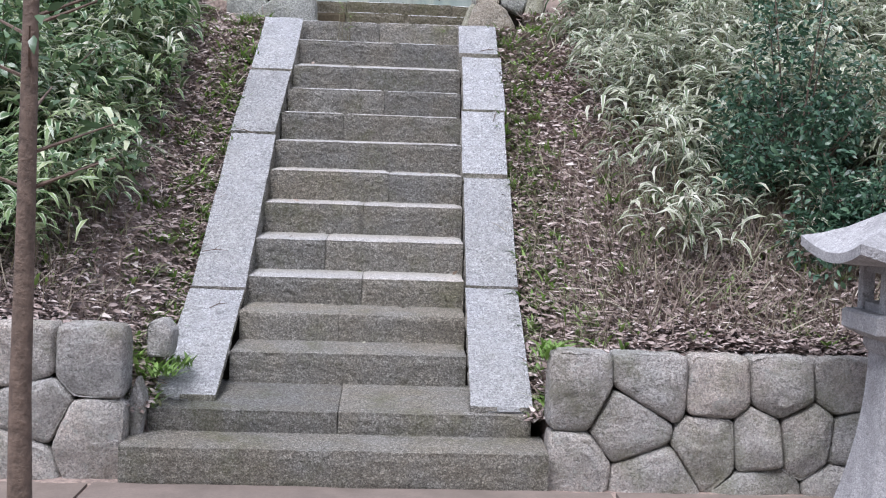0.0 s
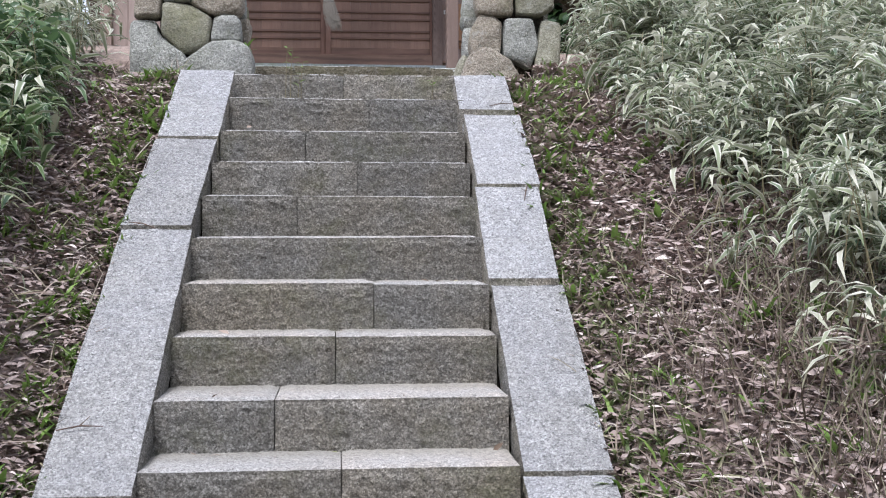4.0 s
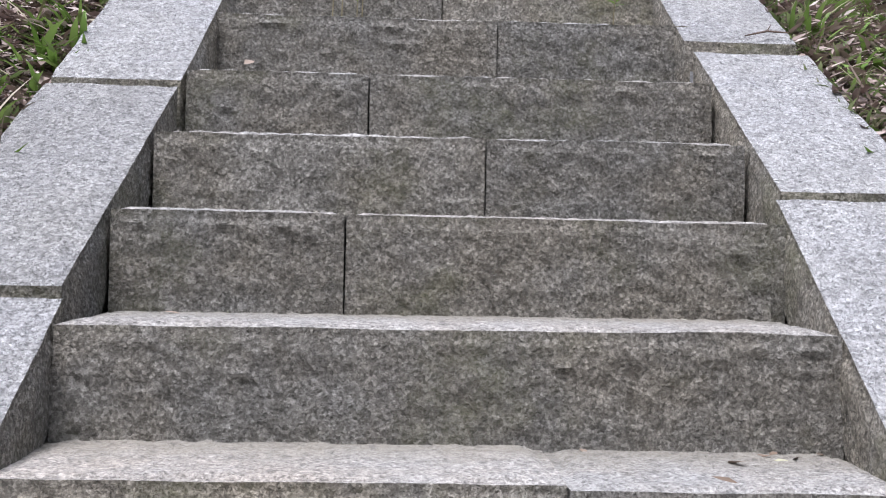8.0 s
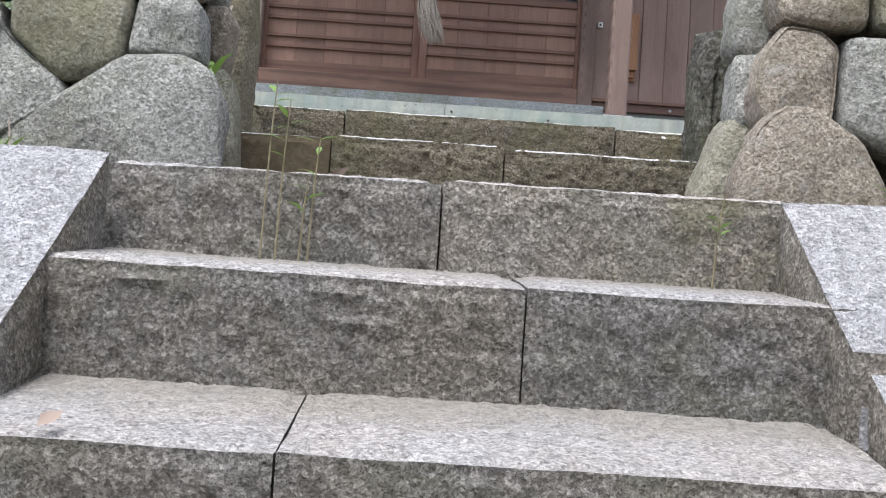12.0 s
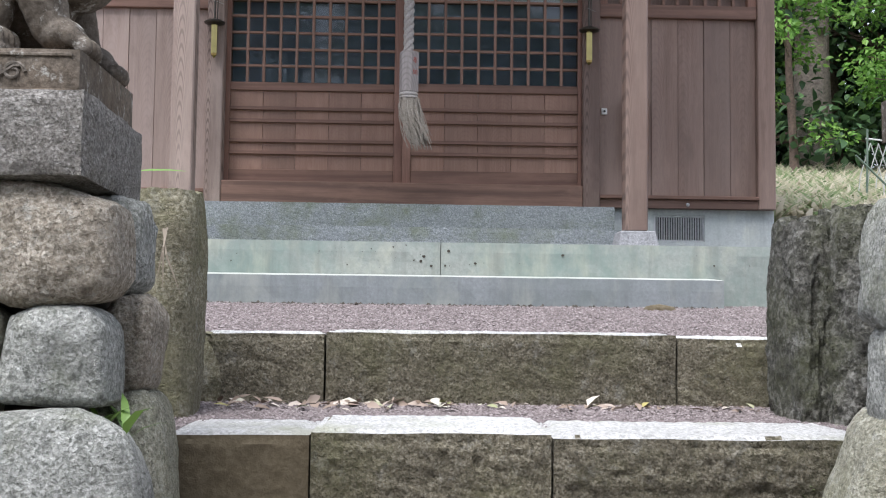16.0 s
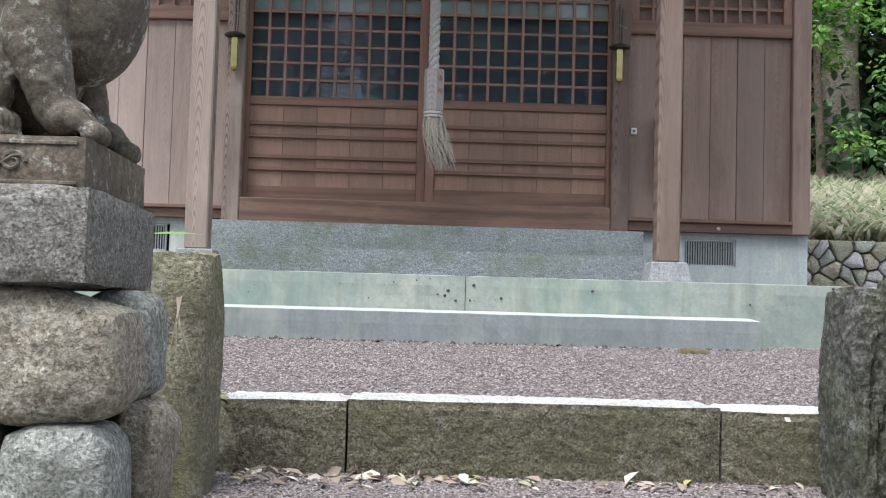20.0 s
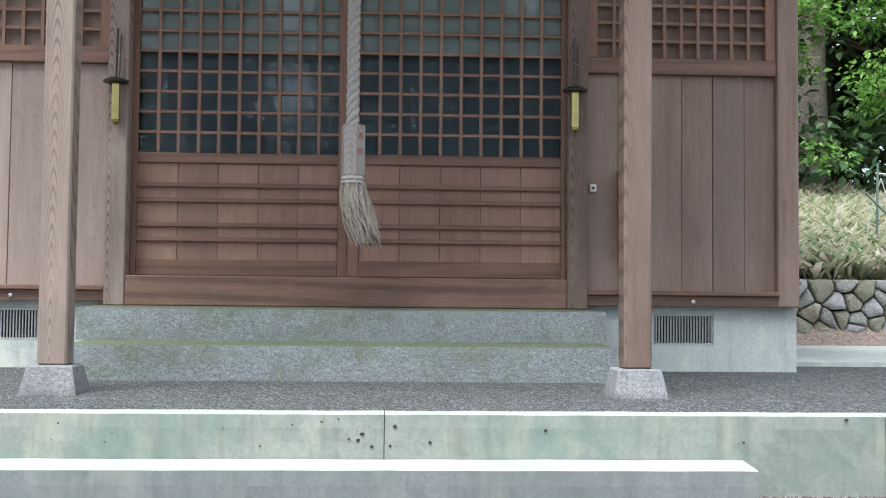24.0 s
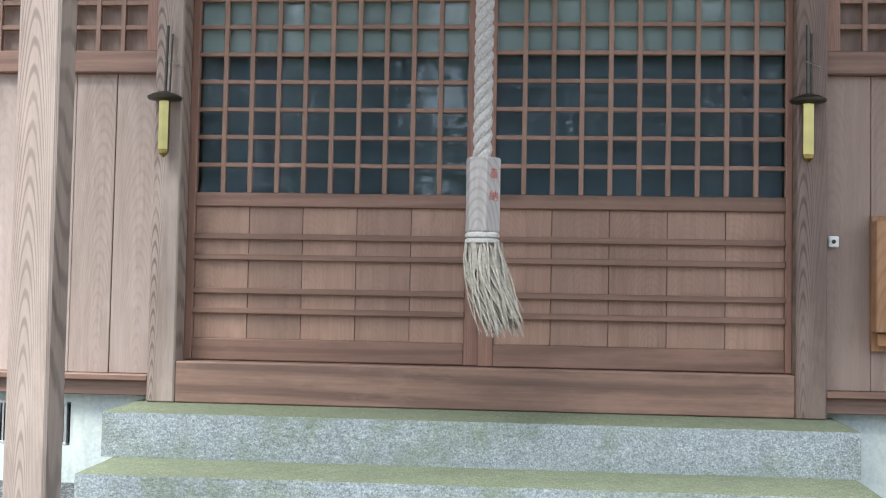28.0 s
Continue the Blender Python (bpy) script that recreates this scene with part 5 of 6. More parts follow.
# ---- fittings on the front ----
def bracket_lamp(x):
    th = thing("brass_lantern", (x, WALL_Y - 0.06, 4.8), "faceted brass hanging lantern cover under a dark cap", "lantern", "brass lanterns")
    y = WALL_Y - 0.095
    part("body", lathe([(0.0015, 4.80), (0.018, 4.815), (0.021, 4.83), (0.021, 5.012), (0.019, 5.016)], x, y, 6, 0.52), BRASS, th)
    cap = part("cap", lathe([(0.03, 5.014), (0.062, 5.018), (0.066, 5.026), (0.05, 5.036), (0.014, 5.048)], x, y, 18), DARK_METAL, th)
    v, f = tube([(x, y, 5.04), (x, y + 0.005, 5.16), (x, y + 0.012, 5.30)], [0.006, 0.006, 0.006], 8)
    pipe = part("pipe", mesh_from(v, f), DARK_METAL, th)
    v, f = tube([(x + 0.014, y + 0.01, 5.05), (x + 0.016, y + 0.02, 5.27)], [0.004, 0.004], 6)
    part("conduit", mesh_from(v, f), DARK_METAL, pipe)
    v, f = tube([(x - 0.01, y - 0.006, 5.165), (x + 0.05, WALL_Y - 0.054, 5.155)], [0.0015, 0.0015], 5)
    part("wire_tie", mesh_from(v, f), STEEL, pipe)
    part("wall_bracket", box(x - 0.012, x + 0.012, y + 0.02, WALL_Y - 0.053, 5.018, 5.034, 0.002), DARK_METAL, th)
    return th


lamp_a = bracket_lamp(-1.200)
copy_thing(lamp_a, pose(1.158, WALL_Y - 0.06, 4.8))
sw = thing("wall_switch", (1.272, WALL_Y, 4.50), "small white plastic switch on the boards", "switch")
plate = part("plate", box(1.254, 1.29, WALL_Y - 0.006, WALL_Y + 0.012, 4.505, 4.545, 0.003), WHITE_PLASTIC, sw)
part("button", lathe([(0.008, 0), (0.007, 0.006)], 0, 0, 12), DARK_METAL, plate).matrix_basis = pose(1.272, WALL_Y - 0.005, 4.525, 90)
nb = thing("notice_box", (1.45, WALL_Y, 4.19), "shallow orange-brown wooden box hung on the boards", "box")
part("back_plate", box(1.405, 1.54, WALL_Y - 0.008, WALL_Y + 0.012, 4.13, 4.62, 0.002), W_BOX, nb)
case = part("case", box(1.405, 1.54, WALL_Y - 0.07, WALL_Y - 0.008, 4.20, 4.60, 0.003), W_BOX, nb)
part("lip", box(1.42, 1.525, WALL_Y - 0.035, WALL_Y - 0.008, 4.15, 4.198, 0.003), W_BOX, case)
for bx in (1.80, -1.72):
    tagged(put("bolt", lathe([(0.012, 0), (0.012, 0.006), (0.006, 0.01)], 0, 0, 10), STEEL), "small steel bolt in the base beam", "bolt", "bolts").matrix_world = pose(bx, WALL_Y - 0.031, 3.93, 90)

# bell rope
ROPE_X, ROPE_Y = 0.018, 14.2
rope = thing("bell_rope", (ROPE_X, ROPE_Y, 4.16), "grey twisted bell rope with wooden tube and straw tassel", "rope")
for s in range(3):
    pts = []
    for k in range(150):
        z = 4.735 + k * 0.011
        a = 2 * math.pi * (k * 0.011 / 0.13 + s / 3)
        pts.append((ROPE_X + 0.016 * math.cos(a), ROPE_Y + 0.016 * math.sin(a), z))
    v, f = tube(pts, [0.0165] * len(pts), 8)
    part("strand", mesh_from(v, f), ROPE, rope, smooth=True)
tube_part = part("wooden_tube", lathe([(0.055, 4.505), (0.058, 4.51), (0.058, 4.742), (0.055, 4.747)], ROPE_X + 0.004, ROPE_Y, 6, 0.785), W_GREY, rope, "weathered grey wooden tube")
part("binding", lathe([(0.045, 4.465), (0.056, 4.472), (0.056, 4.482), (0.049, 4.486), (0.056, 4.49), (0.056, 4.5), (0.05, 4.506)], ROPE_X + 0.004, ROPE_Y, 20), ROPE, rope, smooth=True)
strands = []
for k in range(260):
    a, r = rng.uniform(0, 6.28), 0.05 * math.sqrt(rng.uniform(0.1, 1))
    x0, y0 = ROPE_X + 0.004 + r * math.cos(a), ROPE_Y + r * math.sin(a)
    ln = rng.uniform(0.2, 0.31)
    pts = []
    for j in range(6):
        t = j / 5
        sp = 1 + 0.9 * t - 0.6 * t * t
        pts.append((ROPE_X + 0.004 + (x0 - ROPE_X) * sp + 0.066 * t**1.8 + 0.012 * math.sin(k + 4 * t), ROPE_Y + (y0 - ROPE_Y) * sp + 0.006 * math.cos(k * 2 + 5 * t), 4.475 - ln * t))
    strands.append(tube(pts, [0.0035, 0.0035, 0.0032, 0.003, 0.0025, 0.0012], 4))
part("tassel", join_tubes(strands), STRAW, rope, "frayed straw tassel blown aside")["kind"] = "stuff"
# two red characters on the tube
for i, ch in enumerate("奉納"):
    cu = bpy.data.curves.new("writing", "FONT")
    cu.body, cu.size, cu.align_x, cu.align_y = ch, 0.04, "CENTER", "CENTER"
    cu.materials.append(RED_INK)
    ob = new("writing", cu)
    ob.parent = tube_part
    ob.matrix_basis = pose(ROPE_X + 0.004 + 0.0515 * math.sin(radians(45)), ROPE_Y - 0.0515 * math.cos(radians(45)), 4.69 - 0.07 * i, 90, 0, 45)


# ---- guardian statues ----
def guardian(cx, cy, z0, face):
    """A seated stone guardian beast, facing +x where face is 1."""
    bm = bmesh.new()

    def ball(x, y, z, rx, ry, rz, tilt=0.0):
        m = Matrix.Translation((cx + face * (x * 0.97 - 0.004), cy + y, z0 + z * 1.24)) @ Matrix.Rotation(face * tilt, 4, "Y") @ Matrix.Diagonal((rx, ry, rz * 1.22, 1))
        bmesh.ops.create_icosphere(bm, subdivisions=3, radius=1.0, matrix=m)

    def limb(points, radii):
        for (a, b), (ra, rb_) in zip(zip(points, points[1:]), zip(radii, radii[1:])):
            for k in range(5):
                t = k / 4
                r = ra + (rb_ - ra) * t
                ball(*(a[i] + (b[i] - a[i]) * t for i in range(3)), r, r, r)

    ball(-0.075, 0, 0.105, 0.105, 0.12, 0.11)
    limb([(-0.06, 0, 0.13), (0.02, 0, 0.17), (0.085, 0, 0.24)], [0.105, 0.11, 0.112])
    ball(0.03, 0, 0.12, 0.10, 0.085, 0.10)
    ball(0.15, 0, 0.185, 0.078, 0.098, 0.10, 0.3)
    ball(0.13, 0, 0.24, 0.10, 0.105, 0.09)
    ball(0.15, 0, 0.35, 0.11, 0.105, 0.105)
    ball(0.245, 0, 0.345, 0.06, 0.07, 0.045)
    ball(0.235, 0, 0.285, 0.045, 0.055, 0.022)
    ball(0.215, 0, 0.405, 0.055, 0.07, 0.03)
    ball(0.14, 0, 0.45, 0.05, 0.05, 0.03)
    for sy in (-1, 1):
        # haunch, hind foot with toes, and the swirl carved on the thigh
        ball(-0.062, sy * 0.092, 0.08, 0.105, 0.046, 0.082)
        ball(-0.03, sy * 0.105, 0.026, 0.062, 0.034, 0.026)
        for k in range(4):
            ball(0.022 + 0.003 * k, sy * 0.112 + (k - 1.5) * 0.019, 0.024, 0.024, 0.0085, 0.022)
            ball(0.028 + 0.003 * k, sy * 0.112 + (k - 1.5) * 0.019, 0.010, 0.022, 0.009, 0.010)
        for q in range(5):
            a = 0.4 + q * 0.5
            ball(-0.075 + 0.052 * math.cos(a), sy * 0.128, 0.088 + 0.034 * math.sin(a), 0.026, 0.009, 0.0075, 0.4 - 0.55 * q)
        ball(-0.075, sy * 0.132, 0.058, 0.024, 0.012, 0.014, 0.35)
        ball(-0.105, sy * 0.126, 0.045, 0.022, 0.012, 0.012, -0.5)
        # foreleg: broad shoulder, narrow shin, knee tuft, long toes with knuckles
        limb([(0.072, sy * 0.088, 0.215), (0.082, sy * 0.10, 0.13), (0.112, sy * 0.10, 0.055)], [0.056, 0.05, 0.036])
        ball(0.074, sy * 0.103, 0.150, 0.054, 0.042, 0.056)
        ball(0.124, sy * 0.122, 0.088, 0.014, 0.016, 0.013)
        ball(0.104, sy * 0.132, 0.078, 0.016, 0.010, 0.010)
        ball(0.135, sy * 0.10, 0.034, 0.042, 0.040, 0.026)
        for k in range(4):
            at_y = sy * 0.10 + (k - 1.5) * 0.0215
            ball(0.168 - 0.004 * abs(k - 1.5), at_y, 0.028, 0.022, 0.0088, 0.014, 0.5)
            ball(0.190 - 0.004 * abs(k - 1.5), at_y, 0.014, 0.017, 0.0092, 0.015)
        # folds of mane over the shoulder and ribs
        for k in range(4):
            ball(0.03 + 0.03 * k, sy * (0.099 + 0.004 * math.sin(k * 2.2)), 0.292 - 0.014 * k, 0.032, 0.017, 0.014, 0.6)
            ball(0.045 + 0.032 * k, sy * 0.101, 0.255 - 0.012 * k, 0.026, 0.014, 0.009, 0.3)
            ball(0.065 + 0.03 * k, sy * 0.098, 0.228 - 0.006 * k, 0.022, 0.012, 0.007, 0.15)
        for k in range(8):
            a = 0.5 + k * 0.62
            ball(0.10 + 0.10 * math.cos(a), sy * 0.092, 0.345 + 0.09 * math.sin(a), 0.03, 0.028, 0.03)
        # tail: three round locks behind, from each a curved sheaf of strands swept forward over the haunch
        for x, z, r in ((-0.138, 0.082, 0.052), (-0.150, 0.132, 0.054), (-0.140, 0.182, 0.052)):
            ball(x, sy * 0.05, z, r, r * 1.2, r * 0.62)
            ball(x - 0.004, sy * 0.094, z + 0.002, r * 0.62, 0.022, r * 0.46)
            for q in range(3):
                h = z + 0.014 * (q - 1)
                limb([(x + 0.03, sy * 0.092, h + 0.004), (x + 0.062, sy * 0.104, h - 0.012), (x + 0.105 - 0.012 * q, sy * 0.100, h + 0.006)], [0.0105, 0.010, 0.005])
        limb([(-0.105, sy * 0.055, 0.188), (-0.06, sy * 0.085, 0.182), (-0.02, sy * 0.09, 0.205)], [0.034, 0.026, 0.012])
        for q in range(3):
            limb([(-0.10, sy * 0.09, 0.178 + 0.013 * q), (-0.06, sy * 0.106, 0.168 + 0.013 * q), (-0.022, sy * 0.098, 0.190 + 0.013 * q)], [0.008, 0.008, 0.004])
    # upright flame of the tail, drawn to a point
    limb([(-0.108, 0, 0.20), (-0.102, 0, 0.235), (-0.096, 0, 0.262), (-0.088, 0, 0.288)], [0.072, 0.066, 0.042, 0.007])
    me = bpy.data.meshes.new("guardian_statue")
    bm.to_mesh(me)
    bm.free()
    ob = put("guardian_statue", me, STATUE)
    rm = ob.modifiers.new("fuse", "REMESH")
    rm.mode, rm.voxel_size, rm.use_smooth_shade = "VOXEL", 0.0034, True
    sm = ob.modifiers.new("soften", "SMOOTH")
    sm.iterations, sm.factor = 1, 0.4
    tagged(ob, "weathered carved stone guardian beast seated on a plinth", "statue", "guardian statues")


def plinth(x0, x1, y0, y1, z0, z1, face):
    th = thing("statue_plinth", ((x0 + x1) / 2, (y0 + y1) / 2, z0), "carved brown stone plinth with scroll relief", "plinth", "statue plinths")
    part("block", rough_block(x0, x1, y0, y1, z0, z1, 0.02, 0.002, 0.01, face * 2.0), STATUE, th, smooth=True)
    for a, b, c, d in ((x0 + 0.012, x1 - 0.012, z0 + 0.01, z0 + 0.016), (x0 + 0.012, x1 - 0.012, z1 - 0.016, z1 - 0.01)):
        part("border", box(a, b, y0 - 0.003, y0 + 0.01, c, d, 0.001), STATUE, th)
    curls = []
    for cx, r, s in ((0.07, 0.018, 1), (0.12, 0.014, -1), (0.165, 0.024, 1), (0.22, 0.016, -1), (0.25, 0.02, 1)):
        pts = []
        for k in range(16):
            a = k * 0.55
            rr = r * (1 - k / 20)
            pts.append((x0 + cx + rr * math.cos(a) * s, y0 - 0.001, (z0 + z1) / 2 + rr * math.sin(a) * 0.9))
        curls.append(tube(pts, [0.004 - 0.0001 * k for k in range(16)], 6))
    pts = [(x0 + 0.04 + 0.014 * k, y0 - 0.001, (z0 + z1) / 2 + 0.012 * math.sin(k * 0.9)) for k in range(17)]
    curls.append(tube(pts, [0.0035] * 17, 6))
    part("scroll_relief", join_tubes(curls), STATUE, th, smooth=True)


plinth(-0.893, -0.532, 9.52, 9.90, 3.518, 3.606, 1)
guardian(-0.715, 9.70, 3.602, 1)
plinth(1.005, 1.36, 9.52, 9.90, 3.526, 3.616, -1)
guardian(1.18, 9.70, 3.612, -1)


# ---- stone lantern at the foot of the steps ----
def stone_lantern(cx, cy):
    th = thing("stone_lantern", (cx, cy, GROUND), "pale granite garden lantern with an upswept roof", "lantern")
    s = 0.7854
    part("foot", lathe([(0.30, GROUND - 0.02), (0.30, GROUND + 0.05), (0.27, GROUND + 0.08)], cx, cy, 4, s), LANTERN, th)
    prof = [(0.25, GROUND + 0.08)]
    for k in range(9):
        t = k / 8
        prof.append((0.125 + 0.115 * (1 - t) ** 2.0, GROUND + 0.1 + 0.64 * t))
    prof += [(0.135, GROUND + 0.745), (0.15, GROUND + 0.77), (0.15, GROUND + 0.80)]
    part("shaft", lathe(prof, cx, cy, 4, s), LANTERN, th)
    part("platform", lathe([(0.16, 0.985), (0.24, 1.015), (0.245, 1.02), (0.245, 1.085), (0.23, 1.095)], cx, cy, 4, s), LANTERN, th)
    for sx in (-1, 1):
        for sy in (-1, 1):
            part("fire_box_post", box(cx + sx * 0.105 - 0.025, cx + sx * 0.105 + 0.025, cy + sy * 0.105 - 0.025, cy + sy * 0.105 + 0.025, 1.095, 1.285, 0.004), LANTERN, th)
    part("fire_box_head", box(cx - 0.117, cx + 0.117, cy - 0.117, cy + 0.117, 1.25, 1.287, 0.003), LANTERN, th)
    part("fire_box_floor", box(cx - 0.117, cx + 0.117, cy - 0.117, cy + 0.117, 1.092, 1.13, 0.003), LANTERN, th)
    bm = bmesh.new()
    rows = []
    for t, z in ((1.0, 1.285), (1.0, 1.325), (0.8, 1.36), (0.55, 1.41), (0.3, 1.47), (0.16, 1.50)):
        ring = []
        for k in range(32):
            a = k / 32 * 8
            e, f = int(a) % 8, a % 1
            q = [(1, -1), (1, 0), (1, 1), (0, 1), (-1, 1), (-1, 0), (-1, -1), (0, -1)]
            x = q[e][0] + (q[(e + 1) % 8][0] - q[e][0]) * f
            y = q[e][1] + (q[(e + 1) % 8][1] - q[e][1]) * f
            corner = (abs(x) * abs(y)) ** 2
            lift = 0.055 * corner * t * t
            ring.append(bm.verts.new((cx + x * 0.30 * t * (1 + 0.04 * corner), cy + y * 0.30 * t * (1 + 0.04 * corner), z + lift)))
        rows.append(ring)
    for a, b in zip(rows, rows[1:]):
        for k in range(32):
            bm.faces.new((a[k], a[(k + 1) % 32], b[(k + 1) % 32], b[k]))
    bm.faces.new(rows[0][::-1])
    bm.faces.new(rows[-1])
    part("roof", bm, LANTERN, th)
    part("finial", lathe([(0.06, 1.495), (0.075, 1.515), (0.055, 1.54), (0.05, 1.58), (0.075, 1.61), (0.085, 1.65), (0.07, 1.70), (0.03, 1.75), (0.005, 1.78)], cx, cy, 20), LANTERN, th, smooth=True)


stone_lantern(2.335, 4.45)
bpy.data.objects["stone_lantern"].location.z -= 0.06


# ---- plants ----
def unit(v):
    return v / np.linalg.norm(v, axis=1, keepdims=True)


def sasa(name, spots, leaves_each, height, leaf, label, mat, wide=(0.14, 0.2)):
    """Bamboo grass: arching stems with a fan of striped leaves at the top."""
    places, ways, ups, lens, wids, stems = [], [], [], [], [], []
    for x, y in spots:
        z = bank(x, y)
        h = rng.uniform(*height) * (0.85 + 0.9 * noise.noise((x * 2.3, y * 2.3, 11)))
        lean = rng.normal(0, 0.16, 2)
        top = np.array([x + lean[0] * h, y + lean[1] * h - 0.06, z + h])
        stems.append(tube([(x, y, z - 0.02), ((x + top[0]) / 2, (y + top[1]) / 2 + 0.01, z + h * 0.55), tuple(top)], [0.003, 0.0026, 0.0016], 3))
        n = int(rng.integers(*leaves_each))
        t = rng.uniform(0.45, 1.0, n) ** 0.6
        base = np.array([x, y, z]) + (top - np.array([x, y, z])) * t[:, None] + rng.normal(0, 0.05, (n, 3))
        a = rng.uniform(0, 6.283, n)
        places.append(base)
        ways.append(np.stack([np.cos(a), np.sin(a) - 0.25, rng.uniform(-0.35, 0.7, n)], 1))
        ups.append(np.tile([0.0, 0.0, 1.0], (n, 1)) + rng.normal(0, 0.25, (n, 3)))
        lens.append(rng.uniform(*leaf, n))
    places, ways, ups, lens = np.concatenate(places), np.concatenate(ways), np.concatenate(ups), np.concatenate(lens)
    ob = put(name, leaf_mesh(places, ways, ups, lens, lens * rng.uniform(*wide, len(lens)), 0.5), mat)
    tagged(ob, label, "bamboo grass", kind="stuff")
    tagged(put("bamboo_grass_stems", join_tubes(stems), SASA_STEM), "thin straw-coloured stems of bamboo grass", "plant stems", kind="stuff")


def spots_in(n, x0, x1, y0, y1, keep):
    out = []
    while len(out) < n:
        x, y = rng.uniform(x0, x1), rng.uniform(y0, y1)
        if rng.uniform() < keep(x, y):
            out.append((x, y))
    return out


def east_cover(x, y):
    d = x - (stair_r(y) + 0.29)
    edge = 0.52 + 0.26 * (1 - ease(6.3, 8.3, y)) + 0.25 * noise.noise((x * 1.3, y * 1.3, 7))
    if y > 9.3 and x < 1.75:
        return 0.0
    if math.hypot(x - 2.42, (y - 6.0) * 0.8) < 0.5:
        return 0.03
    return ease(edge - 0.15, edge + 0.4, d) * (0.14 + 0.86 * ease(5.6, 6.4, y))


def west_cover(x, y):
    d = stair_l(y) - 0.29 - x
    edge = 0.38 + 0.2 * noise.noise((x * 1.3, y * 1.3, 3)) + 0.12 * ease(7.2, 8.6, y)
    return ease(edge, edge + 0.4, d) * (0.4 + 0.6 * ease(5.2, 5.8, y))


COVER = "dense pale-edged bamboo grass covering the bank"
sasa("bamboo_grass", spots_in(2300, 1.2, 5.2, 5.25, 11.0, east_cover), (13, 21), (0.2, 0.6), (0.10, 0.19), COVER, SASA)
sasa("bamboo_grass", spots_in(900, -4.4, -0.9, 6.2, 11.0, west_cover), (13, 21), (0.2, 0.55), (0.10, 0.19), COVER, SASA)
sasa("bamboo_grass", spots_in(1300, -3.6, -0.9, 5.1, 8.6, west_cover), (13, 21), (0.2, 0.52), (0.09, 0.18), "deep green drooping bamboo grass on the bank", SASA_GREEN, (0.19, 0.28))


def fallen_stems(n, x0, x1, y0, y1, steep=0.45, size=(0.06, 0.2), mat=None):
    """Dry stems and blades lying or leaning in the litter."""
    p = np.array(spots_in(n, x0, x1, y0, y1, off_stairs))
    z = np.array([bank(x, y) for x, y in p]) + rng.uniform(0.0, 0.03, n)
    a = rng.uniform(0, 6.283, n)
    way = np.stack([np.cos(a), np.sin(a) * 0.7, rng.exponential(steep, n)], 1)
    up = np.tile([0.0, -0.3, 1.0], (n, 1)) + rng.normal(0, 0.5, (n, 3))
    ln = rng.uniform(*size, n)
    ob = put("dry_stems", leaf_mesh(np.column_stack([p, z]), way, up, ln, rng.uniform(0.0025, 0.0075, n), 0.12, 0.3), mat or DRY_STEM)
    tagged(ob, "dry stems and grass blades strewn over the bank", "dry stems", kind="stuff")


def litter(name, n, x0, x1, y0, y1, z_of, size, lift=0.012, keep=None, mat=None):
    p = np.array(spots_in(n, x0, x1, y0, y1, keep or (lambda x, y: 1.0)))
    z = np.array([z_of(x, y) for x, y in p]) + rng.uniform(0.001, lift, n)
    a = rng.uniform(0, 6.283, n)
    way = np.stack([np.cos(a), np.sin(a), rng.normal(0.12, 0.24, n)], 1)
    up = np.tile([0.0, -0.25, 1.0], (n, 1)) + rng.normal(0, 0.34, (n, 3))
    ln = rng.uniform(*size, n)
    ob = put(name, leaf_mesh(np.column_stack([p, z]), way, up, ln, ln * rng.uniform(0.18, 0.46, n), rng.uniform(-0.1, 0.25), 0.25), mat or LITTER)
    tagged(ob, "curled brown dead leaves lying on the ground", "leaf litter", kind="stuff")


def off_stairs(x, y):
    d = x - (stair_r(y) + 0.27) if x > 0.1 else stair_l(y) - 0.27 - x
    return 1.0 if d > 0 else 0.0


litter("leaf_litter", 60000, 0.9, 3.2, 4.95, 9.6, bank, (0.028, 0.075), 0.045, off_stairs)
litter("leaf_litter", 44000, -2.5, -0.6, 4.95, 9.6, bank, (0.028, 0.075), 0.045, off_stairs)
litter("leaf_litter", 3600, 1.0, 3.6, 4.93, 5.12, bank, (0.02, 0.06), 0.05)
litter("leaf_litter", 2600, -2.9, -0.83, 4.93, 5.12, bank, (0.02, 0.06), 0.05)
fallen_stems(5000, 0.95, 3.2, 5.0, 9.5)
fallen_stems(2200, 1.25, 3.3, 5.0, 6.4, 1.6, (0.08, 0.24), DARK_STEM)
fallen_stems(1500, -2.6, -0.95, 5.0, 6.2, 1.6, (0.08, 0.24), DARK_STEM)
fallen_stems(4000, -2.6, -0.65, 5.0, 9.5)
litter("leaf_litter", 230, -0.5, 1.0, 9.45, 9.99, lambda x, y: 2.69, (0.03, 0.07), 0.012, lambda x, y: ease(9.6, 10.0, y) ** 2 * (1.0 if x < 0.0 else 0.15), LITTER_MIX)
litter("leaf_litter", 150, -0.5, 1.05, 10.5, 10.75, lambda x, y: 2.922, (0.03, 0.07), 0.01, lambda x, y: ease(10.55, 10.73, y) * (1.0 if x < 0.2 else 0.5), LITTER_MIX)
steps_at = lambda x, y: max([GROUND] + [z for z, yy in zip(STEP_Z, STEP_Y) if y > yy - 0.001]) + 0.002
litter("leaf_litter", 30, -0.5, 1.0, 8.95, 9.9, lambda x, y: 2.68, (0.03, 0.06), 0.008, None, LITTER_MIX)
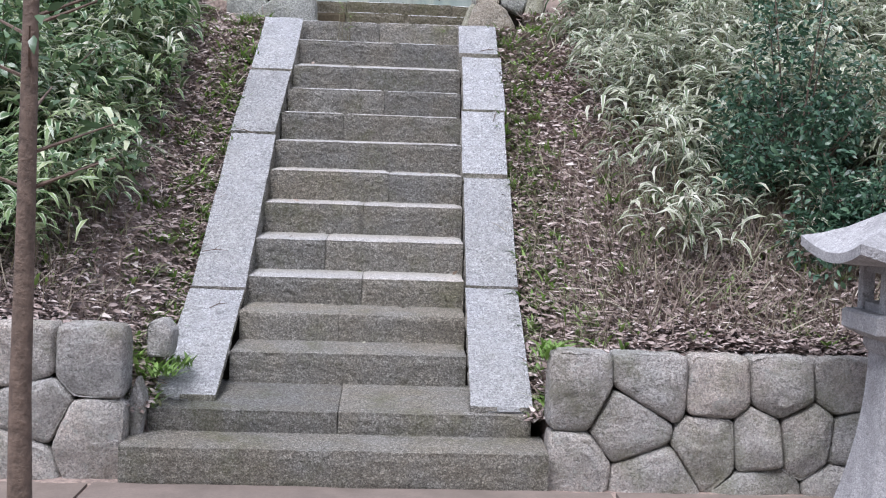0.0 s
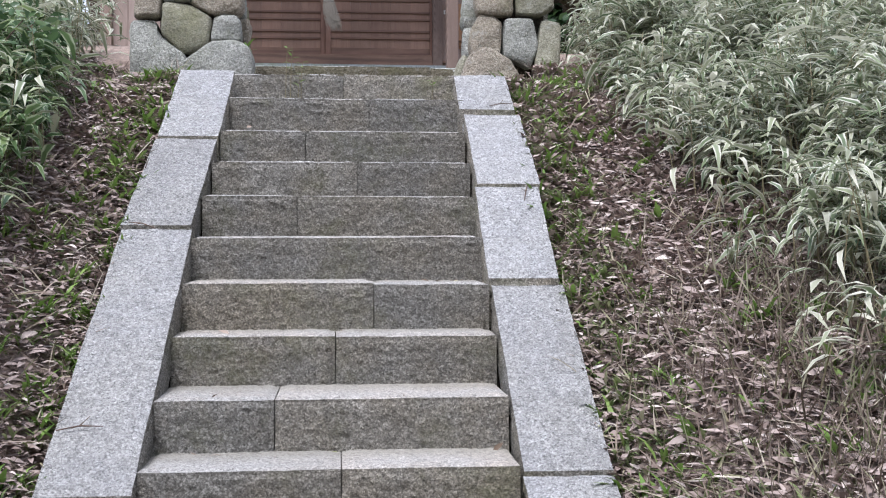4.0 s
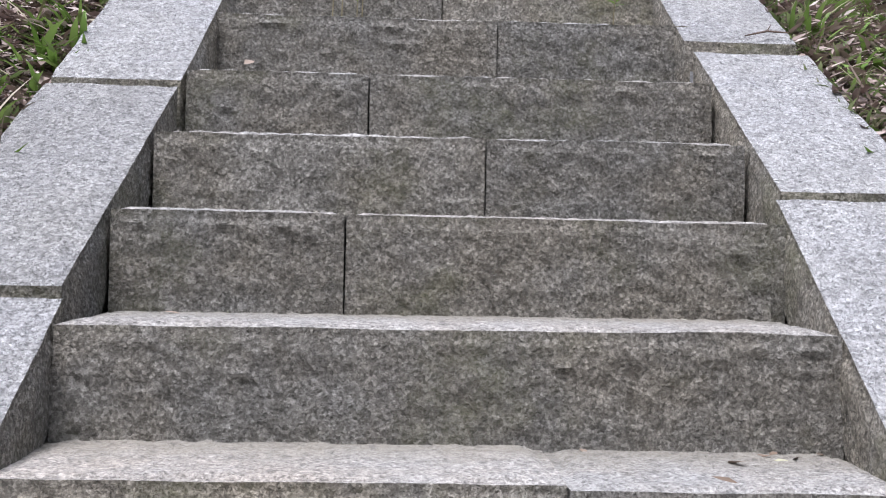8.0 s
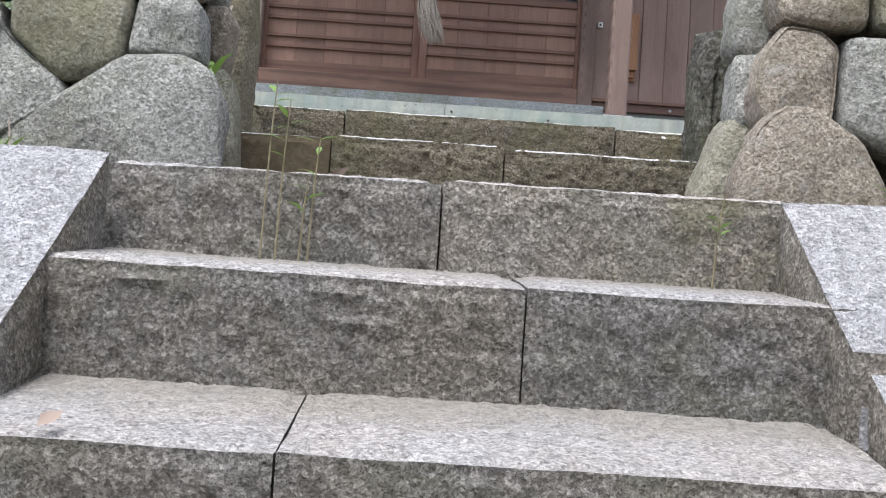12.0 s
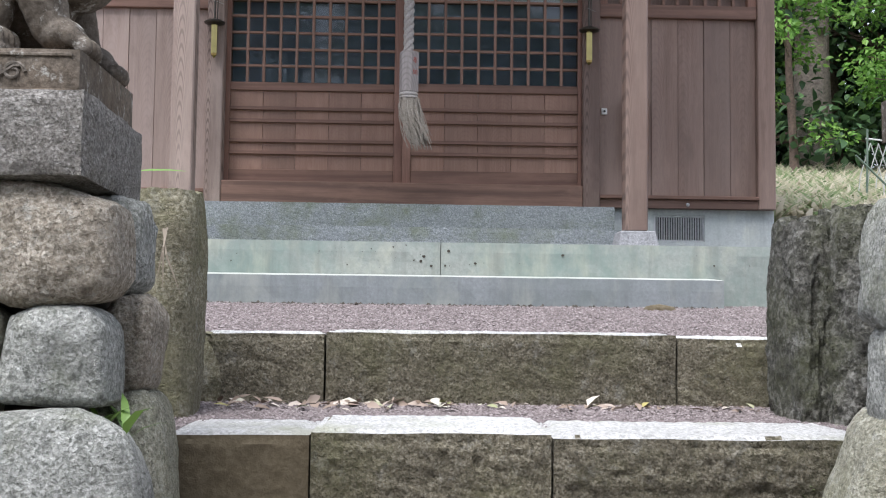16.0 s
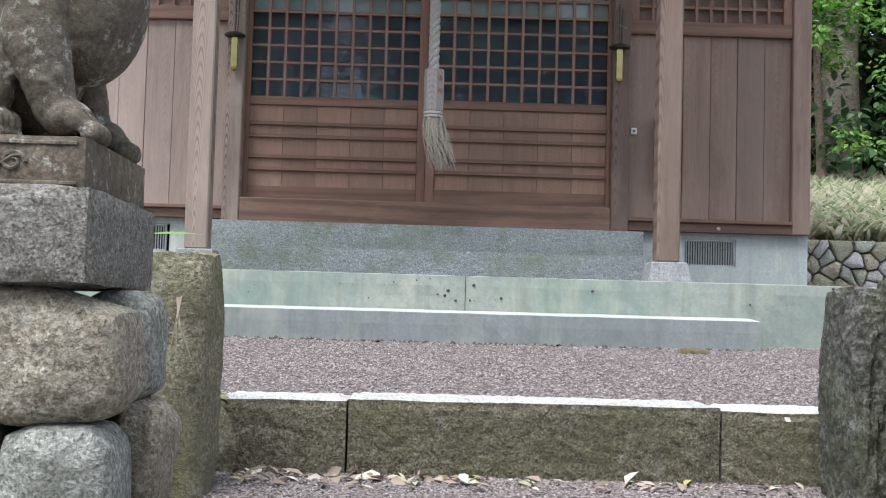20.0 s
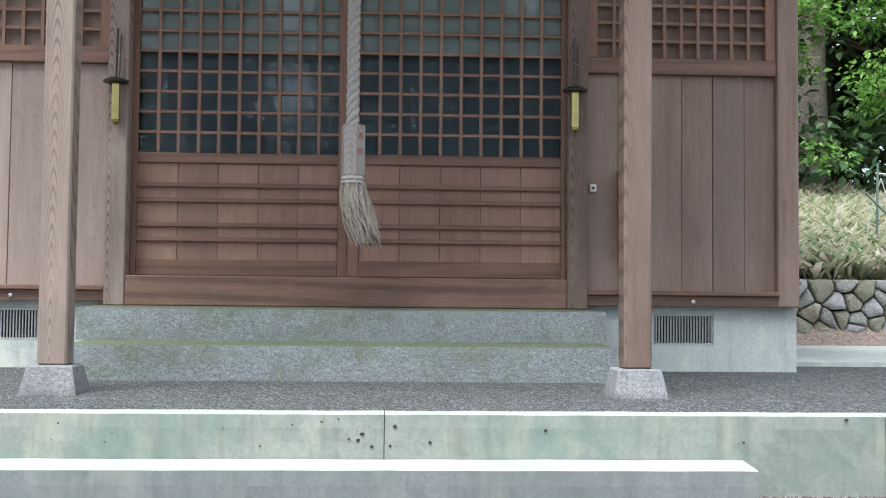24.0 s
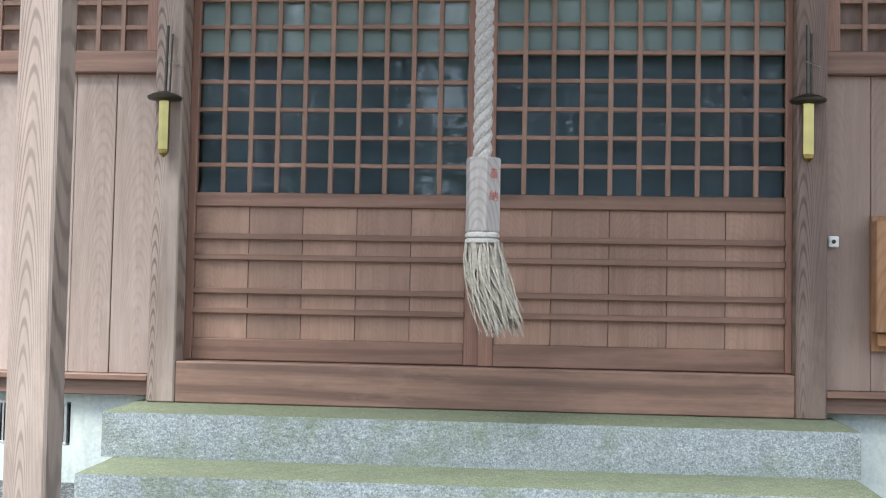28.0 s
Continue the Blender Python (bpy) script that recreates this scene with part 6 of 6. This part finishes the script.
litter("leaf_litter", 90, -0.5, 0.72, 5.0, 8.9, steps_at, (0.02, 0.05), 0.006, lambda x, y: max(0.0, 1 - 14 * min([yy - y for yy in STEP_Y if yy > y] or [1])) * (1.0 if stair_l(y) < x < stair_r(y) else 0.0), LITTER_MIX)


def tufts(name, n, x0, x1, y0, y1, z_of, size, keep, blades=(6, 12), mat=None, label="small tufts of fresh green grass"):
    pl, wy, up, ln = [], [], [], []
    for x, y in spots_in(n, x0, x1, y0, y1, keep):
        k = int(rng.integers(*blades))
        z = z_of(x, y)
        a = rng.uniform(0, 6.283, k)
        pl.append(np.column_stack([x + rng.normal(0, 0.02, k), y + rng.normal(0, 0.02, k), np.full(k, z)]))
        wy.append(np.stack([np.cos(a) * 0.7, np.sin(a) * 0.7, rng.uniform(0.4, 1.4, k)], 1))
        up.append(np.stack([-np.cos(a), -np.sin(a), np.full(k, 0.6)], 1))
        ln.append(rng.uniform(*size, k))
    ln = np.concatenate(ln)
    ob = put(name, leaf_mesh(np.concatenate(pl), np.concatenate(wy), np.concatenate(up), ln, ln * rng.uniform(0.08, 0.2, len(ln)), 0.35), mat or GREEN_BLADE)
    tagged(ob, label, "grass", kind="stuff")


tufts("grass_tufts", 330, 0.95, 2.9, 5.0, 9.5, bank, (0.06, 0.14), lambda x, y: off_stairs(x, y) * (0.28 + 0.72 * (1 - ease(0.05, 0.45, x - stair_r(y) - 0.29))))
tufts("grass_tufts", 300, -2.2, -0.7, 5.0, 9.5, bank, (0.06, 0.13), lambda x, y: off_stairs(x, y) * (0.15 + 0.85 * (1 - ease(0.05, 0.4, stair_l(y) - 0.29 - x))))
tufts("grass_tufts", 14, -0.82, -0.62, 4.95, 5.3, lambda x, y: 0.6, (0.06, 0.12), lambda x, y: 1.0)
tufts("grass_tufts", 12, 0.98, 1.08, 4.95, 5.2, lambda x, y: 0.72, (0.06, 0.14), lambda x, y: 1.0)
tufts("grass_tufts", 10, 0.9, 1.02, 9.9, 10.2, lambda x, y: 2.75, (0.06, 0.16), lambda x, y: 1.0)
tufts("grass_tufts", 5, -0.5, -0.42, 9.42, 9.6, lambda x, y: 2.95, (0.06, 0.12), lambda x, y: 1.0, (2, 4))
tufts("grass_tufts", 60, 1.02, 1.75, 8.75, 9.36, bank, (0.05, 0.16), lambda x, y: off_stairs(x, y), (3, 8))
tufts("grass_tufts", 26, -1.2, -0.66, 8.75, 9.36, bank, (0.05, 0.13), lambda x, y: off_stairs(x, y), (3, 7))
tufts("dry_grass", 11000, 2.5, 8.5, 18.35, 24.5, bank, (0.16, 0.42), lambda x, y: 1.0, (4, 8), STRAW_GRASS, "pale dry grass on the slope behind the low wall")

# thin sprouting stems in front of the top step
for x, h in ((-0.155, 0.19), (-0.13, 0.17), (-0.075, 0.13), (0.62, 0.1), (-0.09, 0.09)):
    sp = thing("seedling", (x, 8.62, 2.475), "thin green seedling rooted in a step joint", "seedling", "seedlings")
    v, f = tube([(x, 8.63, 2.45), (x + 0.006, 8.62, 2.5 + h), (x + 0.012, 8.61, 2.5 + h * 1.6)], [0.0018, 0.0015, 0.001], 5)
    part("stem", mesh_from(v, f), SASA_STEM, sp)
    k = 4
    a = rng.uniform(0, 6.28, k)
    zz = 2.5 + h * rng.uniform(0.9, 1.6, k)
    for q in range(k):
        part("leaf", leaf_mesh(np.array([[x + 0.008, 8.615, zz[q]]]), np.array([[math.cos(a[q]), math.sin(a[q]) * 0.5, 0.35]]), np.array([[0, 0, 1.0]]), rng.uniform(0.03, 0.05, 1), rng.uniform(0.009, 0.014, 1)), GREEN_BLADE, sp)


def leafy_cloud(clumps, per, spread, leaf, ratio=(0.3, 0.45), flat=0.5):
    """Leaves gathered round clump centres, most of them facing up and outward."""
    c = np.repeat(np.array(clumps), per, 0)
    n = len(c)
    d = unit(rng.normal(0, 1, (n, 3)))
    r = spread * rng.uniform(0.15, 1, (n, 1)) ** 0.6
    p = c + d * r * np.array([1, 1, 0.65])
    way = unit(d * np.array([1, 1, 0.3]) + rng.normal(0, 0.5, (n, 3)) + np.array([0, 0, -0.15]))
    up = np.array([0, 0, 1.0]) * flat + rng.normal(0, 0.4, (n, 3))
    ln = rng.uniform(*leaf, n)
    return leaf_mesh(p, way, up, ln, ln * rng.uniform(*ratio, n), 0.2)


def bush(x, y, r, h, label, mat, leaf=(0.025, 0.055), per=60):
    th = thing("bush", (x, y, bank(x, y)), label, "bush")
    z = bank(x, y)
    limbs, clumps = [], []
    for k in range(36):
        a, q = rng.uniform(0, 6.28), r * math.sqrt(rng.uniform(0.05, 1))
        top = (x + q * math.cos(a), y + q * math.sin(a) * 0.8, z + h * rng.uniform(0.18, 1.0) * (1 - 0.35 * (q / r) ** 2))
        limbs.append(tube([(x + 0.1 * q * math.cos(a), y, z - 0.02), (x + 0.5 * q * math.cos(a), y + 0.4 * q * math.sin(a), z + 0.5 * (top[2] - z)), top], [0.009, 0.006, 0.003], 5))
        clumps += [top, (top[0] * 0.6 + x * 0.4, top[1] * 0.6 + y * 0.4, top[2] * 0.75 + z * 0.25), (top[0] + rng.normal(0, 0.08), top[1] + rng.normal(0, 0.08), top[2] - 0.12)]
    for limb in limbs:
        part("branch", mesh_from(*limb), BARK, th)
    part("foliage", leafy_cloud(clumps, per, 0.14, leaf, (0.35, 0.5)), mat, th)["kind"] = "stuff"


bush(2.45, 6.15, 0.52, 1.2, "dark green small-leaved bush among the bamboo grass", BUSH_LEAF)
bush(-1.95, 6.5, 0.6, 1.05, "green broad-leaved shrub among the bamboo grass", DARK_LEAF, (0.045, 0.09), 34)
bush(-1.75, 7.9, 0.55, 0.85, "green broad-leaved shrub among the bamboo grass", DARK_LEAF, (0.045, 0.09), 32)

# slim tree in front of the retaining wall
slim = thing("slim_tree", (-1.02, 4.05, GROUND), "slim brown-stemmed young tree with glossy dark leaves", "tree")
v, f = tube([(-1.0, 4.02, GROUND - 0.02), (-1.005, 4.03, 0.7), (-0.99, 4.03, 1.4), (-0.985, 4.05, 2.2), (-1.0, 4.06, 3.0)], [0.045, 0.038, 0.032, 0.026, 0.018], 12)
part("trunk", mesh_from(v, f), BARK, slim, smooth=True)
cl, br = [], []
for k in range(15):
    a, z = rng.uniform(0, 6.28), rng.uniform(1.35, 2.7)
    e = (-0.99 + 0.3 * math.cos(a), 4.05 + 0.3 * math.sin(a), z + 0.12)
    br.append(tube([(-0.99, 4.05, z), e], [0.008, 0.003], 5))
    cl.append(e)
for limb in br:
    part("branch", mesh_from(*limb), BARK, slim)
part("foliage", leafy_cloud(cl, 16, 0.13, (0.04, 0.075)), DARK_LEAF, slim)["kind"] = "stuff"


# ---- wood behind and around ----
def tree(x, y, h, r, crown, leaf_mat, bark, label, clumps=60, per=70, leaf=(0.10, 0.2), low=0.35, lean=0.0):
    z = bank(x, min(y, 40))
    th = thing("tree", (x, y, z), label, "tree")
    pts = [(x + lean * t + 0.12 * noise.noise((x, t * 2, 1)), y + 0.12 * noise.noise((y, t * 2, 5)), z - 0.1 + h * t) for t in (0, 0.02, 0.15, 0.35, 0.6, 0.85, 1.0)]
    v, f = tube(pts, [r * 1.5, r * 1.25, r, r * 0.85, r * 0.6, r * 0.3, r * 0.08], 14)
    part("trunk", mesh_from(v, f), bark, th, smooth=True)
    limbs, cl = [], []
    for k in range(clumps):
        t = rng.uniform(low, 1.0)
        a = rng.uniform(0, 6.283)
        q = crown * rng.uniform(0.3, 1.0) * (1.15 - 0.75 * abs(t - low) / (1 - low))
        b = (x + lean * t, y, z + h * t - q * 0.25)
        e = (x + lean * t + q * math.cos(a), y + q * math.sin(a), z + h * t + rng.uniform(-0.3, 0.3) * q * 0.5)
        limbs.append(tube([b, ((b[0] + e[0]) / 2, (b[1] + e[1]) / 2, (b[2] + e[2]) / 2 + 0.1 * q), e], [r * 0.2 * (1.2 - t), r * 0.12 * (1.2 - t), 0.01], 5))
        cl.append(e)
        cl.append(((b[0] + 2 * e[0]) / 3, (b[1] + 2 * e[1]) / 3, (b[2] + 2 * e[2]) / 3 + 0.15))
    part("branchwork", join_tubes(limbs), bark, th)["kind"] = "stuff"
    part("crown", leafy_cloud(cl, per, crown * 0.32, leaf, (0.4, 0.6)), leaf_mat, th)["kind"] = "stuff"
    return th


GREEN_TREE = "tall tree with dark evergreen crown in the wood"
tree(6.15, 24.5, 13, 0.26, 2.3, FOREST_LEAF, BARK_PALE, "tall pale-barked cedar behind the shrine", 60, 60, (0.1, 0.2), 0.42)
tree(6.7, 25.6, 12, 0.3, 2.2, FOREST_LEAF, BARK, GREEN_TREE, 60, 60, (0.1, 0.2), 0.35)
tree(5.35, 23.2, 5.0, 0.06, 0.9, SPRING_LEAF, BARK, "young maple with fresh bright green leaves", 22, 60, (0.06, 0.12), 0.12)
maple = tree(6.9, 22.8, 5.5, 0.05, 1.2, SPRING_LEAF, BARK, "young maple with fresh bright green leaves", 50, 70, (0.06, 0.12), 0.2)
for x, y, s in ((7.7, 24.0, 60), (5.9, 26.0, 130), (8.6, 22.6, 210)):
    copy_thing(maple, pose(x, y, bank(x, y), 0, 0, s))
far_a = tree(9.0, 27.0, 11, 0.28, 2.6, FOREST_LEAF, BARK, GREEN_TREE, 90, 70, (0.12, 0.24), 0.06)
for x, y, s in ((7.2, 29.5, 20), (4.6, 29.0, 130), (11.5, 28.0, 250), (13.0, 24.0, 80), (10.5, 23.0, 170), (5.5, 33.0, 10), (9.0, 34.0, 60), (2.0, 31.0, 200), (-1.5, 30.0, 300), (-5.0, 27.5, 35)):
    copy_thing(far_a, pose(x, y, bank(x, y), 0, 0, s))
near_a = tree(-7.2, 19.0, 4.6, 0.08, 1.5, PALE_LEAF, BARK, "light green young tree beyond the terrace", 60, 110, (0.05, 0.10), 0.1)
for x, y, s in ((-5.4, 22.0, 50), (-9.4, 21.5, 140), (-11.0, 24.0, 230)):
    copy_thing(near_a, pose(x, y, bank(x, y), 0, 0, s))
for x, y, s in ((7.9, 25.0, 15), (5.0, 25.6, 75), (4.0, 27.0, 140), (9.8, 25.0, 200), (6.6, 28.0, 290)):
    copy_thing(far_a, pose(x, y, bank(x, y) - 1.2, 0, 0, s))
# unseen wood at the walker's back, added to darken door reflections and low sky
back_a = tree(-1.0, -19.0, 15, 0.3, 3.4, FOREST_LEAF, BARK, GREEN_TREE, 110, 60, (0.18, 0.34), 0.06)
for x, y, s in ((-5.0, -17.0, 0), (3.0, -18.0, 140), (7.2, -17.0, 220), (11.5, -16, 30), (-9.5, -16, 100), (-14, -14, 190), (15.5, -13, 260), (1.0, -23.0, 50), (-7.5, -23, 10), (5.3, -23, 80)):
    copy_thing(back_a, pose(x, y, GROUND, 0, 0, s))

# low stone wall and net beyond the hall
pick = random.Random(5)
back_seeds = [(2.6 + 0.165 * (k % 28) + 0.08 * (k // 28 % 2) + pick.uniform(-0.085, 0.085), 3.57 + 0.12 * (k // 28) + pick.uniform(-0.06, 0.06)) for k in range(140)]
masonry("wall_garden", "low dry wall of mixed round stones below the grass slope", (5, 18.2, 3.5), [(back_seeds, 2.5, 7.2, 3.5, 4.14, 18.0, 0.2, "y")], (2.5, 7.2, 18.1, 18.3, 3.4, 4.06), RUBBLE + [LANTERN], gap=0.007)
net = thing("garden_net", (5.3, 19.5, 4.3), "sagging grey net hung between thin green posts", "net")
cords = []
for k in range(16):
    x = 4.95 + 0.09 * k
    cords.append(tube([(x, 19.5, 5.15 - 0.02 * math.sin(k)), (x + 0.12, 19.52, 4.8), (x + 0.2 + 0.02 * math.sin(k * 3), 19.5, 4.35)], [0.006] * 3, 4))
    cords.append(tube([(x, 19.5, 5.15), (x - 0.1, 19.53, 4.8), (x - 0.16, 19.5, 4.4)], [0.006] * 3, 4))
cords.append(tube([(4.9, 19.5, 5.2), (5.6, 19.5, 5.12), (6.4, 19.5, 5.2)], [0.01] * 3, 5))
part("mesh_cords", join_tubes(cords), NET, net)
for x in (4.9, 6.4):
    v, f = tube([(x, 19.5, bank(x, 19.5) - 0.1), (x + 0.02, 19.5, 5.3)], [0.014, 0.012], 8)
    part("post", mesh_from(v, f), GREEN_POST, net)
v, f = tube([(4.75, 19.4, 5.0), (5.35, 19.45, 4.45)], [0.012, 0.012], 8)
part("prop", mesh_from(v, f), GREEN_POST, net)

# small dead leaf on the gravel by the platform, built with the boulder shape
tagged(put("fallen_stone", boulder([(1.03, 3.205), (1.19, 3.205), (1.175, 3.235), (1.11, 3.25), (1.055, 3.24)], 12.42, 0.08, 0.02, 3.1), BROWN_BLOCK, smooth=True), "dead brown leaf lying on the gravel, built as a flat stone", "rock")

# straw and a fresh blade caught on the upright stone
caught = thing("straw_blades", (-0.55, 10.4, 3.36), "dry straw blades hanging on the upright stone", "straw")
for x, z, dx, ln in ((-0.565, 3.37, 0.03, 0.16), (-0.555, 3.372, -0.012, 0.12), (-0.56, 3.37, 0.0, 0.15)):
    v, f = tube([(x, 10.37, z), (x + dx * 0.4, 10.355, z - ln * 0.4), (x + dx * 1.6, 10.36, z - ln)], [0.0022, 0.003, 0.0008], 4)
    part("blade", mesh_from(v, f), DRY_STEM, caught)
fresh = thing("grass_blade", (-0.60, 10.4, 3.49), "fresh yellow-green grass blade lying on the upright stone", "grass blade")
part("blade", leaf_mesh(np.array([[-0.66, 10.42, 3.515]]), np.array([[1.0, 0.0, 0.06]]), np.array([[0, -0.6, 1.0]]), np.array([0.14]), np.array([0.011]), 0.05), SPRING_LEAF, fresh)


def twig(x, y, z, turn, ln):
    th = thing("twig", (x, y, z), "thin dark fallen twig on the granite slab", "twig", "twigs")
    c, q = math.cos(turn), math.sin(turn)
    v, f = tube([(x - c * ln / 2, y - q * ln / 2, z + 0.004 - 0.667 * q * ln / 2), (x, y, z + 0.012), (x + c * ln / 2, y + q * ln / 2, z + 0.004 + 0.667 * q * ln / 2)], [0.002, 0.003, 0.0015], 5)
    part("stem", mesh_from(v, f), BARK, th)
    v, f = tube([(x, y, z + 0.012), (x + c * ln * 0.2 - q * ln * 0.2, y + q * ln * 0.2 + c * ln * 0.2, z + 0.02 + 0.667 * c * ln * 0.2)], [0.002, 0.001], 5)
    part("side_stem", mesh_from(v, f), BARK, th)


for x, y, t_, ln in ((stair_l(5.75) - 0.1, 5.75, 0.4, 0.09), (stair_l(6.2) - 0.2, 6.22, 0.1, 0.14), (stair_l(7.28) - 0.2, 7.26, 2.8, 0.12), (stair_r(7.5) + 0.22, 7.5, 1.3, 0.12), (stair_r(8.25) + 0.2, 8.27, 0.2, 0.12)):
    twig(x, y, cheek_z(y) + 0.02, t_, ln)

# soil and clods along the foot of the concrete step
n_c = 260
cl_x = rng.uniform(-1.7, 1.42, n_c)
clods = pebbles(np.column_stack([cl_x, 12.59 - rng.exponential(0.012, n_c), np.full(n_c, 3.233)]), rng.uniform(0.005, 0.015, n_c))
tagged(put("soil_clods", clods, DARK_JOINT), "dark soil crumbs along the foot of the step", "soil", kind="stuff")

# shrubs beyond the west end of the terrace
for x, y, r, h in ((-4.3, 16.2, 0.75, 1.8), (-5.6, 17.6, 0.95, 2.1), (-3.95, 15.4, 0.5, 1.0)):
    bush(x, y, r, h, "pale green shrub beyond the terrace", PALE_LEAF, (0.04, 0.09), 70)

# weeds creeping over the edges of the banks, standing dry stalks and stray bamboo grass
WEEDS = "low dull green weeds growing through the dead leaves"
tufts("bank_weeds", 520, 0.95, 2.2, 5.0, 9.4, bank, (0.04, 0.10), lambda x, y: off_stairs(x, y) * (0.1 + 0.9 * (1 - ease(0.03, 0.4, x - stair_r(y) - 0.29))), (5, 11), WEED, WEEDS)
tufts("bank_weeds", 300, -2.0, -0.7, 5.0, 9.4, bank, (0.04, 0.09), lambda x, y: off_stairs(x, y) * (0.1 + 0.9 * (1 - ease(0.03, 0.35, stair_l(y) - 0.29 - x))), (5, 10), WEED, WEEDS)
fallen_stems(2600, 1.0, 3.0, 5.0, 7.2, 1.5, (0.06, 0.16), DRY_STEM)
fallen_stems(2600, 1.1, 3.2, 5.0, 6.6, 1.7, (0.08, 0.22), DARK_STEM)
sasa("bamboo_grass", spots_in(85, 1.45, 2.4, 5.55, 7.3, lambda x, y: ease(0.35, 0.8, x - stair_r(y) - 0.29)), (6, 12), (0.12, 0.34), (0.10, 0.18), "stray bamboo grass at the lower edge of the thicket", SASA)
bush(2.62, 5.62, 0.34, 0.62, "low dark green bush at the foot of the bank", BUSH_LEAF, (0.025, 0.055), 40)
